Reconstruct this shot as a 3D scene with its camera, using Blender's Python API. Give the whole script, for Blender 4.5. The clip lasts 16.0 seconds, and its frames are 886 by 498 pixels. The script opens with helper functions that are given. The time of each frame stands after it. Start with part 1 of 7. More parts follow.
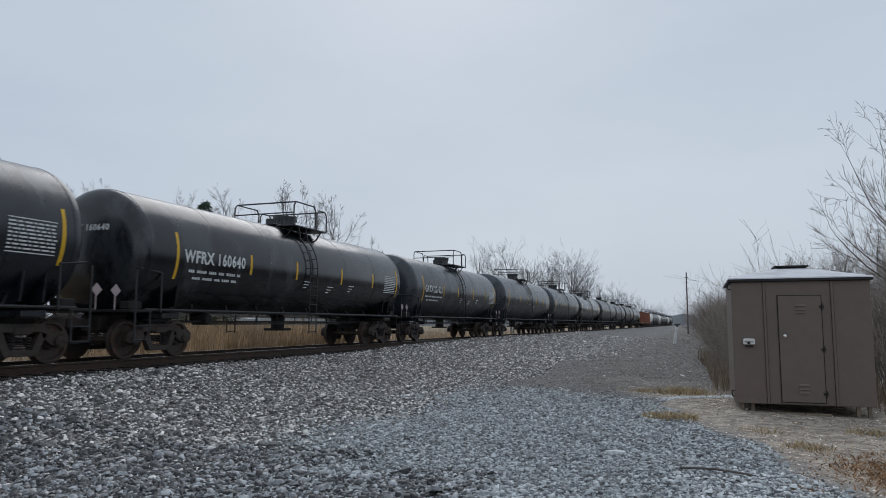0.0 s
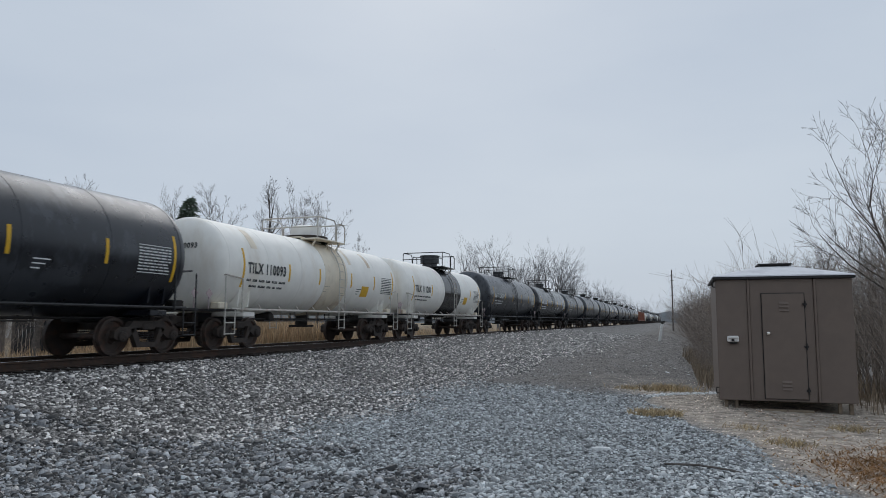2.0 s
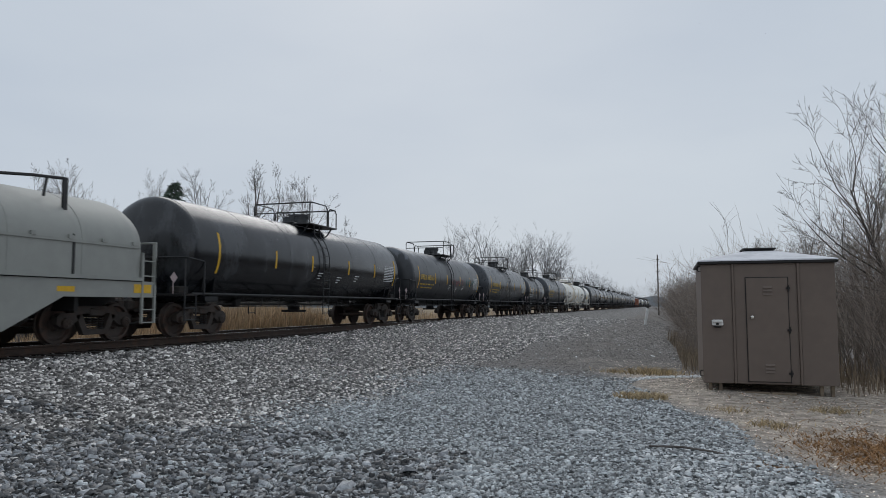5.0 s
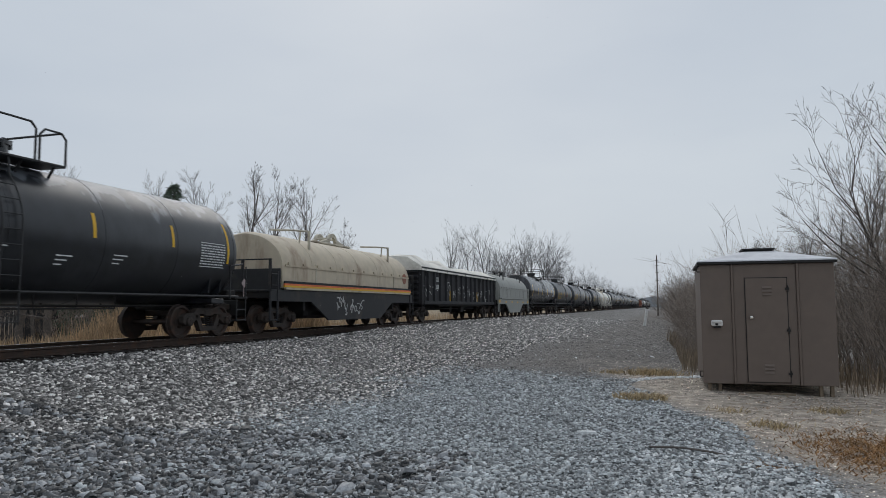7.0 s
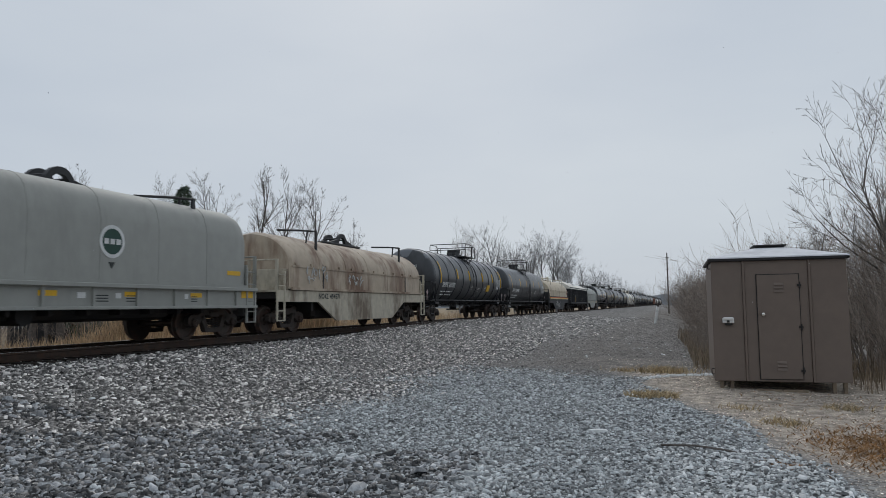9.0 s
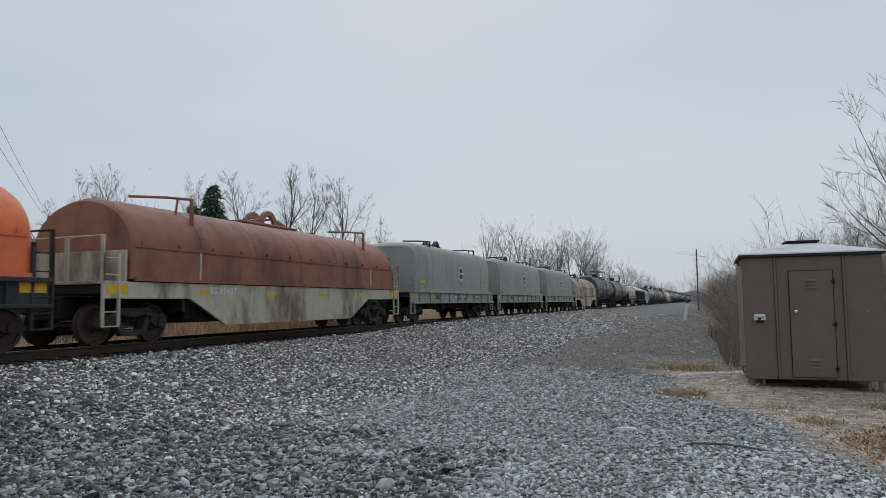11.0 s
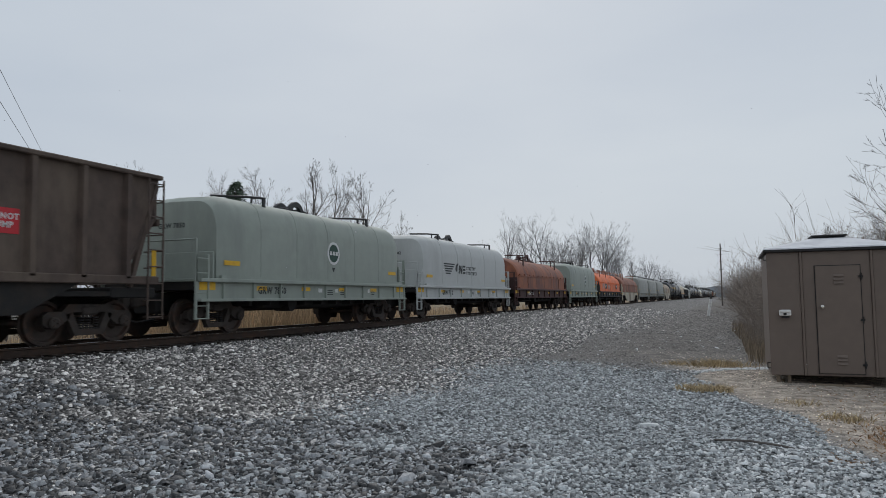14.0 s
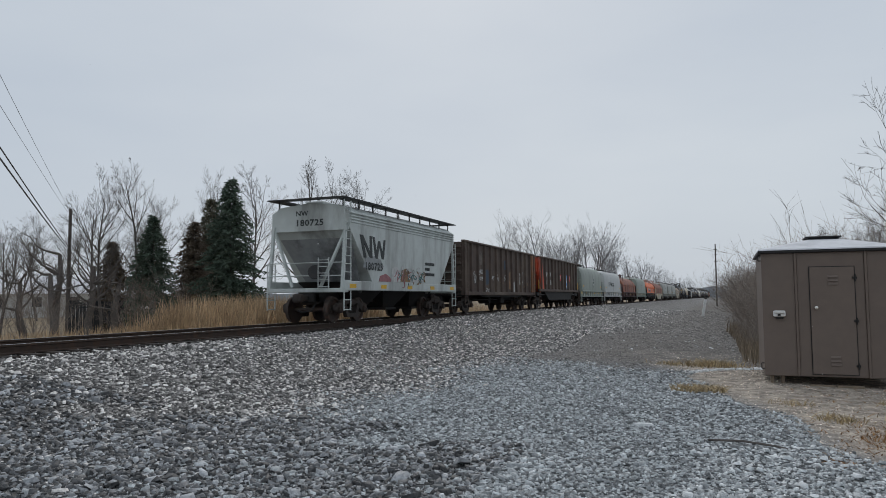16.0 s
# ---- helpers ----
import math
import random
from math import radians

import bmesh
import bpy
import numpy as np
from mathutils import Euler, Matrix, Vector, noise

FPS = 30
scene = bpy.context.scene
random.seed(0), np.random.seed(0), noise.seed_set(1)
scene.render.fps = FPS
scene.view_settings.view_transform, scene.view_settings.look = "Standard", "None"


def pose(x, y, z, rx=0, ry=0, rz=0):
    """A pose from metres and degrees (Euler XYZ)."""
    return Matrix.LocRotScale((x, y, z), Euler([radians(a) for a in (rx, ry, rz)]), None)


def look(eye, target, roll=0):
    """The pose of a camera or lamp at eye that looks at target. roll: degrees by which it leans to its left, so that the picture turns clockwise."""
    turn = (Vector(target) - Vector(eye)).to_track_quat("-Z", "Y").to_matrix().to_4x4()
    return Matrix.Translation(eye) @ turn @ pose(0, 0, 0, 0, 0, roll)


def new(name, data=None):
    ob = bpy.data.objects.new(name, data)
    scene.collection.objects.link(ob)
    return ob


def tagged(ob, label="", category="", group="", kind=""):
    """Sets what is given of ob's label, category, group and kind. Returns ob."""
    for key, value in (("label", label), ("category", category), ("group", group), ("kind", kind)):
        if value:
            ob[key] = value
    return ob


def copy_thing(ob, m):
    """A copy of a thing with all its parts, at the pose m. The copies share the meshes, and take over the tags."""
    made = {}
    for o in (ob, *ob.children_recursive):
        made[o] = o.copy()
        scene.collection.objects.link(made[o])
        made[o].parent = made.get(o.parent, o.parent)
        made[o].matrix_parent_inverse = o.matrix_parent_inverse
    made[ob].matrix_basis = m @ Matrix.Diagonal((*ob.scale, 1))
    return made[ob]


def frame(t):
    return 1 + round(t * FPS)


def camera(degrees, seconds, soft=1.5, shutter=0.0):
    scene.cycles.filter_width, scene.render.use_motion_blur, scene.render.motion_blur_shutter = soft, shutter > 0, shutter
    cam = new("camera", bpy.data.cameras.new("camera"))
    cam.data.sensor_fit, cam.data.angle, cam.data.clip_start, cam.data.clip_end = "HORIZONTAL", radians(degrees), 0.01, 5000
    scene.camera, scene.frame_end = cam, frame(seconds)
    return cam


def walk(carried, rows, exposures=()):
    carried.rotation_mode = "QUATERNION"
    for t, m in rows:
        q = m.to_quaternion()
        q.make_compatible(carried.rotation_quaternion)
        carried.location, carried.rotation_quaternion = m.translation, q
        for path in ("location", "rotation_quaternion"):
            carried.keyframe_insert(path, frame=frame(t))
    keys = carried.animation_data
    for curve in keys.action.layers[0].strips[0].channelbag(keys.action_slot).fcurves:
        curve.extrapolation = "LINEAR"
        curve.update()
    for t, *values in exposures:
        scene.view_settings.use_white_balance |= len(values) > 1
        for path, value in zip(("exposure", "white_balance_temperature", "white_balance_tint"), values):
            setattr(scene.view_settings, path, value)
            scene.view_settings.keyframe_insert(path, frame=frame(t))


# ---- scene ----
# camera: stands still at eye height and pans; yaw to the left of the track's line, pitch up, roll
EYE = 1.6
cam = camera(64.2, 16.0, 0.6, 0.06)
TURNS = [
    (0, 19.66, 6.05, 0.00), (0.5, 19.35, 6.06, 0.00), (1, 19.08, 6.02, 0.04), (1.5, 18.84, 5.93, 0.05),
    (2, 18.59, 5.82, 0.05), (2.5, 18.38, 5.59, 0.0), (3, 18.20, 5.22, 0.0), (3.5, 18.03, 4.84, -0.03),
    (4, 17.84, 4.58, -0.07), (5.2, 17.5, 4.6, -0.1), (6.5, 17.37, 4.70, -0.16), (7, 17.48, 4.69, -0.25), (7.5, 17.58, 4.73, -0.45),
    (8, 17.78, 4.70, -0.6), (8.5, 18.00, 4.64, -0.64), (9, 18.24, 4.64, -0.71), (10.3, 19.6, 4.52, -0.75), (11.5, 20.96, 4.34, -0.76),
    (12, 21.50, 4.18, -0.75), (12.5, 21.80, 4.04, -0.72), (13, 21.92, 4.03, -0.76), (13.5, 22.04, 4.03, -0.76),
    (14, 22.10, 4.08, -0.76), (14.5, 22.16, 4.10, -0.76), (15, 22.14, 4.08, -0.71), (15.5, 22.00, 4.07, -0.56),
    (16, 21.75, 3.98, -0.42)]
walk(cam, [(t, pose(0, 0, EYE, 0, 0, yaw) @ pose(0, 0, 0, 90 + pitch) @ pose(0, 0, 0, 0, 0, roll))
           for t, yaw, pitch, roll in TURNS],
     exposures=((0, 0.04, 6250, 10), (3.5, 0.04, 6280, 10), (6, 0.05, 6480, 10), (16, 0.05, 6500, 10)))

# overcast sky and a broad weak sun behind the cloud
world = bpy.data.worlds.new("overcast")
world.use_nodes = True
scene.world = world
wn, wl = world.node_tree.nodes, world.node_tree.links
sky = wn.new("ShaderNodeTexSky")
sky.sky_type, sky.sun_disc, sky.sun_elevation, sky.sun_rotation = "NISHITA", False, radians(42), radians(-20)
sky.air_density, sky.dust_density = 1.0, 3.0
coord = wn.new("ShaderNodeTexCoord")
stretch = wn.new("ShaderNodeMapping")
stretch.inputs["Scale"].default_value = (1.0, 1.0, 3.2)
cloud = wn.new("ShaderNodeTexNoise")
cloud.inputs["Scale"].default_value, cloud.inputs["Detail"].default_value = 1.3, 5.0
cloud_ramp = wn.new("ShaderNodeValToRGB")
cloud_ramp.color_ramp.elements[0].position, cloud_ramp.color_ramp.elements[0].color = 0.3, (5.3, 6.0, 6.9, 1)
cloud_ramp.color_ramp.elements[1].position, cloud_ramp.color_ramp.elements[1].color = 0.75, (6.5, 7.1, 7.7, 1)
veil = wn.new("ShaderNodeMixRGB")
veil.inputs[0].default_value = 0.93
wl.new(coord.outputs["Generated"], stretch.inputs[0])
wl.new(stretch.outputs[0], cloud.inputs["Vector"])
wl.new(cloud.outputs[0], cloud_ramp.inputs[0])
wl.new(sky.outputs[0], veil.inputs[1])
wl.new(cloud_ramp.outputs[0], veil.inputs[2])
wl.new(veil.outputs[0], wn["Background"].inputs[0])
wn["Background"].inputs[1].default_value = 0.088
sun_data = bpy.data.lights.new("sun", "SUN")
sun_data.energy, sun_data.angle, sun_data.color = 0.6, radians(40), (1.0, 0.97, 0.93)
sun = new("sun", sun_data)
sun.matrix_world = look((0, 0, 50), (6, -16, 35))
# ---- materials ----
def material(name, base, rough=0.7, metal=0.0, vary=0.25, scale=6.0, stain=None, stain_scale=0.8, stain_amount=0.5,
             bump=0.15, bump_scale=40.0, per_object=0.0, per_island=0.0, streak=0.0, space="Object", edge_width=0.16):
    """A two-scale procedural surface: fine grain in the base, broad stains with their own colour, relief."""
    m = bpy.data.materials.new(name)
    m.use_nodes = True
    n, l = m.node_tree.nodes, m.node_tree.links
    b = n["Principled BSDF"]
    b.inputs["Metallic"].default_value = metal
    tc = n.new("ShaderNodeTexCoord")
    mp = n.new("ShaderNodeMapping")
    l.new(tc.outputs[space], mp.inputs[0])
    fine = n.new("ShaderNodeTexNoise")
    fine.inputs["Scale"].default_value, fine.inputs["Detail"].default_value = scale, 6.0
    l.new(mp.outputs[0], fine.inputs["Vector"])
    ramp = n.new("ShaderNodeValToRGB")
    lo, hi = ramp.color_ramp.elements
    lo.position, hi.position = 0.25, 0.75
    lo.color = (*[c * (1 - vary) for c in base], 1)
    hi.color = (*[min(1, c * (1 + vary)) for c in base], 1)
    l.new(fine.outputs[0], ramp.inputs[0])
    out = ramp.outputs[0]
    if stain:
        broad = n.new("ShaderNodeTexNoise")
        broad.inputs["Scale"].default_value, broad.inputs["Detail"].default_value = stain_scale, 7.0
        broad.inputs["Roughness"].default_value = 0.65
        mp2 = n.new("ShaderNodeMapping")
        mp2.inputs["Scale"].default_value = (1, 1, 1 - streak)
        l.new(tc.outputs[space], mp2.inputs[0])
        l.new(mp2.outputs[0], broad.inputs["Vector"])
        edge = n.new("ShaderNodeValToRGB")
        edge.color_ramp.elements[0].position = 0.70 - 0.25 * stain_amount - edge_width / 2
        edge.color_ramp.elements[1].position = 0.70 - 0.25 * stain_amount + edge_width / 2
        edge.color_ramp.elements[1].color = (*[min(1, 0.35 + stain_amount)] * 3, 1)
        l.new(broad.outputs[0], edge.inputs[0])
        mix = n.new("ShaderNodeMixRGB")
        l.new(edge.outputs[0], mix.inputs[0])
        l.new(out, mix.inputs[1])
        mix.inputs[2].default_value = (*stain, 1)
        out = mix.outputs[0]
    if per_object or per_island:
        info = n.new("ShaderNodeObjectInfo" if per_object else "ShaderNodeNewGeometry")
        amount = per_object or per_island
        rng = n.new("ShaderNodeMapRange")
        rng.inputs["To Min"].default_value, rng.inputs["To Max"].default_value = 1 - amount, 1 + amount
        chance = info.outputs["Random" if per_object else "Random Per Island"]
        if amount > 0.9:
            # many dark pieces, few pale ones
            skew = n.new("ShaderNodeMath")
            skew.operation = "POWER"
            skew.inputs[1].default_value = 2.7
            l.new(chance, skew.inputs[0])
            chance = skew.outputs[0]
            rng.inputs["To Min"].default_value, rng.inputs["To Max"].default_value = 0.16, 2.9
        l.new(chance, rng.inputs["Value"])
        mul = n.new("ShaderNodeMixRGB")
        mul.blend_type = "MULTIPLY"
        mul.inputs[0].default_value = 1
        l.new(out, mul.inputs[1])
        l.new(rng.outputs[0], mul.inputs[2])
        out = mul.outputs[0]
    l.new(out, b.inputs["Base Color"])
    rr = n.new("ShaderNodeMapRange")
    rr.inputs["To Min"].default_value, rr.inputs["To Max"].default_value = max(0.05, rough - 0.12), min(1, rough + 0.12)
    l.new(fine.outputs[0], rr.inputs["Value"])
    l.new(rr.outputs[0], b.inputs["Roughness"])
    if bump:
        grain = n.new("ShaderNodeTexNoise")
        grain.inputs["Scale"].default_value, grain.inputs["Detail"].default_value = bump_scale, 4.0
        l.new(mp.outputs[0], grain.inputs["Vector"])
        bp = n.new("ShaderNodeBump")
        bp.inputs["Strength"].default_value, bp.inputs["Distance"].default_value = bump, 0.02
        l.new(grain.outputs[0], bp.inputs["Height"])
        l.new(bp.outputs[0], b.inputs["Normal"])
    return m


M = {
    "black_tank": material("black_tank", (0.0055, 0.0068, 0.0095), 0.22, 0, 0.4, 3, (0.05, 0.053, 0.058), 0.5, 0.42, 0.05, streak=0.55, edge_width=0.07),
    "grey_tank": material("grey_tank", (0.010, 0.0125, 0.018), 0.30, 0, 0.4, 3, (0.040, 0.046, 0.056), 0.42, 0.50, 0.05, streak=0.45, edge_width=0.035),
    "white_tank": material("white_tank", (0.90, 0.88, 0.82), 0.45, 0, 0.05, 3, (0.66, 0.57, 0.44), 0.6, 0.20, 0.04, streak=0.7),
    "rust_white": material("rust_white", (0.78, 0.70, 0.56), 0.55, 0, 0.12, 3, (0.38, 0.20, 0.09), 1.1, 0.42, 0.05, streak=0.7),
    "underframe": material("underframe", (0.012, 0.011, 0.0105), 0.75, 0, 0.4, 5, (0.03, 0.021, 0.016), 1.5, 0.5),
    "truck_iron": material("truck_iron", (0.045, 0.036, 0.031), 0.8, 0, 0.4, 6, (0.055, 0.033, 0.023), 2.5, 0.5),
    "wheel_steel": material("wheel_steel", (0.06, 0.045, 0.038), 0.6, 0.3, 0.3, 8, (0.11, 0.062, 0.044), 3.0, 0.5),
    "handrail_black": material("handrail_black", (0.015, 0.015, 0.016), 0.5),
    "handrail_white": material("handrail_white", (0.55, 0.52, 0.47), 0.6, 0, 0.2, 6, (0.25, 0.15, 0.08), 3, 0.4),
    "yellow": material("yellow", (0.72, 0.42, 0.02), 0.5, 0, 0.12, 10, bump=0),
    "lettering": material("lettering", (0.66, 0.67, 0.66), 0.6, 0, 0.15, 9, bump=0),
    "yellow_lettering": material("yellow_lettering", (0.55, 0.36, 0.04), 0.6, 0, 0.2, 9, bump=0),
    "dark_lettering": material("dark_lettering", (0.03, 0.035, 0.035), 0.6, 0, 0.2, 9, bump=0),
    "placard": material("placard", (0.42, 0.33, 0.33), 0.6, 0, 0.1, 9, bump=0),
    "red_sign": material("red_sign", (0.55, 0.03, 0.04), 0.6, 0, 0.15, 9, bump=0),
    "blue_sign": material("blue_sign", (0.10, 0.30, 0.62), 0.6, 0, 0.15, 9, bump=0),
    "green_seal": material("green_seal", (0.02, 0.06, 0.045), 0.6, 0, 0.15, 9, bump=0),
    "coil_grey": material("coil_grey", (0.31, 0.315, 0.29), 0.55, 0, 0.08, 3, (0.22, 0.225, 0.205), 0.6, 0.35, 0.05, streak=0.8),
    "coil_green": material("coil_green", (0.30, 0.335, 0.295), 0.55, 0, 0.08, 3, (0.21, 0.235, 0.21), 0.6, 0.35, 0.05, streak=0.8),
    "coil_silver": material("coil_silver", (0.48, 0.495, 0.485), 0.5, 0, 0.06, 3, (0.37, 0.38, 0.37), 0.6, 0.3, 0.05, streak=0.8),
    "coil_beige": material("coil_beige", (0.56, 0.48, 0.36), 0.65, 0, 0.12, 3, (0.22, 0.12, 0.07), 1.2, 0.3, 0.06, streak=0.75),
    "coil_tan": material("coil_tan", (0.46, 0.38, 0.29), 0.65, 0, 0.15, 3, (0.16, 0.085, 0.05), 0.9, 0.55, 0.06, streak=0.75),
    "coil_rust": material("coil_rust", (0.30, 0.105, 0.055), 0.65, 0, 0.25, 3, (0.14, 0.06, 0.05), 0.8, 0.55, 0.08, streak=0.7),
    "coil_brown": material("coil_brown", (0.30, 0.12, 0.075), 0.65, 0, 0.2, 3, (0.12, 0.055, 0.04), 0.8, 0.5, 0.08, streak=0.7),
    "coil_orange": material("coil_orange", (0.80, 0.19, 0.065), 0.6, 0, 0.15, 3, (0.45, 0.10, 0.045), 0.8, 0.4, 0.07, streak=0.7),
    "frame_green": material("frame_green", (0.10, 0.12, 0.11), 0.65, 0, 0.15, 4, (0.05, 0.05, 0.045), 1.2, 0.4),
    "frame_beige": material("frame_beige", (0.52, 0.475, 0.38), 0.7, 0, 0.15, 4, (0.13, 0.09, 0.06), 1.0, 0.5, streak=0.6),
    "frame_maroon": material("frame_maroon", (0.06, 0.022, 0.02), 0.7, 0, 0.2, 4, (0.03, 0.02, 0.02), 1.2, 0.4),
    "frame_black": material("frame_black", (0.03, 0.03, 0.032), 0.7, 0, 0.25, 4, (0.07, 0.06, 0.05), 1.2, 0.4),
    "gondola_brown": material("gondola_brown", (0.088, 0.062, 0.050), 0.75, 0, 0.35, 3, (0.15, 0.112, 0.085), 0.9, 0.5, streak=0.6),
    "gondola_black": material("gondola_black", (0.017, 0.017, 0.02), 0.7, 0, 0.3, 3, (0.04, 0.036, 0.034), 0.9, 0.4, streak=0.6),
    "gondola_red": material("gondola_red", (0.55, 0.085, 0.035), 0.65, 0, 0.2, 3, (0.10, 0.025, 0.018), 0.7, 0.55, streak=0.6),
    "gondola_orange": material("gondola_orange", (0.20, 0.085, 0.035), 0.7, 0, 0.25, 3, (0.10, 0.045, 0.02), 0.9, 0.5, streak=0.6),
    "hopper_grey": material("hopper_grey", (0.54, 0.58, 0.56), 0.6, 0, 0.08, 3, (0.22, 0.22, 0.21), 0.7, 0.4, 0.05, streak=0.75),
    "hopper_dark": material("hopper_dark", (0.30, 0.315, 0.32), 0.7, 0, 0.15, 3, (0.06, 0.06, 0.06), 0.9, 0.45, 0.05, streak=0.6),
    "tarp": material("tarp", (0.78, 0.75, 0.68), 0.8, 0, 0.12, 4, (0.40, 0.37, 0.32), 0.9, 0.4, 0.3, 6),
    "graffiti_white": material("graffiti_white", (0.50, 0.50, 0.49), 0.7, 0, 0.3, 5, bump=0),
    "graffiti_teal": material("graffiti_teal", (0.09, 0.20, 0.20), 0.7, 0, 0.3, 5, bump=0),
    "graffiti_pink": material("graffiti_pink", (0.34, 0.15, 0.16), 0.7, 0, 0.3, 5, bump=0),
    "graffiti_ochre": material("graffiti_ochre", (0.27, 0.16, 0.085), 0.7, 0, 0.4, 5, (0.11, 0.075, 0.055), 3, 0.6, bump=0),
    "graffiti_blue": material("graffiti_blue", (0.05, 0.075, 0.11), 0.7, 0, 0.3, 5, bump=0),
    "chalk": material("chalk", (0.16, 0.135, 0.115), 0.85, 0, 0.5, 8, (0.08, 0.06, 0.05), 3, 0.6, bump=0),
    "rail_side": material("rail_side", (0.045, 0.028, 0.02), 0.8, 0, 0.3, 12, (0.07, 0.035, 0.02), 3, 0.5),
    "rail_top": material("rail_top", (0.62, 0.61, 0.60), 0.25, 0.9, 0.15, 12),
    "sleeper": material("sleeper", (0.030, 0.023, 0.018), 0.9, 0, 0.4, 14, (0.055, 0.045, 0.038), 3, 0.5, 0.5, 25, per_object=0.4),
    "stone": material("stone", (0.37, 0.388, 0.394), 0.62, 0, 0.4, 30, None, 1, 0.4, 0.4, 60, per_island=0.78),
    "dark_stone": material("dark_stone", (0.175, 0.18, 0.187), 0.5, 0, 0.4, 30, None, 1, 0.4, 0.4, 60, per_island=0.95),
    "bank_stone": material("bank_stone", (0.26, 0.24, 0.222), 0.8, 0, 0.35, 30, None, 1, 0.4, 0.4, 60, per_island=0.6),
    "brown_stone": material("brown_stone", (0.385, 0.365, 0.347), 0.68, 0, 0.35, 30, None, 1, 0.4, 0.4, 60, per_island=0.95),
    "pale_stone": material("pale_stone", (0.66, 0.67, 0.67), 0.75, 0, 0.2, 20, None, 1, 0.4, 0.3, 60, per_island=0.35),
    "shed_wall": material("shed_wall", (0.158, 0.121, 0.099), 0.6, 0, 0.08, 5, (0.132, 0.102, 0.084), 0.9, 0.4, 0.05, 60),
    "shed_trim": material("shed_trim", (0.012, 0.011, 0.011), 0.6),
    "snow": material("snow", (0.70, 0.70, 0.72), 0.7, 0, 0.08, 8, (0.50, 0.50, 0.52), 1.6, 0.35, 0.3, 30),
    "white_plastic": material("white_plastic", (0.75, 0.74, 0.72), 0.5, 0, 0.06, 12, bump=0),
    "chrome": material("chrome", (0.7, 0.68, 0.62), 0.25, 0.9, 0.1, 12, bump=0),
    "timber": material("timber", (0.22, 0.17, 0.12), 0.85, 0, 0.3, 14, (0.12, 0.09, 0.07), 3, 0.4, 0.4, 30),
    "bark": material("bark", (0.12, 0.105, 0.095), 0.9, 0, 0.35, 12, (0.13, 0.115, 0.10), 2, 0.4, 0.5, 25),
    # haze over the distant trees is mixed into this paler bark colour
    "hazed_bark": material("hazed_bark", (0.17, 0.168, 0.172), 0.95, 0, 0.25, 12, bump=0),
    "brush_bark": material("brush_bark", (0.25, 0.21, 0.18), 0.95, 0, 0.3, 6, (0.29, 0.22, 0.165), 0.6, 0.5, 0, per_island=0.45),
    "needle": material("needle", (0.082, 0.115, 0.082), 0.8, 0, 0.4, 5, (0.04, 0.05, 0.03), 1.5, 0.4, 0, per_island=0.4),
    "brown_needle": material("brown_needle", (0.13, 0.10, 0.072), 0.85, 0, 0.4, 5, None, 1, 0.4, 0, per_island=0.4),
    "olive_needle": material("olive_needle", (0.135, 0.125, 0.085), 0.85, 0, 0.4, 5, None, 1, 0.4, 0, per_island=0.45),
    "dry_grass": material("dry_grass", (0.52, 0.375, 0.23), 0.9, 0, 0.3, 2, (0.28, 0.19, 0.11), 0.4, 0.5, 0, per_island=0.4),
    "brown_grass": material("brown_grass", (0.24, 0.185, 0.13), 0.9, 0, 0.3, 2, (0.30, 0.24, 0.17), 0.4, 0.4, 0, per_island=0.45),
    "straw": material("straw", (0.44, 0.34, 0.20), 0.9, 0, 0.3, 2, None, 0.4, 0.4, 0, per_island=0.5),
    "dirt_crumb": material("dirt_crumb", (0.56, 0.49, 0.42), 0.9, 0, 0.3, 20, None, 1, 0.4, 0.3, 60, per_island=0.95),
    "orange_leaf": material("orange_leaf", (0.28, 0.15, 0.06), 0.9, 0, 0.3, 5, None, 1, 0.4, 0, per_island=0.4),
    "fence_dark": material("fence_dark", (0.03, 0.03, 0.033), 0.8, 0, 0.3, 6),
    "wire": material("wire", (0.05, 0.05, 0.055), 0.7, bump=0),
    "pole_wood": material("pole_wood", (0.10, 0.085, 0.075), 0.9, 0, 0.3, 8),
    "blue_drum": material("blue_drum", (0.03, 0.17, 0.42), 0.5, 0, 0.1, 8),
    "house_wall": material("house_wall", (0.55, 0.55, 0.53), 0.8, 0, 0.06, 5),
    "house_roof": material("house_roof", (0.15, 0.14, 0.14), 0.9, 0, 0.2, 8),
    "glass": material("glass", (0.03, 0.035, 0.04), 0.1, bump=0),
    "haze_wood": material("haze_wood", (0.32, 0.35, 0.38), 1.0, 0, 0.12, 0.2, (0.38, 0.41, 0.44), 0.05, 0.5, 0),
}



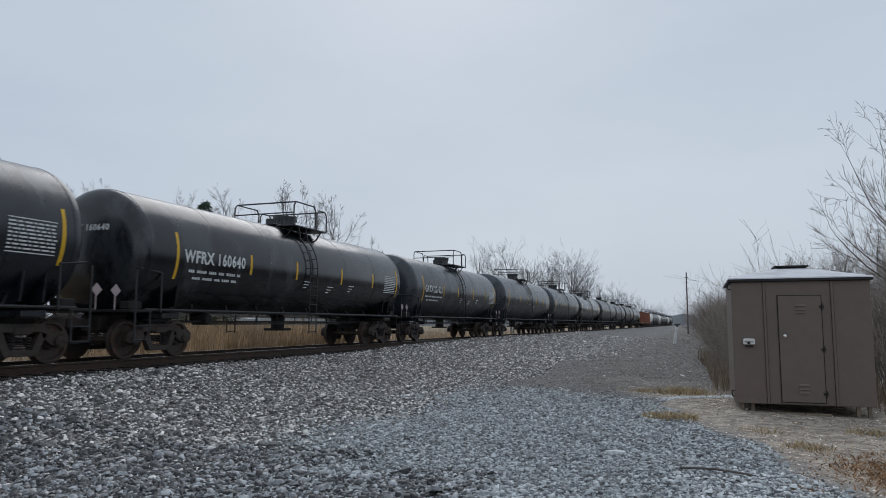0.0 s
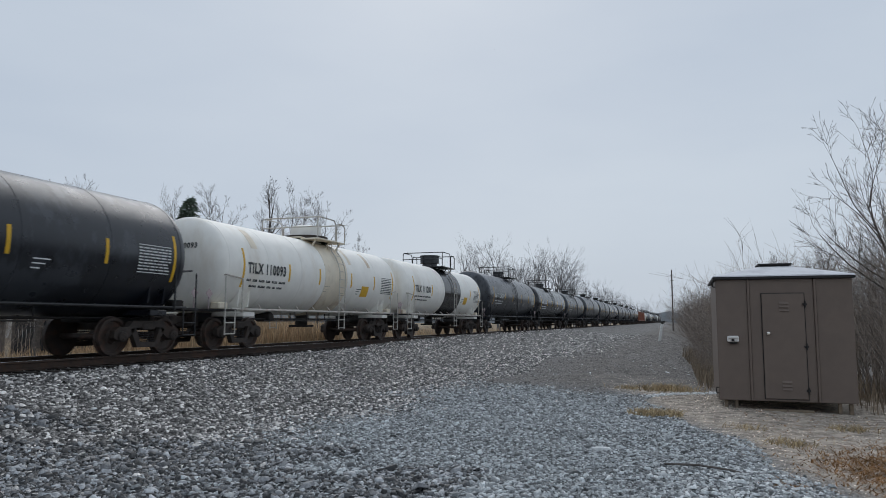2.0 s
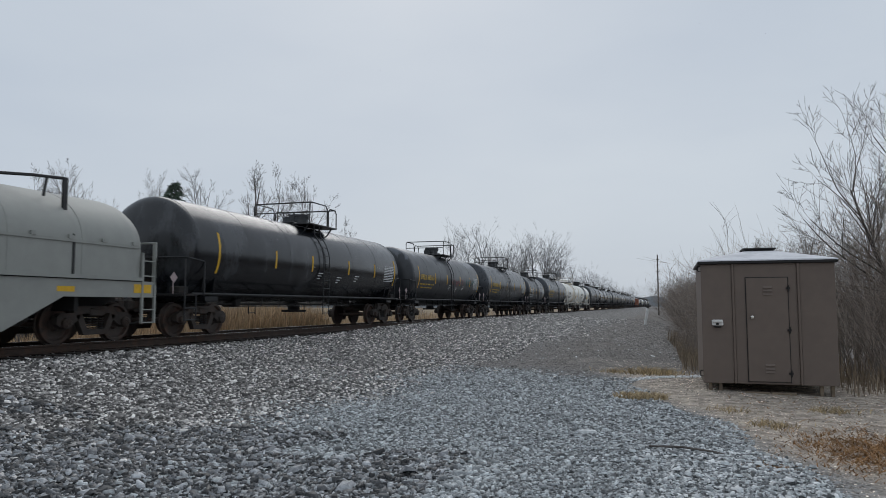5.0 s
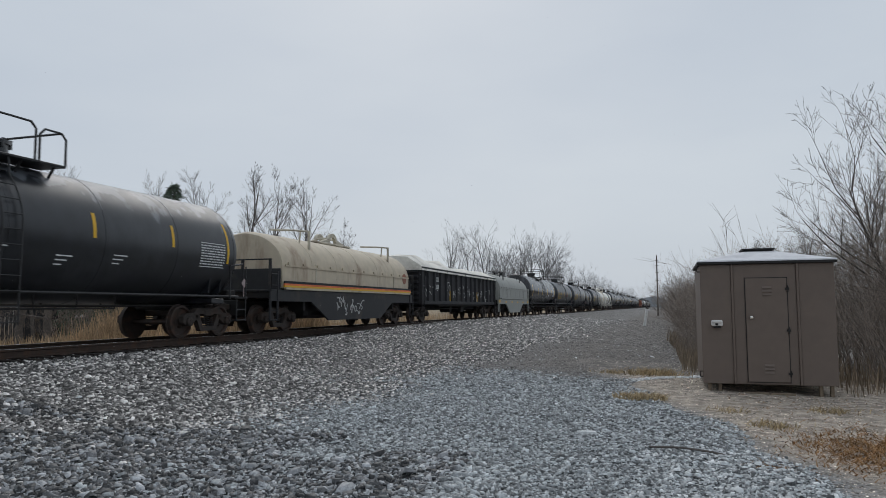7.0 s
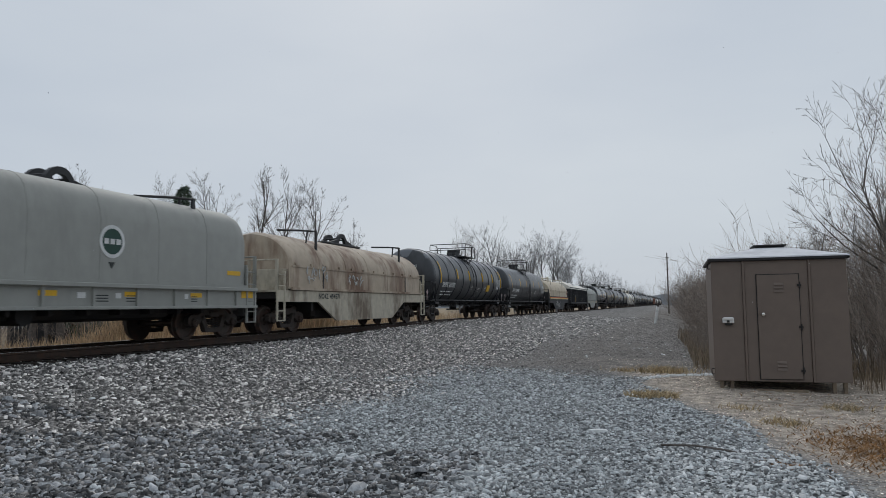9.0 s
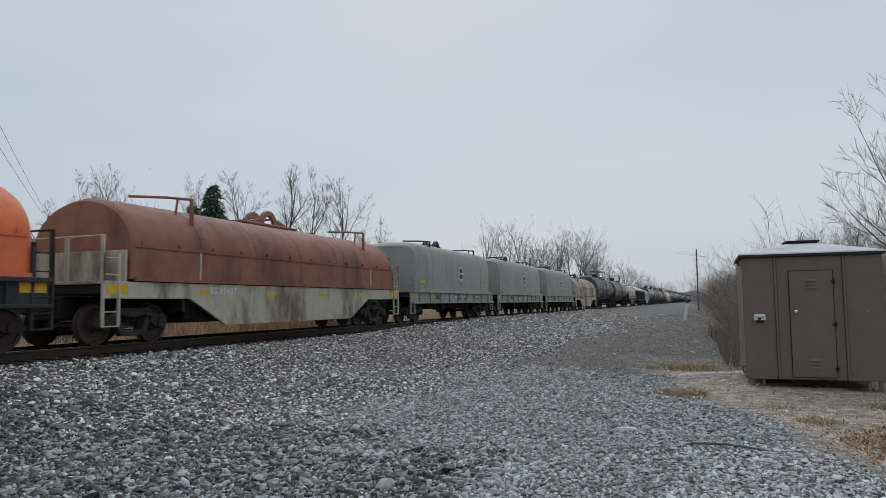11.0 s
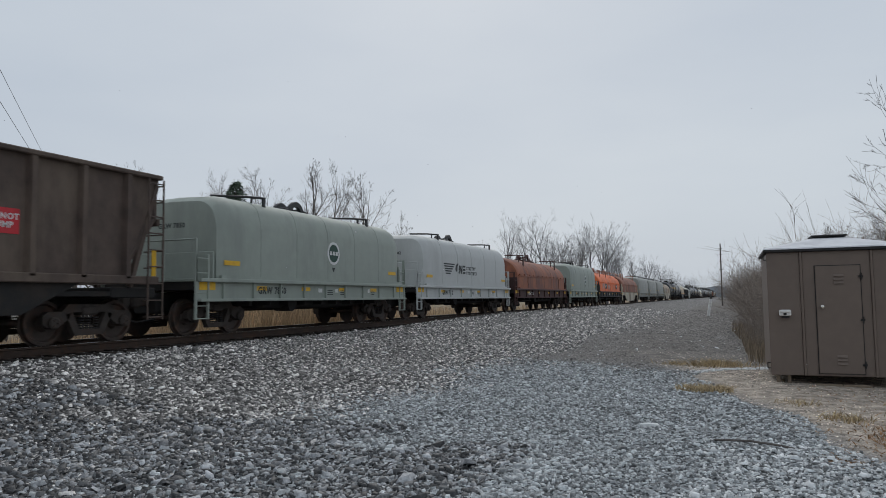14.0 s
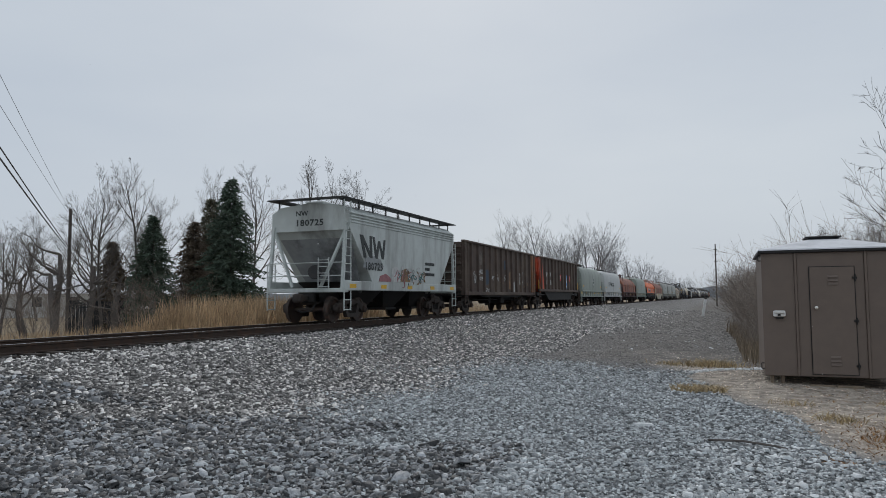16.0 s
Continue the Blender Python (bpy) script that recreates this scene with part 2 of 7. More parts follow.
def top_tone(mat, low, high, colour, ragged=1.3, strength=0.75, fine=2.2):
    """A second tone on the upper side of a drum, with ragged runs down from it."""
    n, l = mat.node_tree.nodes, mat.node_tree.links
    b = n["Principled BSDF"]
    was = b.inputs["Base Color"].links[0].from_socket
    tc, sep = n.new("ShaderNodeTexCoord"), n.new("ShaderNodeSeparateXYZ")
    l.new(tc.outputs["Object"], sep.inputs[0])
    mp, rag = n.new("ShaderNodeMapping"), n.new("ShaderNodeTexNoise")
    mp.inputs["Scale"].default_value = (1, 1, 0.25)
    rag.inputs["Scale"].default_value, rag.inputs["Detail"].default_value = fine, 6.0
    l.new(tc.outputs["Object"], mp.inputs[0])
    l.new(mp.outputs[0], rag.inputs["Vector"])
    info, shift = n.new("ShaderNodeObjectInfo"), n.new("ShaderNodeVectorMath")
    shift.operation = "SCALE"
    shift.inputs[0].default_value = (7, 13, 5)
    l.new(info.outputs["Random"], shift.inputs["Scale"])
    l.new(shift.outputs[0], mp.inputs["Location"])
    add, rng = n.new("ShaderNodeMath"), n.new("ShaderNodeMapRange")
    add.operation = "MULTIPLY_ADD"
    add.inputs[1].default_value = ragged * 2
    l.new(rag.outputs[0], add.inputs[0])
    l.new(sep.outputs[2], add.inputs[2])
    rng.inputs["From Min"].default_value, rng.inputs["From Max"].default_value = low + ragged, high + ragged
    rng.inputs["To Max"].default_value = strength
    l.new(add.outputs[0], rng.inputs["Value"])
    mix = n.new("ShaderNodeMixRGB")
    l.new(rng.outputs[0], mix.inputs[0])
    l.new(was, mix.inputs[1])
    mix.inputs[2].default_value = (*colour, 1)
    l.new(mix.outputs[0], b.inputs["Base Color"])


M["charcoal_tank"] = material("charcoal_tank", (0.016, 0.018, 0.022), 0.36, 0, 0.4, 3, (0.035, 0.038, 0.043), 0.5, 0.5, 0.05, streak=0.5, edge_width=0.1)
top_tone(M["charcoal_tank"], 3.35, 3.5, (0.14, 0.152, 0.17), 1.3, 0.85, 1.7)
top_tone(M["grey_tank"], 3.55, 3.75, (0.085, 0.094, 0.108), 1.5, 0.8, 1.6)
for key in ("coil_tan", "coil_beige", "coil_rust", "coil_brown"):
    top_tone(M[key], 3.0, 3.7, {"coil_tan": (0.40, 0.36, 0.31), "coil_beige": (0.66, 0.61, 0.53), "coil_rust": (0.20, 0.11, 0.095), "coil_brown": (0.33, 0.19, 0.15)}[key], 0.7, 0.6)
for key in ("black_tank", "grey_tank", "charcoal_tank"):
    M[key].node_tree.nodes["Principled BSDF"].inputs["Specular IOR Level"].default_value = 0.6


def flake_material():
    """Thin ice that lets the sky's light through."""
    m = bpy.data.materials.new("flake")
    m.use_nodes = True
    n, l = m.node_tree.nodes, m.node_tree.links
    mix, thru, face = n.new("ShaderNodeMixShader"), n.new("ShaderNodeBsdfTranslucent"), n.new("ShaderNodeBsdfDiffuse")
    thru.inputs[0].default_value = face.inputs[0].default_value = (0.95, 0.95, 0.97, 1)
    l.new(thru.outputs[0], mix.inputs[1])
    l.new(face.outputs[0], mix.inputs[2])
    l.new(mix.outputs[0], n["Material Output"].inputs[0])
    return m


M["flake"] = flake_material()
# ---- mesh tools ----
class Shape:
    """Collects simple solids into one mesh."""

    def __init__(self):
        self.v, self.f = [], []

    def add(self, verts, faces):
        k = len(self.v)
        self.v.extend(tuple(p) for p in verts)
        self.f.extend(tuple(k + i for i in q) for q in faces)
        return self

    def box(self, x0, x1, y0, y1, z0, z1, chamfer=0.0):
        if chamfer <= 0:
            return self.add([(x, y, z) for z in (z0, z1) for x, y in ((x0, y0), (x1, y0), (x1, y1), (x0, y1))],
                            [(3, 2, 1, 0), (4, 5, 6, 7), (0, 1, 5, 4), (1, 2, 6, 5), (2, 3, 7, 6), (3, 0, 4, 7)])
        c = min(chamfer, (x1 - x0) / 3, (y1 - y0) / 3, (z1 - z0) / 3)
        rings = []
        for z, k in ((z0, c), (z0 + c, 0), (z1 - c, 0), (z1, c)):
            a0, a1, b0, b1 = x0 + k, x1 - k, y0 + k, y1 - k
            rings.append([(a0 + c, b0, z), (a1 - c, b0, z), (a1, b0 + c, z), (a1, b1 - c, z),
                          (a1 - c, b1, z), (a0 + c, b1, z), (a0, b1 - c, z), (a0, b0 + c, z)])
        return self.loft(rings)

    def loft(self, rings, caps=True):
        n = len(rings[0])
        verts = [p for r in rings for p in r]
        faces = [(i * n + j, i * n + (j + 1) % n, (i + 1) * n + (j + 1) % n, (i + 1) * n + j)
                 for i in range(len(rings) - 1) for j in range(n)]
        if caps:
            faces += [tuple(reversed(range(n))), tuple(range((len(rings) - 1) * n, len(rings) * n))]
        return self.add(verts, faces)

    def rod(self, p, q, r, n=6, r2=None, caps=True):
        p, q = Vector(p), Vector(q)
        d = (q - p).normalized()
        a = d.orthogonal().normalized()
        b = d.cross(a)
        r2 = r if r2 is None else r2
        turn = [(math.cos(2 * math.pi * i / n), math.sin(2 * math.pi * i / n)) for i in range(n)]
        return self.loft([[p + (a * c + b * s) * r for c, s in turn], [q + (a * c + b * s) * r2 for c, s in turn]], caps)

    def path(self, pts, r, n=6):
        for p, q in zip(pts, pts[1:]):
            self.rod(p, q, r, n)
        return self

    def lathe(self, profile, n=40, centre=(0, 0)):
        """profile: (y, radius) pairs round an axis along y through centre (x, z)."""
        rings = [[(centre[0] + r * math.sin(2 * math.pi * i / n), y, centre[1] + r * math.cos(2 * math.pi * i / n))
                  for i in range(n)] for y, r in profile]
        return self.loft(rings)

    def drum(self, x, y, z0, z1, r, n=20, r2=None):
        return self.rod((x, y, z0), (x, y, z1), r, n, r2)

    def axle_disc(self, profile, n=28, centre=(0, 0)):
        """profile: (x, radius) pairs round an axis along x through centre (y, z)."""
        rings = [[(x, centre[0] + r * math.cos(2 * math.pi * i / n), centre[1] + r * math.sin(2 * math.pi * i / n))
                  for i in range(n)] for x, r in profile]
        return self.loft(rings)

    def slab(self, outline, x0, x1):
        """outline: (y, z) polygon pushed through from x0 to x1."""
        return self.loft([[(x0, y, z) for y, z in outline], [(x1, y, z) for y, z in outline]])

    def plate(self, outline, y0, y1):
        """outline: (x, z) polygon pushed through from y0 to y1."""
        return self.loft([[(x, y0, z) for x, z in outline], [(x, y1, z) for x, z in outline]])

    def mesh(self, name, mat, smooth=0.0):
        me = bpy.data.meshes.new(name)
        me.from_pydata(self.v, [], self.f)
        me.materials.append(mat)
        bm = bmesh.new()
        bm.from_mesh(me)
        bmesh.ops.recalc_face_normals(bm, faces=bm.faces)
        bm.to_mesh(me)
        bm.free()
        if smooth:
            me.shade_smooth()
            me.set_sharp_from_angle(angle=radians(smooth))
        return me


def part(name, shape, mat, parent=None, label="", smooth=0.0):
    """One mesh object under a thing or under a part."""
    ob = new(name, shape.mesh(name, M[mat], smooth) if isinstance(shape, Shape) else shape)
    ob.parent = parent
    if label:
        tagged(ob, label)
    return ob


def thing(name, m, label, category, group="", kind=""):
    ob = new(name)
    ob.empty_display_size = 0.2
    ob.matrix_basis = m
    return tagged(ob, label, category, group, kind)


def mesh_thing(name, shape, mat, m, label, category, group="", kind="", smooth=0.0):
    ob = new(name, shape.mesh(name, M[mat], smooth))
    ob.matrix_basis = m
    return tagged(ob, label, category, group, kind)


def lettering(text, size, mat):
    """Flat letters in the y-z plane, facing +x, centred; as mesh data. Reads from -y to +y."""
    cu = bpy.data.curves.new("letters", "FONT")
    cu.body, cu.size, cu.align_x, cu.align_y = text, size, "CENTER", "CENTER"
    cu.resolution_u, cu.offset = 2, size * 0.034
    cu.space_character = 1.12
    ob = bpy.data.objects.new("letters", cu)
    scene.collection.objects.link(ob)
    me = bpy.data.meshes.new_from_object(ob.evaluated_get(bpy.context.evaluated_depsgraph_get()))
    bpy.data.objects.remove(ob)
    me.materials.clear()
    me.materials.append(M[mat])
    for v in me.vertices:
        x, y, z = v.co
        v.co = (0, x, y)
    return me


def on_drum(me, y, z, radius, zc, lift=0.015):
    """Lay flat letters on a drum of that radius along y, with its axis at height zc."""
    for v in me.vertices:
        zz = v.co.z + z
        v.co = (math.sqrt(max(0.01, radius ** 2 - (zz - zc) ** 2)) + lift, v.co.y + y, zz)
    return me


def on_side(me, x, y, z):
    for v in me.vertices:
        v.co = (x, v.co.y + y, v.co.z + z)
    return me


def patch(y0, y1, z0, z1, radius, zc, lift=0.005, steps=6):
    """A thin curved label on a drum."""
    s = Shape()
    zs = [z0 + (z1 - z0) * i / steps for i in range(steps + 1)]
    ring = [(math.sqrt(max(0.01, radius ** 2 - (z - zc) ** 2)), z) for z in zs]
    return s.loft([[(x + lift, y0, z) for x, z in ring] + [(x - 0.02, y0, z) for x, z in reversed(ring)],
                   [(x + lift, y1, z) for x, z in ring] + [(x - 0.02, y1, z) for x, z in reversed(ring)]])
# ---- ground and track ----
TRACK_X, RAIL_Z = -13.1, 0.80


def smooth_step(a, b, x):
    t = min(1, max(0, (x - a) / (b - a)))
    return t * t * (3 - 2 * t)


def ground_z(x, y):
    """The lie of the land: ballast bed, shoulder, gravel yard, ditch by the brush, meadow beyond the track."""
    bed = 0.56
    if x < TRACK_X:
        z = bed - 0.75 * smooth_step(1.9, 4.6, TRACK_X - x)
    else:
        z = bed * (1 - smooth_step(1.9, 6.5, x - TRACK_X))
    if x > TRACK_X + 2:
        z += 0.05 * noise.noise((x * 0.35, y * 0.35, 0))
        far = smooth_step(17, 34, y)
        z += far * 0.28 * (1 - smooth_step(-3.0, 0.5, x))
        z -= far * 1.0 * smooth_step(-1.4, 3.0, x)
        z -= 0.06 * smooth_step(0, 2, x)
    elif x < TRACK_X - 3:
        z += 0.08 * noise.noise((x * 0.2, y * 0.2, 3))
    return z


def spread(lo, hi, near, first, growth):
    """Stations that lie close together round `near` and grow apart away from it."""
    out, step, p = [near], first, near
    while p < hi:
        p += step
        out.append(p)
        step *= growth
    step, p = first, near
    while p > lo:
        p -= step
        out.insert(0, p)
        step *= growth
    return out


def build_ground():
    xs = spread(-900, 900, -4.0, 0.35, 1.035)
    ys = spread(-300, 1500, 10.0, 0.4, 1.035)
    s = Shape()
    s.v = [(x, y, ground_z(x, y)) for y in ys for x in xs]
    n = len(xs)
    s.f = [(j * n + i, j * n + i + 1, (j + 1) * n + i + 1, (j + 1) * n + i) for j in range(len(ys) - 1) for i in range(n - 1)]
    return mesh_thing("ground", s, "ground", Matrix(), "grey crushed-stone yard with brown dirt and dry meadow", "ground", kind="structure", smooth=60)


def ground_material():
    m = bpy.data.materials.new("ground")
    m.use_nodes = True
    n, l = m.node_tree.nodes, m.node_tree.links
    b = n["Principled BSDF"]
    b.inputs["Roughness"].default_value = 0.9
    geo = n.new("ShaderNodeNewGeometry")
    sep = n.new("ShaderNodeSeparateXYZ")
    l.new(geo.outputs["Position"], sep.inputs[0])

    def noise_tex(scale, detail=5.0):
        t = n.new("ShaderNodeTexNoise")
        t.inputs["Scale"].default_value, t.inputs["Detail"].default_value = scale, detail
        l.new(geo.outputs["Position"], t.inputs["Vector"])
        return t.outputs[0]

    def ramp(src, p0, c0, p1, c1):
        r = n.new("ShaderNodeValToRGB")
        r.color_ramp.elements[0].position, r.color_ramp.elements[0].color = p0, (*c0, 1)
        r.color_ramp.elements[1].position, r.color_ramp.elements[1].color = p1, (*c1, 1)
        l.new(src, r.inputs[0])
        return r.outputs[0]

    def mix(f, a, c):
        x = n.new("ShaderNodeMixRGB")
        l.new(f, x.inputs[0])
        l.new(a, x.inputs[1])
        l.new(c, x.inputs[2])
        return x.outputs[0]

    def band(src, wobble, amount, lo, hi):
        """0 below lo, 1 above hi, with a wavering border."""
        add = n.new("ShaderNodeMath")
        add.operation = "MULTIPLY_ADD"
        l.new(wobble, add.inputs[0])
        add.inputs[1].default_value = amount
        l.new(src, add.inputs[2])
        r = n.new("ShaderNodeMapRange")
        r.inputs["From Min"].default_value, r.inputs["From Max"].default_value = lo + amount / 2, hi + amount / 2
        l.new(add.outputs[0], r.inputs["Value"])
        return r.outputs[0]

    cell = n.new("ShaderNodeTexVoronoi")
    cell.inputs["Scale"].default_value = 24.0
    l.new(geo.outputs["Position"], cell.inputs["Vector"])
    bw = n.new("ShaderNodeSeparateColor")
    l.new(cell.outputs["Color"], bw.inputs[0])
    grey = ramp(bw.outputs[0], 0.0, (0.05, 0.053, 0.055), 1.0, (0.36, 0.375, 0.385))
    brown = ramp(bw.outputs[0], 0.0, (0.055, 0.052, 0.049), 1.0, (0.37, 0.35, 0.33))
    dirt = ramp(noise_tex(5.0, 10.0), 0.32, (0.25, 0.21, 0.172), 0.70, (0.64, 0.55, 0.455))
    meadow = ramp(noise_tex(0.7, 8.0), 0.3, (0.20, 0.15, 0.095), 0.7, (0.38, 0.29, 0.18))
    slow = noise_tex(0.5)
    shoulder = band(sep.outputs[0], slow, 3.0, -6.5, -4.5)
    c = mix(shoulder, brown, grey)
    c = mix(band(sep.outputs[1], slow, 4.0, 16.0, 19.0), c, brown)
    # dirt by the shed begins along a slanting line
    cross = n.new("ShaderNodeMath")
    cross.operation = "MULTIPLY_ADD"
    l.new(sep.outputs[1], cross.inputs[0])
    cross.inputs[1].default_value = 0.30
    l.new(sep.outputs[0], cross.inputs[2])
    by_shed = n.new("ShaderNodeMath")
    by_shed.operation = "MULTIPLY"
    l.new(band(cross.outputs[0], slow, 1.4, 3.35, 4.1), by_shed.inputs[0])
    beyond = n.new("ShaderNodeMath")
    beyond.operation = "SUBTRACT"
    beyond.inputs[0].default_value = 1.0
    l.new(band(sep.outputs[1], slow, 6.0, 18.0, 22.0), beyond.inputs[1])
    l.new(beyond.outputs[0], by_shed.inputs[1])
    c = mix(by_shed.outputs[0], c, dirt)
    verge = n.new("ShaderNodeMath")
    verge.operation = "MULTIPLY"
    l.new(band(sep.outputs[0], slow, 2.5, -4.6, -2.6), verge.inputs[0])
    l.new(band(sep.outputs[1], slow, 4.0, 16.5, 19.0), verge.inputs[1])
    c = mix(verge.outputs[0], c, ramp(noise_tex(2.0, 8.0), 0.3, (0.12, 0.108, 0.097), 0.72, (0.27, 0.242, 0.216)))
    field = n.new("ShaderNodeMapRange")
    field.inputs["From Min"].default_value, field.inputs["From Max"].default_value = -16.2, -17.6
    l.new(sep.outputs[0], field.inputs["Value"])
    c = mix(field.outputs[0], c, meadow)
    l.new(c, b.inputs["Base Color"])
    bp = n.new("ShaderNodeBump")
    bp.inputs["Strength"].default_value, bp.inputs["Distance"].default_value = 0.9, 0.05
    l.new(cell.outputs["Distance"], bp.inputs["Height"])
    bp.invert = True
    l.new(bp.outputs[0], b.inputs["Normal"])
    return m


M["ground"] = ground_material()
build_ground()

RAIL_OUTLINE = [(-0.07, 0), (0.07, 0), (0.07, 0.012), (0.012, 0.03), (0.012, 0.125), (0.036, 0.135), (0.036, 0.172),
                (-0.036, 0.172), (-0.036, 0.135), (-0.012, 0.125), (-0.012, 0.03), (-0.07, 0.012)]


def build_track():
    bed = thing("railway_track", pose(TRACK_X, 0, RAIL_Z), "rusty steel rails on dark timber sleepers", "railway track", kind="structure")
    for side in (-1, 1):
        cx = side * 0.7535
        part("rail", Shape().plate([(cx + x, z - 0.172) for x, z in RAIL_OUTLINE], -120, 900), "rail_side", bed, "rusty rail")
        part("rail_head", Shape().box(cx - 0.034, cx + 0.034, -120, 900, 0.0005, 0.003), "rail_top", bed, "worn shiny running surface")
    me = Shape().box(-1.3, 1.3, -0.115, 0.115, -0.36, -0.178, 0.012).mesh("sleeper", M["sleeper"])
    plate = Shape()
    for k in range(150):
        y = -22 + k * 0.5
        ob = new("sleeper", me)
        ob.parent = bed
        ob.matrix_basis = pose(random.uniform(-0.03, 0.03), y, random.uniform(-0.008, 0.008), 0, 0, random.uniform(-1, 1))
        for side in (-1, 1):
            cx = side * 0.7535
            plate.box(cx - 0.17, cx + 0.17, y - 0.09, y + 0.09, -0.18, -0.171)
    part("tie_plates", plate, "rail_side", bed)
    rest = Shape()
    for k in range(1500):
        y = 53 + k * 0.5
        rest.box(-1.3, 1.3, y - 0.115, y + 0.115, -0.36, -0.178)
    tagged(part("far_sleepers", rest, "sleeper", bed), kind="stuff")


build_track()
# ---- freight cars: each in its own space, rail head at z = 0, front towards +y, +x to the yard ----
WHEEL_R = 0.44


def bogie(car, y, wheelbase=1.68):
    """A three-piece bogie with two wheelsets."""
    for k in (-1, 1):
        yy = y + k * wheelbase / 2
        ws = Shape()
        for s in (-1, 1):
            ws.axle_disc([(s * (0.7175 - 0.03), 0.12), (s * 0.69, 0.10), (s * 0.69, WHEEL_R + 0.026), (s * 0.72, WHEEL_R + 0.026), (s * 0.728, WHEEL_R), (s * 0.825, WHEEL_R - 0.005),
                          (s * 0.83, WHEEL_R - 0.07), (s * 0.775, WHEEL_R - 0.10), (s * 0.765, 0.17), (s * 0.81, 0.14), (s * 0.82, 0.10), (s * 0.82, 0.01)], 26, (0, 0))
        ws.rod((-1.0, 0, 0), (1.0, 0, 0), 0.075, 10)
        for s in (-1, 1):
            for q in range(3):
                a = q * 2.0944
                ws.axle_disc([(s * 1.14, 0.022), (s * 1.16, 0.022)], 6, (0.055 * math.cos(a), 0.055 * math.sin(a)))
        part("wheelset", ws, "wheel_steel", car, smooth=40).matrix_basis = pose(0, yy, WHEEL_R)
    for s in (-1, 1):
        f = Shape()
        x0, x1 = (s * 0.92, s * 1.06)
        w = wheelbase / 2
        top = [(-w - 0.22, 0.42), (-w - 0.22, 0.58), (-w - 0.1, 0.66), (-w + 0.2, 0.66), (-0.5, 0.80), (0.5, 0.80), (w - 0.2, 0.66), (w + 0.1, 0.66),
               (w + 0.22, 0.58), (w + 0.22, 0.42), (w + 0.12, 0.36), (w - 0.16, 0.38), (w - 0.36, 0.52), (0.42, 0.64), (-0.42, 0.64), (-w + 0.36, 0.52), (-w + 0.16, 0.38), (-w - 0.12, 0.36)]
        n = len(top)
        f.v = [(x0, y + a, b) for a, b in top] + [(x1, y + a, b) for a, b in top]
        quads = [(i, n - 1 - i) for i in range(n // 2)]
        for (a, b), (c, d) in zip(quads, quads[1:]):
            f.f += [(a, c, d, b), (n + a, n + b, n + d, n + c)]
        f.f += [(i, (i + 1) % n, n + (i + 1) % n, n + i) for i in range(n)]
        f.slab([(y - 0.56, 0.60), (y - 0.40, 0.64), (y - 0.24, 0.30), (y + 0.24, 0.30), (y + 0.40, 0.64), (y + 0.56, 0.60), (y + 0.34, 0.18), (y - 0.34, 0.18)], x0, x1)
        for k in (-1, 1):
            f.axle_disc([(s * 0.9, 0.12), (s * 1.12, 0.12), (s * 1.14, 0.09), (s * 1.14, 0.01)], 12, (y + k * w, WHEEL_R))
        part("side_frame", f, "truck_iron", car, smooth=30)
        sp = Shape()
        for k in (-0.17, 0, 0.17):
            for j in range(5):
                sp.drum(s * 0.99, y + k, 0.31 + j * 0.052, 0.335 + j * 0.052, 0.072, 10)
        tagged(part("spring_nest", sp, "underframe", car), kind="stuff")
    part("bolster", Shape().box(-1.1, 1.1, y - 0.2, y + 0.2, 0.58, 0.76, 0.03), "truck_iron", car)


def coupler(car, end, s):
    """Draft gear, shank and knuckle at y = end, pointing along s."""
    c = Shape()
    c.box(-0.09, 0.09, min(end, end - s * 0.95), max(end, end - s * 0.95), 0.74, 0.92, 0.02)
    c.box(-0.16, 0.16, min(end - s * 0.02, end - s * 0.30), max(end - s * 0.02, end - s * 0.30), 0.68, 0.98, 0.05)
    c.box(-0.30, 0.30, min(end - s * 0.75, end - s * 1.0), max(end - s * 0.75, end - s * 1.0), 0.62, 1.02, 0.04)
    part("coupler", c, "truck_iron", car)
    h = Shape()
    h.path([(0.28, end - s * 0.8, 0.66), (0.32, end - s * 0.5, 0.42), (0.2, end - s * 0.1, 0.36), (0.1, end, 0.42)], 0.028, 6)
    part("air_hose", h, "underframe", car)


def car_body(label, length, category="freight car", group="cars of the train"):
    car = thing("freight_car", pose(0, 0, 0), label, category, group)
    for s in (-1, 1):
        coupler(car, s * length / 2, s)
    return car


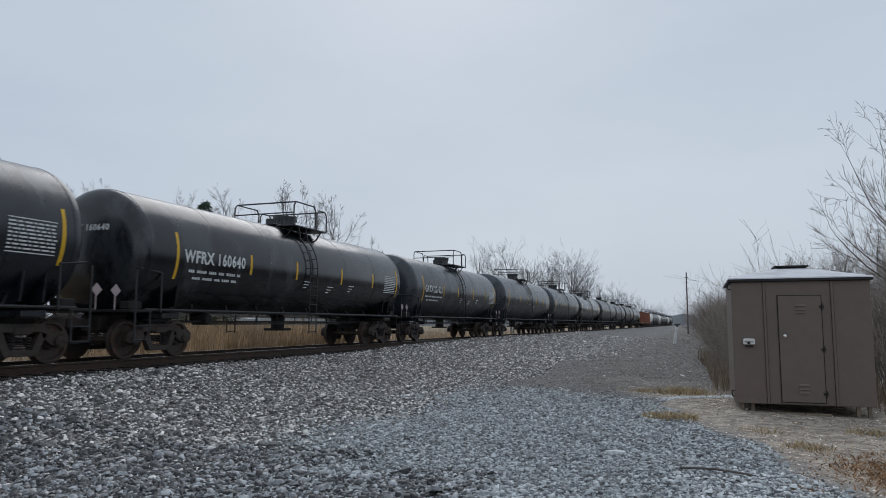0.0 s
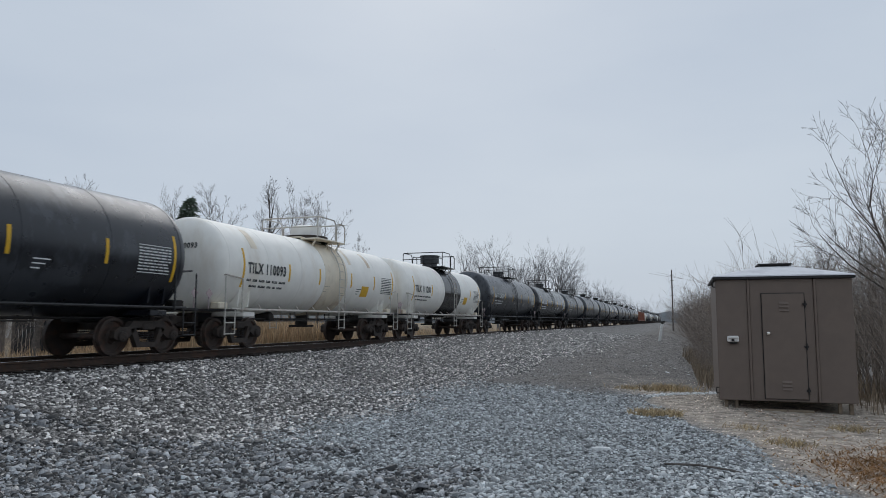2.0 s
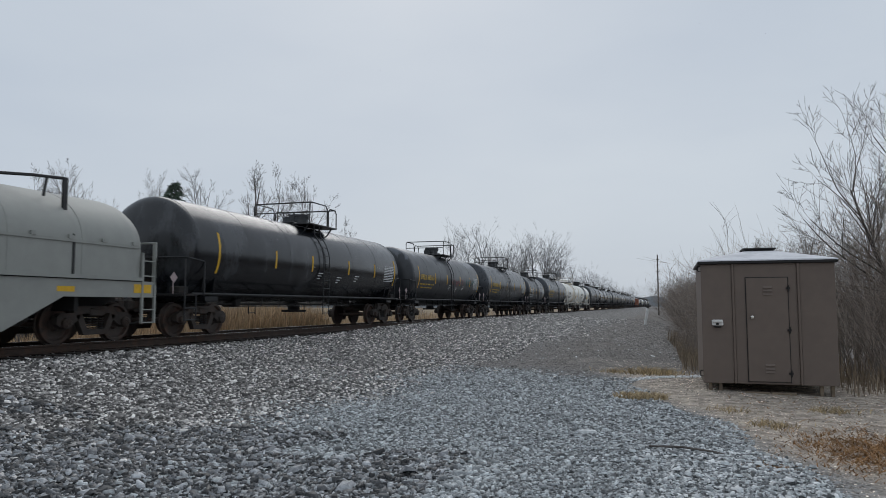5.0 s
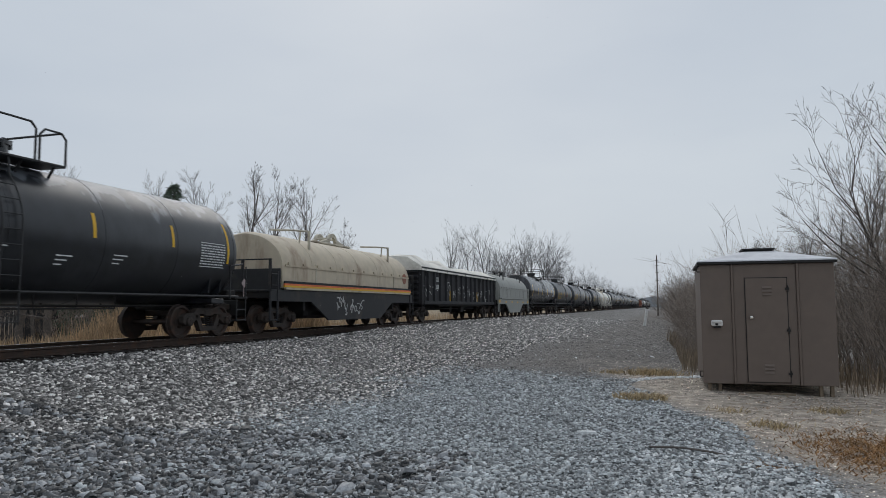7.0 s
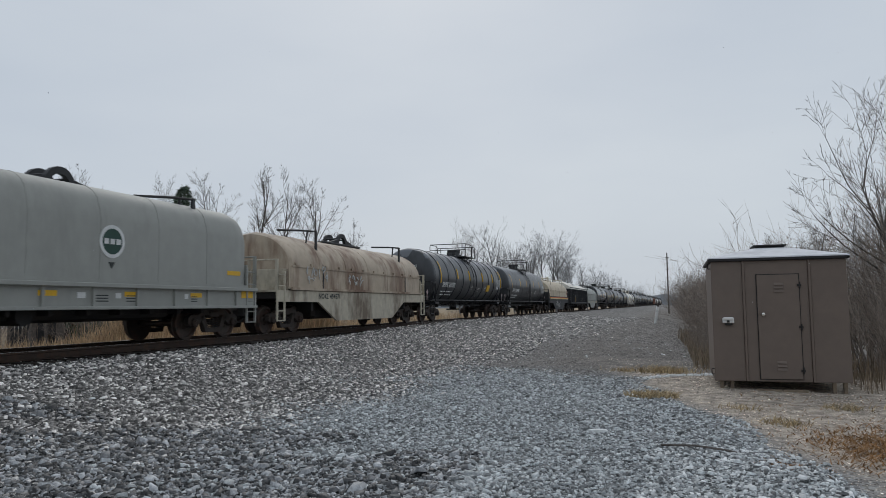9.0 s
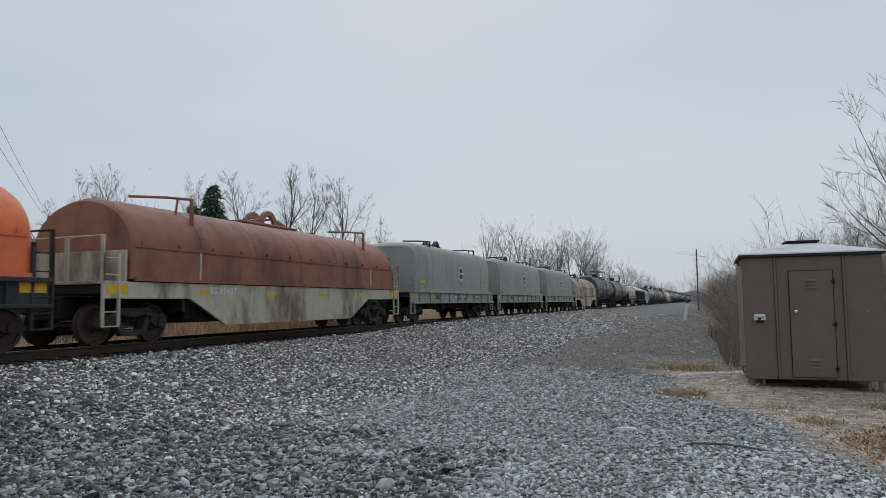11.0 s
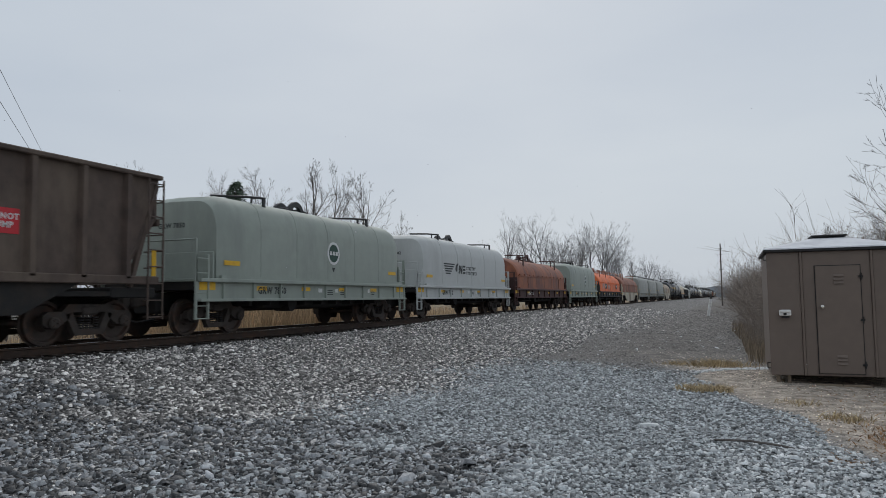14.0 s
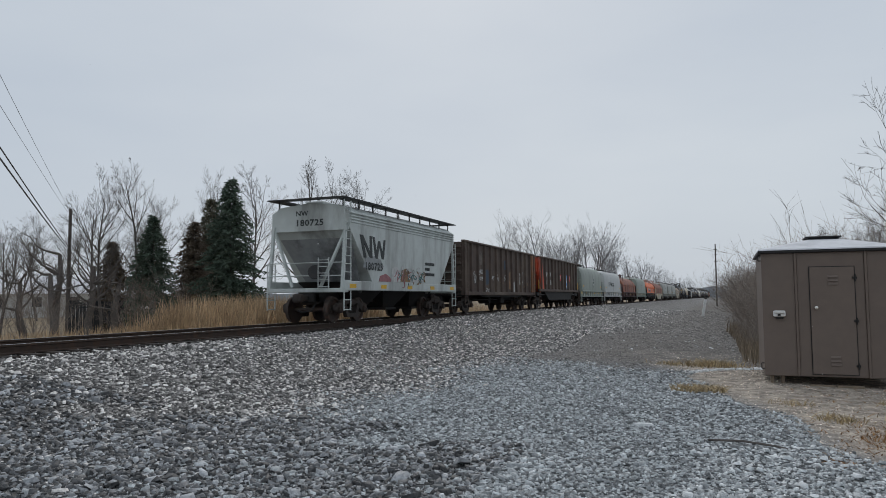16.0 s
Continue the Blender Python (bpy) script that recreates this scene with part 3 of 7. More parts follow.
def tank_car(label, length, radius=1.55, zc=2.56, skin="black_tank", rails="handrail_black", mark="", number="", mark_mat="lettering",
             band="", dome="manway", data_mat="lettering", strips=5, tank_end=0.3, text_size=0.42, ladder_at=0.0, extra=None, hoops=0, notice=False, text_drop=0.05, strip_up=0.0):
    car = car_body(label, length, "tank car")
    half = length / 2 - tank_end - 0.35
    head = radius * 0.34
    # a shallow dished end with a tight knuckle
    prof = [(-half + head * (1 - math.cos(a) ** 0.72), radius * math.sin(a) ** 0.86) for a in [math.pi / 2 * i / 11 for i in range(1, 11)]] + [(-half + head, radius)]
    prof = [(-half, 0.02)] + prof
    rings = prof + [(-y, r) for y, r in reversed(prof)]
    tank = part("tank", Shape().lathe(rings, 56, (0, zc)), skin, car, smooth=30)
    for k in range(7):
        weld = Shape()
        y = (-1 + k / 3) * (half - head)
        weld.lathe([(y - 0.02, radius - 0.01), (y - 0.014, radius + 0.005), (y + 0.014, radius + 0.005), (y + 0.02, radius - 0.01)], 56, (0, zc))
        part("weld_seam", weld, skin, car, smooth=30)
    for k in range(hoops):
        y = (-1 + 2 * (k + 0.5) / hoops) * (half - head)
        part("stiffening_hoop", Shape().lathe([(y - 0.045, radius - 0.01), (y - 0.04, radius + 0.028), (y + 0.04, radius + 0.028), (y + 0.045, radius - 0.01)], 56, (0, zc)), skin, car, smooth=30)
    if notice:
        part("notice_panel", patch(half * 0.42, half * 0.42 + 0.62, zc - 0.62, zc - 0.22, radius, zc, 0.034 if hoops else 0.008), "yellow", car, "yellow notice panel")
    if band:
        part("jacket_band", Shape().lathe([(-0.8, radius - 0.02), (-0.8, radius + 0.012), (1.95, radius + 0.012), (1.95, radius - 0.02)], 56, (0, zc)), band, car, "black painted band round the middle", 30)
    # stub sills, bolsters with cradle, bottom sill pipes
    ty = length / 2 - 1.85
    for s in (-1, 1):
        e0, e1 = sorted((s * (length / 2 - 0.85), s * (ty - 1.3)))
        part("stub_sill", Shape().box(-0.28, 0.28, e0, e1, 0.76, 1.1, 0.03), "underframe", car)
        cr = Shape()
        for k in (-0.25, 0.25):
            arc = [(radius * 0.99 * math.sin(a), zc - radius * 0.99 * math.cos(a)) for a in [radians(-62 + 12.4 * i) for i in range(11)]]
            low = [(x * 0.95, min(z - 0.05, 1.02 + 0.15 * abs(x))) for x, z in arc]
            cr.plate(arc + low[::-1], s * ty + k - 0.025, s * ty + k + 0.025)
        cr.box(-1.35, 1.35, s * ty - 0.28, s * ty + 0.28, 0.92, 1.06, 0.02)
        part("saddle", cr, skin, car)
        deck = Shape()
        d0, d1 = sorted((s * (length / 2 - 0.5), s * (length / 2 - 1.15)))
        deck.box(-1.42, 1.42, d0, d1, 1.06, 1.12, 0.01)
        part("end_platform", deck, "underframe", car)
        yy = s * (length / 2 - 0.62)
        yi = s * (ty + 0.45)
        for x in (1.42, -1.42):
            part("end_handrail", Shape().path([(x, yi, 1.06), (x, yi, 1.98), (x * 0.97, yy - s * 0.12, 2.06), (x * 0.5, yy, 2.06), (0, yy, 2.06)], 0.024), rails, car, smooth=40)
            part("corner_post", Shape().path([(x, yy, 0.42), (x, yy, 1.1), (x, yy, 2.0)], 0.02), rails, car, smooth=40)
            step = Shape().path([(x, yy, 0.45), (x, yy - s * 0.45, 0.45), (x, yy - s * 0.45, 1.1)], 0.018)
            step.rod((x, yy, 0.75), (x, yy - s * 0.45, 0.75), 0.018)
            part("end_step", step, rails, car, smooth=40)
        gear = Shape().box(0.85, 1.15, min(yy - s * 0.1, yy - s * 0.5), max(yy - s * 0.1, yy - s * 0.5), 1.12, 1.32, 0.03)
        part("brake_gear", gear, "underframe" if rails == "handrail_black" else "rust_white", car)
    side = Shape()
    for x in (1.38, -1.38):
        side.rod((x, -ty - 0.9, 1.12), (x, ty + 0.9, 1.12), 0.035, 8)
        for k in range(-4, 5):
            y = k * ty / 4.5
            side.path([(x, y, 1.12), (x * 0.78, y + 0.35, zc - radius * 0.80)], 0.022)
    part("side_sill", side, rails, car, smooth=40)
    pipe = Shape()
    pipe.rod((0.5, -ty, 0.86), (0.5, ty, 0.86), 0.03)
    pipe.rod((0.9, -ty * 0.7, 0.80), (0.9, ty * 0.5, 0.80), 0.02)
    for k in range(-3, 4):
        pipe.rod((0.5, k * ty / 4, 0.86), (0.5, k * ty / 4, zc - radius + 0.05), 0.02)
        pipe.rod((0.9, k * ty / 6, 0.80), (0.9, k * ty / 6, 1.15), 0.015)
    part("brake_pipe", pipe, "underframe", car)
    under = Shape()
    under.drum(0, 0.4, 0.62, zc - radius + 0.1, 0.22, 16)
    under.box(-0.35, 0.35, 0.1, 0.7, 0.58, 0.66, 0.02)
    part("outlet_valve", under, "underframe", car, smooth=40)
    part("air_reservoir", Shape().axle_disc([(0.1, 0.01), (0.1, 0.13), (0.14, 0.16), (0.6, 0.16), (0.64, 0.13), (0.64, 0.01)], 18, (-ty + 2.3, 0.93)), "underframe", car, smooth=40)
    # top platform, housing, rails
    top = zc + radius
    mid = 0.6
    pf = Shape()
    for x0, x1 in ((-1.15, -0.45), (0.45, 1.15)):
        pf.box(x0, x1, mid - 1.15, mid + 0.95, top - 0.06, top - 0.01, 0.01)
    for y0, y1 in ((mid - 1.15, mid - 0.85), (mid + 0.65, mid + 0.95)):
        pf.box(-0.45, 0.45, y0, y1, top + 0.011, top + 0.049, 0.01)
    for x in (-1.0, 1.0):
        for y in (mid - 1.0, mid, mid + 0.8):
            pf.rod((x, y, top - 0.03), (x * 0.8, y, top - 0.32), 0.03)
    part("top_platform", pf, {"bonnet": "rust_white", "drum": "handrail_black"}.get(dome, rails), car)
    hs = Shape()
    if dome == "drum":
        hs.drum(0, mid, top - 0.1, top + 0.22, 0.40, 28)
        hs.drum(0, mid, top + 0.22, top + 0.62, 0.52, 28)
        hs.drum(0, mid, top + 0.62, top + 0.66, 0.55, 28)
    elif dome == "bonnet":
        hs.drum(0, mid, top - 0.1, top + 0.52, 0.56, 28)
        hs.drum(0, mid, top + 0.52, top + 0.56, 0.54, 28, 0.4)
    else:
        hs.drum(0, mid + 0.1, top - 0.1, top + 0.36, 0.36, 24)
        hs.drum(0, mid + 0.1, top + 0.36, top + 0.44, 0.40, 24)
        hs.drum(0, mid + 0.1, top + 0.44, top + 0.48, 0.30, 24, 0.12)
        for q in range(8):
            hs.drum(0.38 * math.cos(q * 0.785), mid + 0.1 + 0.38 * math.sin(q * 0.785), top + 0.28, top + 0.47, 0.035, 6)
        hs.rod((0.25, mid - 0.45, top), (0.25, mid - 0.45, top + 0.3), 0.07, 10)
        hs.drum(0, mid - 0.75, top - 0.05, top + 0.26, 0.17, 14)
        hs.drum(0.15, mid + 0.8, top - 0.05, top + 0.20, 0.13, 14)
    part("manway_housing", hs, ("black_tank" if dome != "bonnet" else skin), car, smooth=40)
    tr = Shape()
    for x in (1.12, -1.12):
        for y0, y1, h in ((mid - 1.15, mid + 0.2, 0.74), (mid + 0.3, mid + 0.95, 0.66)):
            tr.path([(x, y0, top - 0.03), (x, y0, top + h - 0.12), (x, y0 + 0.12, top + h), (x, y1 - 0.12, top + h), (x, y1, top + h - 0.12), (x, y1, top - 0.03)], 0.024)
    tr.rod((-1.12, mid - 1.03, top + 0.74), (1.12, mid - 1.03, top + 0.74), 0.024)
    tr.rod((-1.12, mid + 0.83, top + 0.66), (1.12, mid + 0.83, top + 0.66), 0.024)
    tr.rod((-1.12, mid - 1.15, top + 0.38), (1.12, mid - 1.15, top + 0.38), 0.02)
    part("platform_rail", tr, {"bonnet": "handrail_white", "drum": "handrail_black"}.get(dome, rails), car, smooth=40)
    for sx in (1, -1):
        stiles = []
        for k in (-0.22, 0.22):
            pts = [(sx * 1.1, ladder_at + k, top - 0.04)] + [(sx * (radius + 0.09) * math.sin(a), ladder_at + k, zc + (radius + 0.09) * math.cos(a)) for a in [radians(48 + 7 * i) for i in range(8)]]
            pts += [(sx * (radius + 0.06), ladder_at + k, 1.0), (sx * (radius + 0.06), ladder_at + k, 0.5)]
            stiles.append(Shape().path(pts, 0.02))
        ladder = part("ladder", stiles[0], rails, car, smooth=40)
        part("stile", stiles[1], rails, ladder, smooth=40)
        for i in range(12):
            z = 0.55 + i * 0.29
            if z > top - 0.15:
                continue
            a = math.acos(max(-1, min(1, (z - zc) / (radius + 0.09))))
            x = (radius + 0.09) * math.sin(a) if z > zc else radius + 0.075
            part("rung", Shape().rod((sx * x, ladder_at - 0.22, z), (sx * x, ladder_at + 0.22, z), 0.014), rails, ladder)
    # reflective strips
    ys = [-half * 0.82, -half * 0.43, -half * 0.115, half * 0.27, half * 0.60, half * 0.90][:strips] + [half * 0.90][:6 - strips]
    for i, y in enumerate(ys):
        tall = i in (0, len(ys) - 1)
        h = 0.70 if tall else 0.34
        part("reflector", patch(y - 0.045, y + 0.045, zc + strip_up - 0.05 - h * 0.8, zc + strip_up - 0.05 + h * 0.8, radius, zc, 0.034 if hoops else 0.005), "yellow", car)
    if mark:
        tx = lettering(mark + " " + number, text_size, mark_mat)
        wide = max(v.co.y for v in tx.vertices) * 2
        fit = min(1.0, half * 0.32 / wide) if not strip_up else 1.0
        for v in tx.vertices:
            v.co.y *= fit
        part("reporting_mark", on_drum(tx, -half * 0.63, zc - text_drop, radius, zc, 0.04 if hoops else 0.015), mark_mat, car)
        bars = Shape()
        for r, (z, w) in enumerate(((zc - text_drop - 0.33, 2.0), (zc - text_drop - 0.49, 1.6))):
            y = -half * 0.63 - w / 2
            while y < -half * 0.63 + w / 2:
                word = 0.12 + 0.25 * random.random()
                while word > 0:
                    xx = math.sqrt(radius ** 2 - (z - zc) ** 2)
                    bars.box(xx - 0.02, xx + 0.006, y, y + 0.045, z - 0.042, z + 0.042)
                    y += 0.075
                    word -= 0.075
                y += 0.09
        tagged(part("small_print", bars, mark_mat, car), kind="stuff")
        em = lettering(mark + " " + number, 0.2, mark_mat)
        for v in em.vertices:
            zz = v.co.z + 0.5
            out = min(0.999, math.hypot(v.co.y, zz) / radius)
            v.co = (v.co.y, -half + head * (1 - math.cos(math.asin(out ** (1 / 0.86))) ** 0.72) - 0.012, zz + zc)
        part("end_number", em, mark_mat, car)
    data = Shape()
    for r in range(10):
        y, z = half * 0.9 - 1.2, zc + 0.20 - r * 0.07
        x = math.sqrt(radius ** 2 - (z - zc) ** 2)
        end = y + 1.05
        if r in (0, 9):
            data.box(x - 0.02, x + 0.006, y, end, z - 0.010, z + 0.010)
            continue
        while y < end - 0.05:
            step = 0.05 + 0.14 * random.random()
            data.box(x - 0.02, x + 0.006, y, min(end, y + step), z - 0.016, z + 0.016)
            y += step + 0.035
    for k in range(3):
        y = half * (-0.05 + 0.2 * k)
        z = zc - 0.35 - 0.1 * (k % 2)
        for j in range(3):
            x = math.sqrt(radius ** 2 - (z - j * 0.09 - zc) ** 2)
            data.box(x - 0.02, x + 0.006, y, y + 0.4 - 0.1 * j, z - j * 0.09 - 0.013, z - j * 0.09 + 0.013)
    tagged(part("data_panel", data, data_mat, car), kind="stuff")
    for sy in (half + 0.3, -half - 0.3):
        pl = Shape()
        pl.slab([(sy, 1.38), (sy + 0.14, 1.52), (sy, 1.66), (sy - 0.14, 1.52)], 1.28, 1.29)
        pl.rod((1.27, sy, 1.1), (1.27, sy, 1.5), 0.015)
        part("placard", pl, "placard", car)
    for s in (-1, 1):
        bogie(car, s * ty)
    if extra:
        extra(car, half, radius, zc)
    return car


def rust_band(car, half, radius, zc):
    for y, w in ((-half * 0.72, 0.16), (half * 0.28, 0.1), (half * 0.55, 0.12)):
        part("rust_run", patch(y - w, y + w, zc + 0.55, zc + 1.12, radius, zc, 0.006, 8), "rust_white", car, "rusty run from the top")
    part("rusty_band", Shape().lathe([(-0.35, radius - 0.02), (-0.35, radius + 0.009), (1.35, radius + 0.009), (1.35, radius - 0.02)], 56, (0, zc)), "rust_white", car, "rust-stained strip below the bonnet", 30)
    part("bonnet_collar", Shape().drum(0, 0.6, zc + radius - 0.06, zc + radius + 0.16, 0.80, 28), "truck_iron", car, "dark rusty collar", 30)


def hood_profile(style):
    """Cross-section of a coil cover: (x, z) from one side over the top to the other."""
    if style == "round":
        side = [(1.48, 1.42), (1.48, 2.15)] + [(1.48 * math.cos(a), 2.15 + 1.15 * math.sin(a)) for a in [radians(9 * i) for i in range(1, 10)]]
    else:
        side = [(1.50, 1.38), (1.50, 2.75), (1.46, 2.98)] + [(1.42 - 0.62 * (1 - math.cos(a)), 3.05 + 0.48 * math.sin(a)) for a in [radians(12 * i) for i in range(1, 8)]]
    return side + [(0.0, side[-1][1] + 0.03)] + [(-x, z) for x, z in reversed(side)]


def hood(car, y0, y1, style, mat, label):
    prof = hood_profile(style)
    s = Shape()
    c = 0.30 if style == "round" else 0.55
    rings = []
    for y, k in ((y0, c), (y0 + c * 0.35, c * 0.35), (y0 + c, 0.0), (y1 - c, 0.0), (y1 - c * 0.35, c * 0.35), (y1, c)):
        rings.append([(x * (1 - k * 0.10), y, min(z, 1.4) + (z - min(z, 1.4)) * (1 - k * 0.16)) for x, z in prof])
    n = len(prof)
    s.loft(rings)
    cover = part("cover", s, mat, car, label, 35)
    trim = Shape()
    for k in range(1, 6):
        y = y0 + (y1 - y0) * k / 6
        trim.loft([[(x * 1.004, y - 0.025, z + 0.006) for x, z in prof], [(x * 1.004, y + 0.025, z + 0.006) for x, z in prof]])
    if style == "round":
        for k in range(12):
            yk = y0 + 0.3 + k * (y1 - y0 - 0.6) / 11
            trim.box(1.48, 1.53, yk - 0.05, yk + 0.05, 2.18, 2.26)
        for sx in (-1, 1):
            trim.box(min(sx * 1.47, sx * 1.51), max(sx * 1.47, sx * 1.51), y0 + 0.1, y1 - 0.1, 2.12, 2.18)
    for sx in (-1, 1):
        trim.box(min(sx * 1.48, sx * 1.56), max(sx * 1.48, sx * 1.56), y0 + 0.05, y1 - 0.05, 1.38, 1.46)
    part("cover_seams", trim, mat, cover)
    return cover


def lifting_bracket(car, y, top, mat, size=0.45):
    """Two arched plates side by side with ramps, on a long base plate over the ridge."""
    s = Shape()
    for x0, x1 in ((-0.34, -0.22), (0.22, 0.34)):
        ring = [(y + size * 0.95 * math.cos(a), top + 0.02 + size * math.sin(a)) for a in [radians(15 * i) for i in range(13)]]
        inner = [(y + size * 0.62 * math.cos(a), top + 0.02 + size * 0.66 * math.sin(a)) for a in [radians(15 * i) for i in range(13)]]
        for (a, b, c, d) in zip(ring, ring[1:], inner[1:], inner):
            s.slab([a, b, c, d], x0, x1)
        for k in (-1, 1):
            s.slab([(y + k * size * 0.9, top + 0.22), (y + k * size * 0.9, top - 0.02), (y + k * (size * 0.9 + 0.75), top - 0.02), (y + k * (size * 0.9 + 0.75), top + 0.04)], x0, x1)
    for k in (-1, 1):
        s.rod((-0.3, y + k * size * 0.72, top + size * 0.55), (0.3, y + k * size * 0.72, top + size * 0.55), 0.035, 6)
    s.box(-0.42, 0.42, y - 1.5, y + 1.5, top - 0.03, top + 0.05, 0.02)
    part("lifting_bracket", s, mat, car)


def hold_down(car, y, top, mat, style):
    """A hinged clamp bar standing up from the side of the cover, tied back along the ridge, with its strap below."""
    s = Shape()
    s.slab([(y - 0.05, top - 0.78), (y + 0.05, top - 0.78), (y + 0.05, top + 0.18), (y - 0.05, top + 0.18)], 1.16, 1.22)
    s.path([(1.46, y, top - 1.05), (1.19, y, top - 0.75)], 0.04)
    s.path([(1.18, y, top + 0.16), (0.9, y - 0.55, top + 0.16), (0.4, y - 1.25, top + 0.13)], 0.035)
    s.path([(1.0, y - 0.35, top - 0.25), (1.02, y - 0.3, top + 0.16)], 0.03)
    part("hold_down_bar", s, mat, car)
    if style == "round":
        part("clamp_strap", Shape().box(1.48, 1.497, y - 0.03, y + 0.03, 1.46, top - 1.18), "frame_beige" if mat == "coil_brown" else mat, car)


def coil_car(label, length, style="flat", skin="coil_grey", frame_mat="coil_grey", belly=False, covers=1, stripes=False, seal="", text="", text_mat="dark_lettering", bars="", fittings="handrail_black", graffiti="", plates=True, panels=False):
    car = car_body(label, length, "coil car")
    half = length / 2 - 0.65
    ty = length / 2 - 1.9
    fr = Shape()
    for sx in (-1, 1):
        a, b = sorted((sx * 1.50, sx * 1.42))
        if belly:
            lo = 0.34
            fr.slab([(-half, 1.0), (-half, 1.36), (half, 1.36), (half, 1.0), (ty - 1.35, 1.0), (ty - 2.7, lo), (-ty + 2.7, lo), (-ty + 1.35, 1.0)], a, b)
        else:
            fr.box(a, b, -half, half, 0.88, 1.36, 0.01)
            c, d = sorted((sx * 1.43, sx * 1.63))
            fr.box(c, d, -half, half, 1.29, 1.38, 0.01)
            fr.box(c, d, -half, half, 0.82, 0.89, 0.01)
            for k in range(9):
                yk = -half + 0.9 + k * (2 * half - 1.8) / 8
                fr.box(min(sx * 1.49, sx * 1.56), max(sx * 1.49, sx * 1.56), yk - 0.03, yk + 0.03, 0.89, 1.29)
    part("side_sill", fr, frame_mat, car)
    part("centre_sill", Shape().box(-0.35, 0.35, -half - 0.1, half + 0.1, 0.55, 1.05, 0.03).box(-1.42, 1.42, -half, half, 1.1, 1.3, 0.01), "underframe", car)
    un = Shape()
    un.box(-1.1, 1.1, -ty + 1.7, ty - 1.7, 0.42 if belly else 0.62, 1.1, 0.1)
    part("air_reservoir", Shape().axle_disc([(0.7, 0.01), (0.7, 0.2), (1.25, 0.2), (1.25, 0.01)], 16, (-1.4, 0.72)), "underframe", car, smooth=40)
    part("underbody", un, "underframe", car)
    bearer = Shape().box(-1.4, 1.4, -0.05, 0.05, 0.7, 1.1).mesh("cross_bearer", M["underframe"])
    for k in range(-4, 5):
        part("cross_bearer", bearer, "underframe", car).matrix_basis = pose(0, k * ty / 5, 0)
    gap = 0.75
    lo, hi = -half + gap, half - gap * 0.5
    top = 3.3 if style == "round" else 3.5
    if covers == 1:
        hood(car, lo, hi, style, skin, "")
        lifting_bracket(car, (lo + hi) / 2, top, fittings)
        hold_down(car, lo + 2.2, top, fittings, style)
        hold_down(car, hi - 2.0, top, fittings, style)
    else:
        mid = (lo + hi) / 2
        for a, b in ((lo, mid - 0.06), (mid + 0.06, hi)):
            hood(car, a, b, style, skin, "")
            lifting_bracket(car, (a + b) / 2, top, fittings)
            hold_down(car, b - 1.2, top, fittings, style)
            hold_down(car, a + 1.6, top, fittings, style)
    for s in (-1, 1):
        en = Shape()
        yy = s * (half + 0.05)
        yb = s * (half - gap + 0.1) if s < 0 else s * (half - 0.3)
        en.box(-1.5, 1.5, min(yy, yb), max(yy, yb), 1.30, 1.37, 0.01)
        en.box(-1.45, 1.45, min(yb, yb + s * 0.05), max(yb, yb + s * 0.05), 1.37, 2.05, 0.01)
        part("end_bulkhead", en, frame_mat, car)
        ra = Shape()
        for x in (-1.48, -0.5, 0.5, 1.48):
            ra.box(x - 0.05, x + 0.05, yy - 0.025, yy + 0.025, 1.3, 2.32, 0.008)
        ra.rod((-1.48, yy, 2.3), (1.48, yy, 2.3), 0.022)
        for x in (-1.5, 1.5):
            for k in (0, 0.42):
                ra.box(x - 0.03, x + 0.03, yy - s * k - 0.03, yy - s * k + 0.03, 0.4, 1.95, 0.008)
            for z in (0.42, 0.72, 1.02, 1.5, 1.85):
                ra.rod((x, yy, z), (x, yy - s * 0.42, z), 0.016)
        part("end_railing", ra, frame_mat, car)
    if plates:
        for i in range(6):
            y = -half + 0.35 + i * (2 * half - 0.7) / 5
            w = 0.28 if i in (0, 5) else 0.22
            part("reflector", Shape().box(1.5, 1.506, y - w, y + w, 1.10, 1.10 + (0.2 if i in (0, 5) else 0.11)), "yellow", car)
    if stripes:
        part("round_mark", Shape().axle_disc([(1.47, 0.24), (1.492, 0.24), (1.492, 0.01)], 24, (5.3, 2.1)), "coil_brown", car, "rusty orange disc")
        for z0, z1, mt in ((1.30, 1.36, "yellow"), (1.36, 1.42, "coil_orange"), (1.42, 1.50, "gondola_black")):
            part("stripe", Shape().box(1.52, 1.57, -half + 0.7, half - 0.4, z0 + 0.15, z1 + 0.15), mt, car)
    if style == "flat":
        for y in (-half + 1.25, half - 1.0):
            part("notice_plate", Shape().box(1.50, 1.508, y - 0.3, y + 0.3, 1.72, 1.84), "yellow", car)
        for y, w in ((-half * 0.05, 0.28), (half * 0.12, 0.2), (half * 0.5, 0.16)):
            part("data_plate", Shape().box(1.50, 1.507, y - w * 0.4, y + w * 0.4, 1.06, 1.18), "lettering", car)
            for z in (1.0, 1.06, 1.12):
                part("print_line", Shape().box(1.50, 1.506, y + w * 1.2, y + w * 2.6, z - 0.012, z + 0.012), "dark_lettering", car)
        tag = lettering(text or "7742", 0.17, "dark_lettering")
        for v in tag.vertices:
            v.co = (v.co.y, -half + gap - 0.006, v.co.z + 2.75)
        part("end_number", tag, "dark_lettering", car)
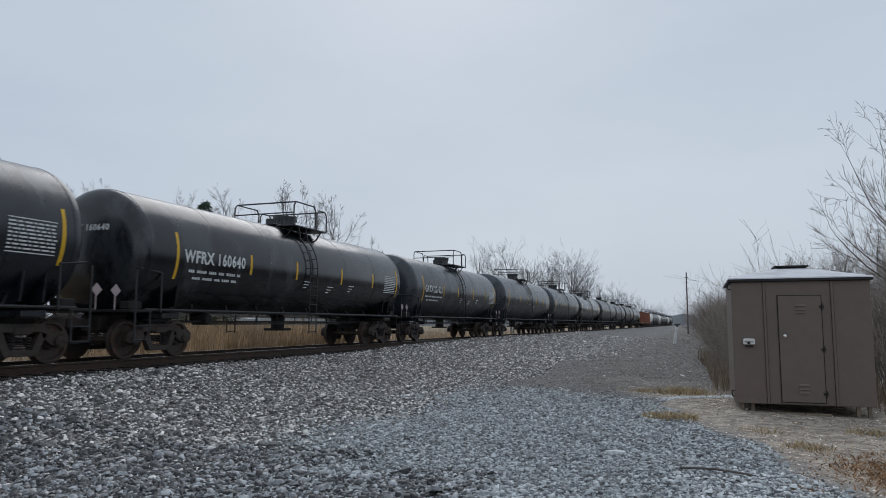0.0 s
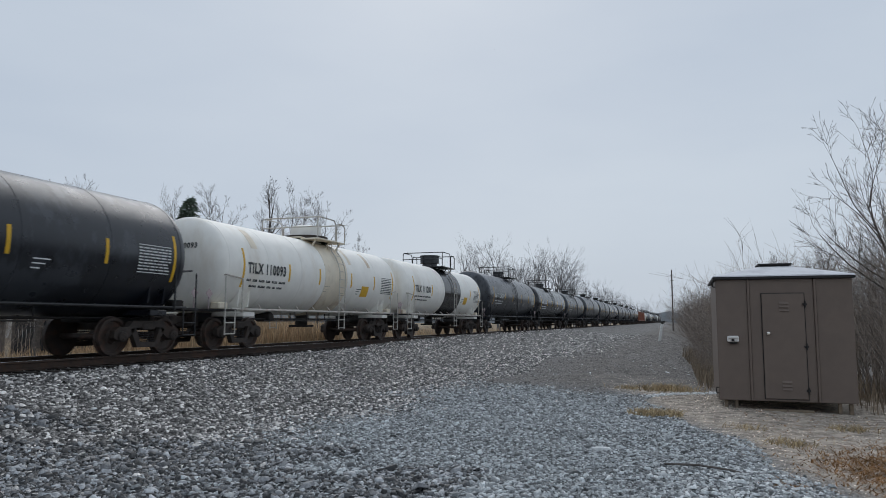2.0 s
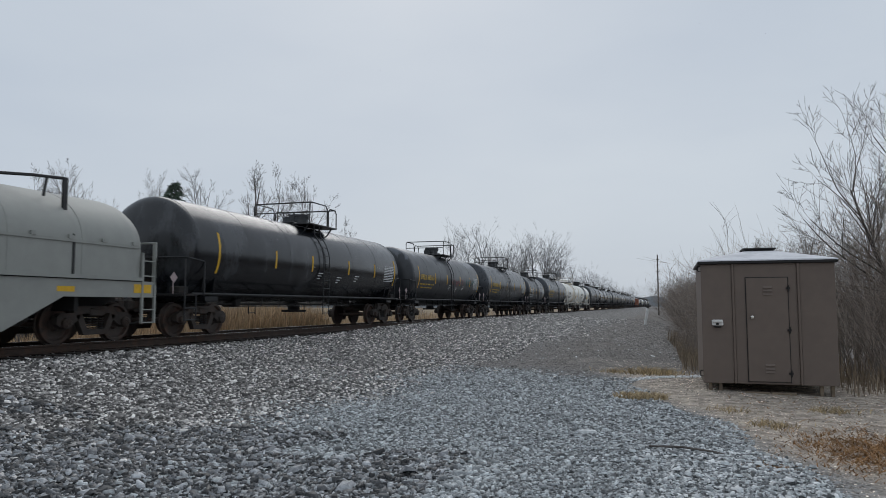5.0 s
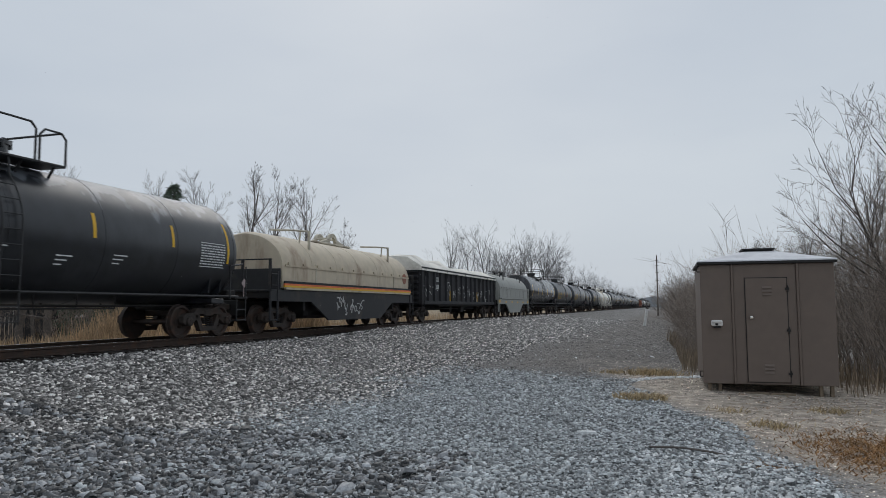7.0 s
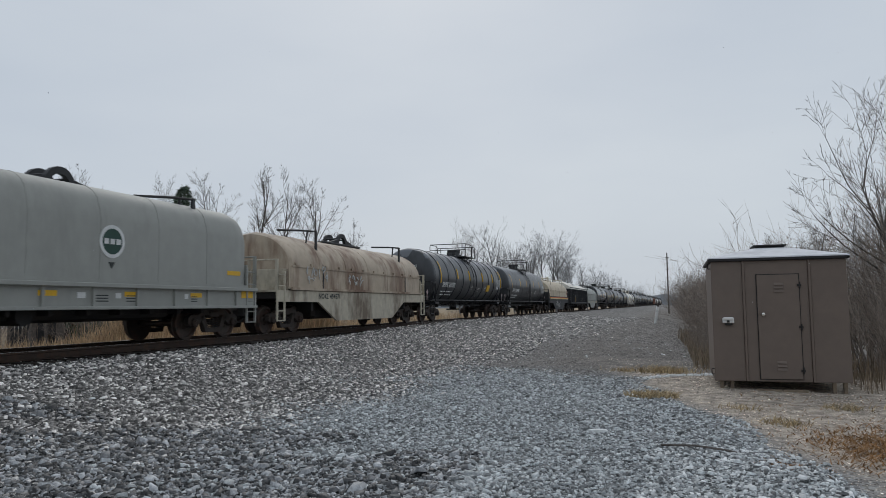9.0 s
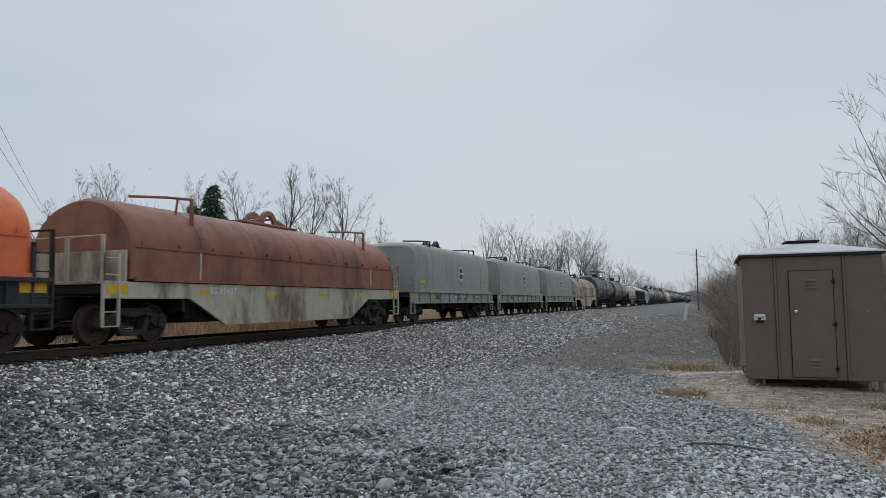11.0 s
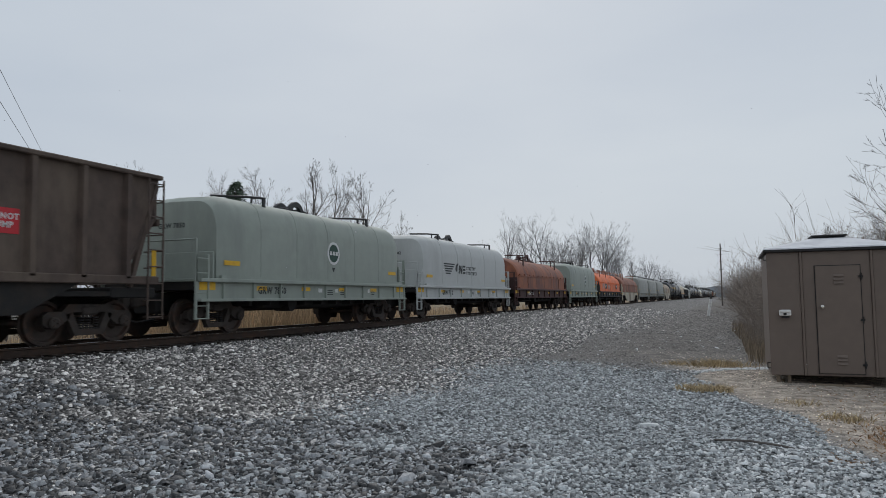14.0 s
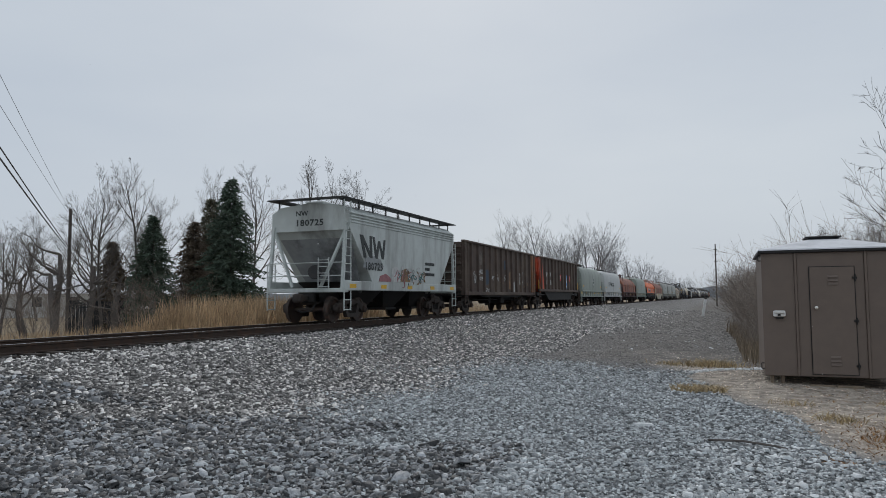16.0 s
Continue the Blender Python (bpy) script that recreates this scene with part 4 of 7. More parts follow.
    if seal:
        cx = 1.512 if style == "flat" else 1.49
        rd = Shape().axle_disc([(cx - 0.03, 0.36), (cx, 0.36), (cx, 0.01)], 36, (0.5, 2.29))
        emblem = part("emblem", rd, "lettering", car, "round seal, pale rim and dark centre")
        part("emblem_centre", Shape().axle_disc([(cx - 0.02, 0.28), (cx + 0.004, 0.28), (cx + 0.004, 0.01)], 36, (0.5, 2.29)), "green_seal", emblem)
        part("emblem_bar", Shape().box(cx, cx + 0.008, 0.27, 0.39, 2.23, 2.35).box(cx, cx + 0.008, 0.44, 0.56, 2.23, 2.35).box(cx, cx + 0.008, 0.61, 0.74, 2.23, 2.35), "lettering", emblem)
        part("jacking_mark", Shape().slab([(0.5 - 0.09, 1.84), (0.5 + 0.09, 1.84), (0.5, 1.70)], cx - 0.01, cx), "dark_lettering", car)
    if text:
        part("reporting_mark", on_side(lettering(text, 0.25, text_mat), 1.508, -half * (0.2 if covers == 2 else 0.48), 1.09 + (0.1 if belly else 0)), text_mat, car)
    if bars == "logo":
        lg = Shape()
        for k in range(5):
            lg.slab([(-3.42 + k * 0.05, 2.40 - k * 0.105), (-2.1 - k * 0.12, 2.40 - k * 0.105), (-2.16 - k * 0.12, 2.345 - k * 0.105), (-3.40 + k * 0.05, 2.345 - k * 0.105)], 1.503, 1.511)
        # a rearing shape and two bold blocks
        lg.slab([(-1.98, 2.06), (-1.80, 2.06), (-1.76, 2.30), (-1.62, 2.42), (-1.78, 2.44), (-1.94, 2.34), (-2.02, 2.20)], 1.503, 1.511)
        lg.slab([(-1.62, 1.98), (-1.50, 1.98), (-1.42, 2.36), (-1.54, 2.36)], 1.503, 1.511)
        lg.slab([(-1.52, 2.36), (-1.38, 2.36), (-1.18, 1.98), (-1.32, 1.98)], 1.503, 1.513)
        lg.slab([(-1.30, 1.98), (-1.18, 1.98), (-1.10, 2.36), (-1.22, 2.36)], 1.503, 1.511)
        for z0 in (1.98, 2.13, 2.28):
            lg.slab([(-1.08, z0), (-0.74, z0), (-0.71, z0 + 0.085), (-1.05, z0 + 0.085)], 1.503, 1.511)
        part("logo", lg, "dark_lettering", car, "black slanted bars as an emblem")
        wd = Shape()
        for z, w in ((2.25, 1.3), (2.02, 1.5)):
            y = -0.55
            while y < -0.55 + w:
                wd.box(1.503, 1.511, y, y + 0.04, z - 0.08, z + 0.08).box(1.503, 1.509, y, y + 0.13, z + 0.045, z + 0.08)
                y += 0.19
        part("logo_words", wd, "dark_lettering", car)
        tl = Shape()
        for k in range(5):
            tl.box(-1.0 + 0.03 * k, -0.45 - 0.04 * k, -half + gap - 0.007, -half + gap, 3.02 - 0.05 * k, 3.045 - 0.05 * k)
        tl.box(-0.4, -0.2, -half + gap - 0.007, -half + gap, 2.82, 3.04).box(-0.14, 0.1, -half + gap - 0.007, -half + gap, 2.82, 3.04)
        part("end_logo", tl, "dark_lettering", car)
    if panels:
        for y in (-2.7, 4.05):
            pn = part("mark_panel", Shape().box(1.47, 1.49, y - 0.6, y + 0.6, 1.66, 2.2), "frame_maroon", car, "dark painted panel")
            part("panel_mark", on_side(lettering("GRW", 0.30, "lettering"), 1.494, y, 1.93), "lettering", pn)
    if graffiti == "belly":
        tagged(part("graffiti", scribble(1.505, -1.9, 0.6, 0.86, 0.3, 6), "graffiti_white", car), kind="stuff")
    elif graffiti:
        tagged(part("graffiti", scribble(1.512, -4.9, -3.3, 1.9, 0.32, 5), graffiti, car), kind="stuff")
        tagged(part("graffiti", scribble(1.512, -1.9, -0.3, 1.8, 0.2, 5), graffiti, car), kind="stuff")
    for s in (-1, 1):
        bogie(car, s * ty)
    return car


def scribble(x, y0, y1, zc, h, n, seed=3):
    """Sprayed tags: upright and curling strokes bunched into letter-like clusters, as thin ribbons."""
    rnd = random.Random(seed + int(y0 * 7) + n)
    s = Shape()
    step = (y1 - y0) / n
    for k in range(n):
        cy, cz = y0 + step * (k + 0.5), zc + rnd.gauss(0, h * 0.12)
        for j in range(rnd.choice((2, 3, 3, 4))):
            y, z = cy + rnd.uniform(-0.42, 0.42) * step, cz + rnd.uniform(-0.7, 0.7) * h
            a, bend = rnd.choice((1.57, 1.57, -1.4, 0.3, 2.6, 0.9)) + rnd.gauss(0, 0.25), rnd.gauss(0, 0.55)
            m = rnd.choice((3, 4, 6))
            wide = rnd.uniform(0.012, 0.026)
            for i in range(m):
                ny, nz = y + math.cos(a) * h * 0.28, z + math.sin(a) * h * 0.28
                ny = min(max(ny, cy - 0.62 * step), cy + 0.62 * step)
                nz = min(max(nz, cz - h), cz + h)
                L = math.hypot(ny - y, nz - z)
                if L > 0.01:
                    oy, oz = -(nz - z) / L * wide, (ny - y) / L * wide
                    s.slab([(y - oy, z - oz), (ny - oy, nz - oz), (ny + oy, nz + oz), (y + oy, z + oz)], x - 0.01, x + 0.004 + 0.0004 * (k % 9) + 0.0006 * j)
                y, z, a = ny, nz, a + bend
    return s


def gondola(label, length, top=3.50, floor=0.95, skin="gondola_brown", end_mat="gondola_brown", ribs=14, sloped=False, tarp=False, marks=(), end_panel="", signs=False, graffiti=(), patches=()):
    car = car_body(label, length, "gondola car")
    half = length / 2 - 0.55
    ty = length / 2 - 1.95
    sill = 1.22 if sloped else floor
    for sx in (-1, 1):
        a, b = sorted((sx * 1.40, sx * 1.45))
        sd = Shape()
        if sloped:
            sd.slab([(-half, top), (half, top), (half - 1.0, sill), (-half + 1.0, sill)], a, b)
        else:
            sd.box(a, b, -half, half, sill, top)
        part("side_wall", sd, skin, car)
        rb = Shape()
        c, d = sorted((sx * 1.45, sx * 1.56))
        rb.box(min(sx * 1.38, sx * 1.58), max(sx * 1.38, sx * 1.58), -half - 0.02, half + 0.02, top, top + 0.1, 0.02)
        rb.box(c, d, -half + 0.05, half - 0.05, sill - 0.02, sill + 0.16, 0.02)
        for k in range(ribs):
            y = -half + (0.12 if not sloped else 0.9) + k * (2 * half - (0.24 if not sloped else 1.8)) / (ribs - 1)
            rb.loft([[(c if sx > 0 else d, y - 0.09, z), (d if sx > 0 else c, y - 0.055, z), (d if sx > 0 else c, y + 0.055, z), (c if sx > 0 else d, y + 0.09, z)] for z in (sill + 0.1, top)])
        part("side_ribs", rb, skin, car)
    for s in (-1, 1):
        en = Shape()
        if sloped:
            yo, yi = s * half, s * (half - 1.05)
            en.loft([[(-1.40, yi, 1.2), (1.40, yi, 1.2), (1.40, yi - s * 0.06, 1.2), (-1.40, yi - s * 0.06, 1.2)], [(-1.40, yo, 2.65), (1.40, yo, 2.65), (1.40, yo - s * 0.06, 2.65), (-1.40, yo - s * 0.06, 2.65)],
                     [(-1.40, yo, top), (1.40, yo, top), (1.40, yo - s * 0.06, top), (-1.40, yo - s * 0.06, top)]])
            for x in (-1.42, -0.5, 0.5, 1.42):
                part("end_post", Shape().rod((x, s * (half - 0.05), top - 0.1), (x * 1.0, s * (half - 0.75), 1.15), 0.07, 4), end_mat if s < 0 else skin, car)
            part("end_rail", Shape().box(-1.42, 1.42, min(yo, yo + s * 0.1), max(yo, yo + s * 0.1), 2.5, 2.66, 0.02), end_mat if s < 0 else skin, car)
            for x in (-1.5, 1.5) if s < 0 else ():
                part("corner_gusset", Shape().slab([(s * (half - 0.02), top), (s * (half - 1.1), top), (s * (half - 1.75), 1.25), (s * (half - 1.0), 1.25)], min(x, x * 0.97), max(x, x * 0.97)), end_mat, car)
        else:
            a, b = sorted((s * half, s * (half - 0.06)))
            en.box(-1.42, 1.42, a, b, floor, top)
            for k in range(6):
                z = floor + 0.2 + k * (top - floor - 0.3) / 5.5
                c, d = sorted((s * half, s * (half + 0.12)))
                part("end_rib", Shape().box(-1.4, 1.4, c, d, z, z + 0.16, 0.05), end_mat, car)
        part("end_wall", en, end_mat if s < 0 or not sloped else skin, car)
        rungs = []
        yy = s * (half + 0.02)
        stiles = [Shape().rod((1.58, yy - s * k, 0.45), (1.58, yy - s * k, top), 0.02) for k in (0.0, 0.42)]
        for i in range(9):
            z = 0.5 + i * (top - 0.6) / 8
            rungs.append(((1.58, yy, z), (1.58, yy - s * 0.42, z)))
            rungs.append(((0.9, s * (half + 0.16), z), (1.42, s * (half + 0.16), z)))
        ladder = part("ladder", stiles[0], end_mat if s < 0 and not sloped else skin, car)
        part("stile", stiles[1], end_mat if s < 0 and not sloped else skin, ladder)
        for p, q in rungs:
            part("rung", Shape().rod(p, q, 0.016), end_mat if s < 0 and not sloped else skin, ladder)
        part("end_sill", Shape().box(-1.4, 1.4, min(s * half, s * (half - 1.2)), max(s * half, s * (half - 1.2)), 0.92, 1.14, 0.02), "underframe", car)
    part("floor_pan", Shape().box(-1.38, 1.38, -half + 0.9, half - 0.9, floor, floor + 0.1, 0.01), "underframe", car)
    un = Shape().box(-0.35, 0.35, -half, half, 0.62, 1.0, 0.03)
    if sloped:
        un.slab([(-half + 1.9, 1.25), (half - 1.9, 1.25), (half - 3.2, 0.62), (-half + 3.2, 0.62)], -1.44, 1.44)
    else:
        for sx in (-1, 1):
            c, d = sorted((sx * 1.40, sx * 1.30))
            un.slab([(-ty + 1.3, floor), (ty - 1.3, floor), (ty - 1.9, floor - 0.12), (-ty + 1.9, floor - 0.12)], c, d)
        un.axle_disc([(0.4, 0.01), (0.4, 0.22), (1.0, 0.22), (1.0, 0.01)], 16, (-1.2, 0.7))
        un.box(0.2, 1.2, 0.3, 0.9, 0.5, 0.95, 0.04)
        un.rod((1.0, -ty + 1.2, 0.7), (1.0, ty - 1.2, 0.7), 0.025)
    part("underframe", un, "underframe", car)
    if tarp:
        cv = Shape()
        n = 40
        rings = []
        rnd = random.Random(5)
        for i in range(n + 1):
            y = -half - 0.05 + i * (2 * half + 0.1) / n
            bulge = 0.20 + 0.13 * math.sin(i * 0.55) + 0.06 * rnd.random() + (0.22 if i < 14 else 0.0)
            rings.append([(1.60, y, top - 0.08), (1.54, y, top + 0.13), (0.8, y, top + 0.14 + bulge), (0.0, y, top + 0.2 + bulge), (-0.8, y, top + 0.14 + bulge), (-1.54, y, top + 0.13), (-1.60, y, top - 0.08)])
        cv.loft(rings)
        part("tarpaulin", cv, "tarp", car, "loose white tarpaulin over the load", 45)
        bw = Shape()
        for k in range(9):
            y = -half + 0.6 + k * (2 * half - 1.2) / 8
            bw.rod((1.57, y, top + 0.1), (1.57, y, top - 0.35), 0.03)
        part("tarp_straps", bw, skin, car)
    first, gap = -half + (0.9 if sloped else 0.12), (2 * half - (1.8 if sloped else 0.24)) / (ribs - 1)
    if end_panel:
        part("end_panel", Shape().box(1.45, 1.57, half - 0.85, half - 0.01, sill + 0.17, top - 0.005, 0.02), end_panel, car, "rusty orange end panel")
    for word, panel, z, size in marks:
        word_mesh = lettering(word, size, "lettering")
        wide = max(v.co.y for v in word_mesh.vertices) * 2
        for v in word_mesh.vertices:
            v.co.y *= min(1.0, (gap - 0.3) / wide)
        part("reporting_mark", on_side(word_mesh, 1.456, first + gap * (panel + 0.5), z), "lettering", car)
    if signs:
        for panel, w, z0, z1, mt, tx in ((5, 0.34, 2.05, 2.5, "red_sign", "DO NOT\nHUMP"), (7, 0.33, 1.5, 2.5, "blue_sign", ""), (8, 0.34, 2.05, 2.5, "red_sign", "DO NOT\nHUMP")):
            y = first + gap * (panel + 0.5)
            sg = part("sign_panel", Shape().box(1.45, 1.462, y - w, y + w, z0, z1), mt, car, "painted warning panel")
            if tx:
                part("sign_words", on_side(lettering(tx, 0.15, "lettering"), 1.464, y, (z0 + z1) / 2), "lettering", sg)
            else:
                part("sign_arrow", Shape().slab([(y, z1 - 0.08), (y + 0.24, z0 + 0.52), (y, z0 + 0.34), (y - 0.24, z0 + 0.52)], 1.46, 1.466), "lettering", sg)
                part("sign_bar", Shape().box(1.46, 1.466, y - 0.26, y + 0.26, z0 + 0.06, z0 + 0.2), "lettering", sg)
        y = first + gap * 0.45
        part("sign_triangle", Shape().slab([(y - 0.16, 1.72), (y + 0.16, 1.72), (y, 2.05)], 1.45, 1.457), "lettering", car)
    for y, w, z0, z1, mt in patches:
        part("paint_patch", Shape().slab([(y - w, z0), (y + w * 0.3, z0 - 0.03), (y + w, z0 + 0.04), (y + w * 0.96, z1 - 0.1), (y + w * 0.2, z1), (y - w * 0.95, z1 - 0.06)], 1.445, 1.4535), mt, car)
    for i, (y0, y1, z, h, n, mt) in enumerate(graffiti):
        tagged(part("graffiti", scribble(1.456, y0, y1, z, h, n, i), mt, car), kind="stuff")
    for y in (-half + 0.3, -half * 0.35, half * 0.4, half - 0.12):
        part("reflector", Shape().box(1.45, 1.46 if not (abs(y) > half - 0.4) else 1.47, y - 0.06, y + 0.06, sill + 0.15, sill + 0.75), "yellow", car)
    for s in (-1, 1):
        bogie(car, s * ty)
    return car


def covered_hopper(label, length):
    car = car_body(label, length, "hopper car")
    half = length / 2 - 0.6
    ty = length / 2 - 1.9
    e = 1.45
    body = Shape()
    # side sheets with sloped ends below, and a pitched roof
    rings = []
    for y, zlo in ((-half + 0.25, 3.55), (-half + 0.26, 3.5), (-half + e + 0.5, 1.35), (half - e - 0.5, 1.35), (half - 0.26, 3.5), (half - 0.25, 3.55)):
        rings.append([(1.52, y, zlo), (1.55, y, max(zlo, 3.6)), (1.50, y, 4.12), (1.18, y, 4.36), (0.0, y, 4.50), (-1.18, y, 4.36), (-1.50, y, 4.12), (-1.55, y, max(zlo, 3.6)), (-1.52, y, zlo)])
    body.loft(rings)
    part("hopper_body", body, "hopper_grey", car, "", 25)
    rib = Shape()
    for z in (3.66, 3.78, 3.90, 4.02):
        for sx in (-1, 1):
            a, b = sorted((sx * 1.50, sx * 1.575))
            rib.box(a, b, -half + 0.3, half - 0.3, z, z + 0.05, 0.01)
    part("eave_ribs", rib, "hopper_grey", car)
    for s in (-1, 1):
        slope = Shape()
        y0, y1 = s * (half - 0.3), s * (half - e - 0.6)
        slope.loft([[(-1.48, y0, 3.5), (1.48, y0, 3.5), (1.48, y0 - s * 0.08, 3.56), (-1.48, y0 - s * 0.08, 3.56)], [(-1.0, y1, 1.0), (1.0, y1, 1.0), (1.0, y1 - s * 0.08, 1.06), (-1.0, y1 - s * 0.08, 1.06)]])
        part("slope_sheet", slope, "hopper_dark", car, "dirty dark slope sheet")
    for s in (-1, 1):
        endp = Shape()
        a, b = sorted((s * (half - 0.22), s * (half - 0.28)))
        endp.plate([(1.50, 3.38), (1.52, 4.1), (1.18, 4.34), (0, 4.48), (-1.18, 4.34), (-1.52, 4.1), (-1.50, 3.38)], a, b)
        part("end_sheet", endp, "hopper_grey", car)
    for s in (-1, 1):
        for x in (-1, 1):
            part("end_brace", Shape().rod((x * 1.42, s * (half - 0.2), 3.6), (x * 1.42, s * (half + 0.02), 1.15), 0.07, 4), "hopper_grey", car)
            part("end_brace", Shape().rod((x * 1.40, s * (half - 0.25), 3.4), (x * 0.55, s * (half - 0.05), 1.2), 0.06, 4), "hopper_grey", car)
    sill = Shape()
    for sx in (-1, 1):
        a, b = sorted((sx * 1.40, sx * 1.53))
        sill.box(a, b, -half - 0.05, half + 0.05, 1.08, 1.40, 0.02)
    sill.box(-1.5, 1.5, -half - 0.05, -half + 0.25, 1.02, 1.16, 0.02).box(-1.5, 1.5, half - 0.25, half + 0.05, 1.02, 1.16, 0.02)
    part("side_sill", sill, "hopper_grey", car)
    part("centre_sill", Shape().box(-0.3, 0.3, -half, half, 0.68, 1.05, 0.03), "underframe", car)
    for k in (-1, 0, 1):
        y = k * (2 * (half - e) / 3)
        bt = Shape()
        bt.loft([[(-1.1, y - 1.5, 1.4), (1.1, y - 1.5, 1.4), (1.1, y + 1.5, 1.4), (-1.1, y + 1.5, 1.4)], [(-0.55, y - 0.45, 0.45), (0.55, y - 0.45, 0.45), (0.55, y + 0.45, 0.45), (-0.55, y + 0.45, 0.45)]])
        bt.box(-0.7, 0.7, y - 0.5, y + 0.5, 0.36, 0.46, 0.02)
        part("discharge_bay", bt, "underframe", car)
    tw = Shape()
    for sx in (-1, 1):
        x = sx * 1.02
        tw.box(min(x, x + sx * 0.5), max(x, x + sx * 0.5), -half - 0.1, half + 0.1, 4.60, 4.64)
        for k in range(10):
            y = -half + 0.3 + k * (2 * half - 0.6) / 9
            tw.rod((x + sx * 0.25, y, 4.3), (x + sx * 0.25, y, 4.62), 0.03)
    tw.box(-1.5, 1.5, -half - 0.12, -half + 0.28, 4.602, 4.636).box(-1.5, 1.5, half - 0.28, half + 0.12, 4.602, 4.636)
    part("roof_walkway", tw, "frame_black", car, "dark grated walkway")
    ht = Shape()
    for k in range(5):
        y = -half + 1.6 + k * (2 * half - 3.2) / 4
        ht.box(-0.35, 0.35, y - 1.1, y + 1.1, 4.46, 4.60, 0.03)
    part("roof_hatch", ht, "hopper_grey", car)
    ld = Shape()
    for s in (-1, 1):
        for x in (1.5, -1.5):
            for k in (0.02, 0.46):
                ld.rod((x, s * (half + 0.06 - k), 0.42), (x, s * (half + 0.06 - k), (4.5 if s < 0 else 3.6) if x > 0 else 2.1), 0.022)
            for i in range(13 if s < 0 else 10):
                z = 0.45 + 0.32 * i
                if x < 0 and z > 2.1:
                    continue
                ld.rod((x, s * (half + 0.04), z), (x, s * (half - 0.40), z), 0.017)
        for z in (1.6, 2.1):
            ld.rod((-1.45, s * (half + 0.08), z), (1.45, s * (half + 0.08), z), 0.02)
        for x in (0.55, 0.95):
            ld.rod((x, s * (half + 0.1), 1.1), (x, s * (half + 0.1), 2.3), 0.02)
        for i in range(5):
            ld.rod((0.55, s * (half + 0.1), 1.2 + 0.25 * i), (0.95, s * (half + 0.1), 1.2 + 0.25 * i), 0.016)
    part("ladder", ld, "hopper_grey", car)
    bw = Shape()
    bw.lathe([(-half - 0.10, 0.01), (-half - 0.10, 0.26), (-half - 0.06, 0.28), (-half - 0.05, 0.01)], 20, (0.4, 1.75))
    part("brake_wheel", bw, "frame_black", car)
    lg = Shape()
    x = 1.53
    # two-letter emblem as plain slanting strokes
    for (a, b, c, d) in ((-3.3, 3.25, -3.0, 2.35), (-3.25, 3.25, -2.55, 2.35), (-2.55, 2.35, -2.6, 3.25), (-2.4, 3.25, -2.15, 2.35), (-2.15, 2.35, -1.95, 3.1), (-1.95, 3.1, -1.65, 2.35), (-1.65, 2.35, -1.5, 3.25)):
        a, c = a - 0.75, c - 0.75
        lg.slab([(a - 0.09, b), (a + 0.09, b), (c + 0.09, d), (c - 0.09, d)], x, x + 0.012 + 0.001 * abs(a))
    part("emblem", lg, "dark_lettering", car, "large dark zigzag emblem")
    part("car_number", on_side(lettering("180725", 0.42, "dark_lettering"), 1.548, -3.1, 2.0), "dark_lettering", car)
    wd = Shape()
    for z, w in ((2.35, 0.95), (2.1, 0.5), (1.85, 1.0)):
        y = 1.5
        while y < 1.5 + w:
            wd.box(1.52, 1.548, y, y + 0.09, z - 0.07, z + 0.07)
            y += 0.13
    part("small_print", wd, "dark_lettering", car)
    en = lettering("180725", 0.34, "dark_lettering")
    for v in en.vertices:
        v.co = (-v.co.y * -1.0, -half + 0.215, v.co.z + 3.7)
    part("end_number", en, "dark_lettering", car)
    for i, (y0, y1, z, h, n, mt) in enumerate(((-1.5, 0.2, 1.6, 0.3, 4, "graffiti_pink"), (-0.3, 1.6, 1.65, 0.3, 4, "graffiti_ochre"), (-0.9, 1.0, 1.75, 0.35, 4, "graffiti_white"), (-1.2, 1.4, 1.62, 0.3, 4, "graffiti_teal"))):
        tagged(part("graffiti", scribble(1.545 + 0.002 * i, y0, y1, z, h, n, i), mt, car), kind="stuff")
    for y, w, z0, z1, mt in ((-2.2, 0.5, 1.42, 1.75, "graffiti_pink"), (-0.4, 0.45, 1.45, 2.05, "graffiti_ochre"), (-1.3, 0.4, 1.43, 2.1, "graffiti_white"), (0.7, 0.5, 1.42, 1.8, "graffiti_white"), (-3.1, 0.75, 1.95, 2.45, "hopper_dark")):
        part("paint_patch", Shape().slab([(y - w, z0), (y + w * 0.9, z0), (y + w, z0 + 0.1), (y + w * 0.7, z1 - 0.12), (y + w * 0.1, z1), (y - w * 0.8, z1 - 0.1)], 1.50, 1.5435), mt, car)
    top_mark = lettering("NW", 0.26, "dark_lettering")
    for v in top_mark.vertices:
        v.co = (v.co.y - 0.3, -half + 0.215, v.co.z + 4.08)
    part("end_mark", top_mark, "dark_lettering", car)
    for i in range(5):
        y = -half + 0.5 + i * (2 * half - 1.0) / 4
        part("reflector", Shape().box(1.53, 1.538, y - 0.22, y + 0.22, 1.16, 1.30), "yellow", car)
    # the body stands lower than its drawing: squeeze what lies above the sill
    for o in car.children_recursive:
        if o.type == "MESH":
            for v in o.data.vertices:
                if v.co.z > 1.4:
                    v.co.z = 1.4 + (v.co.z - 1.4) * 0.865
    for s in (-1, 1):
        bogie(car, s * ty)
    return car
# ---- the train: builder and the place of each car's front coupler at the start, from the head back ----
SPEED = 24.0
CARS = []
SLACK = 0.75


def add_car(front, rear, builder, *args, **kw):
    car = builder(args[0], front - rear, *args[1:], **kw)
    CARS.append((car, (front + rear) / 2))
    return car


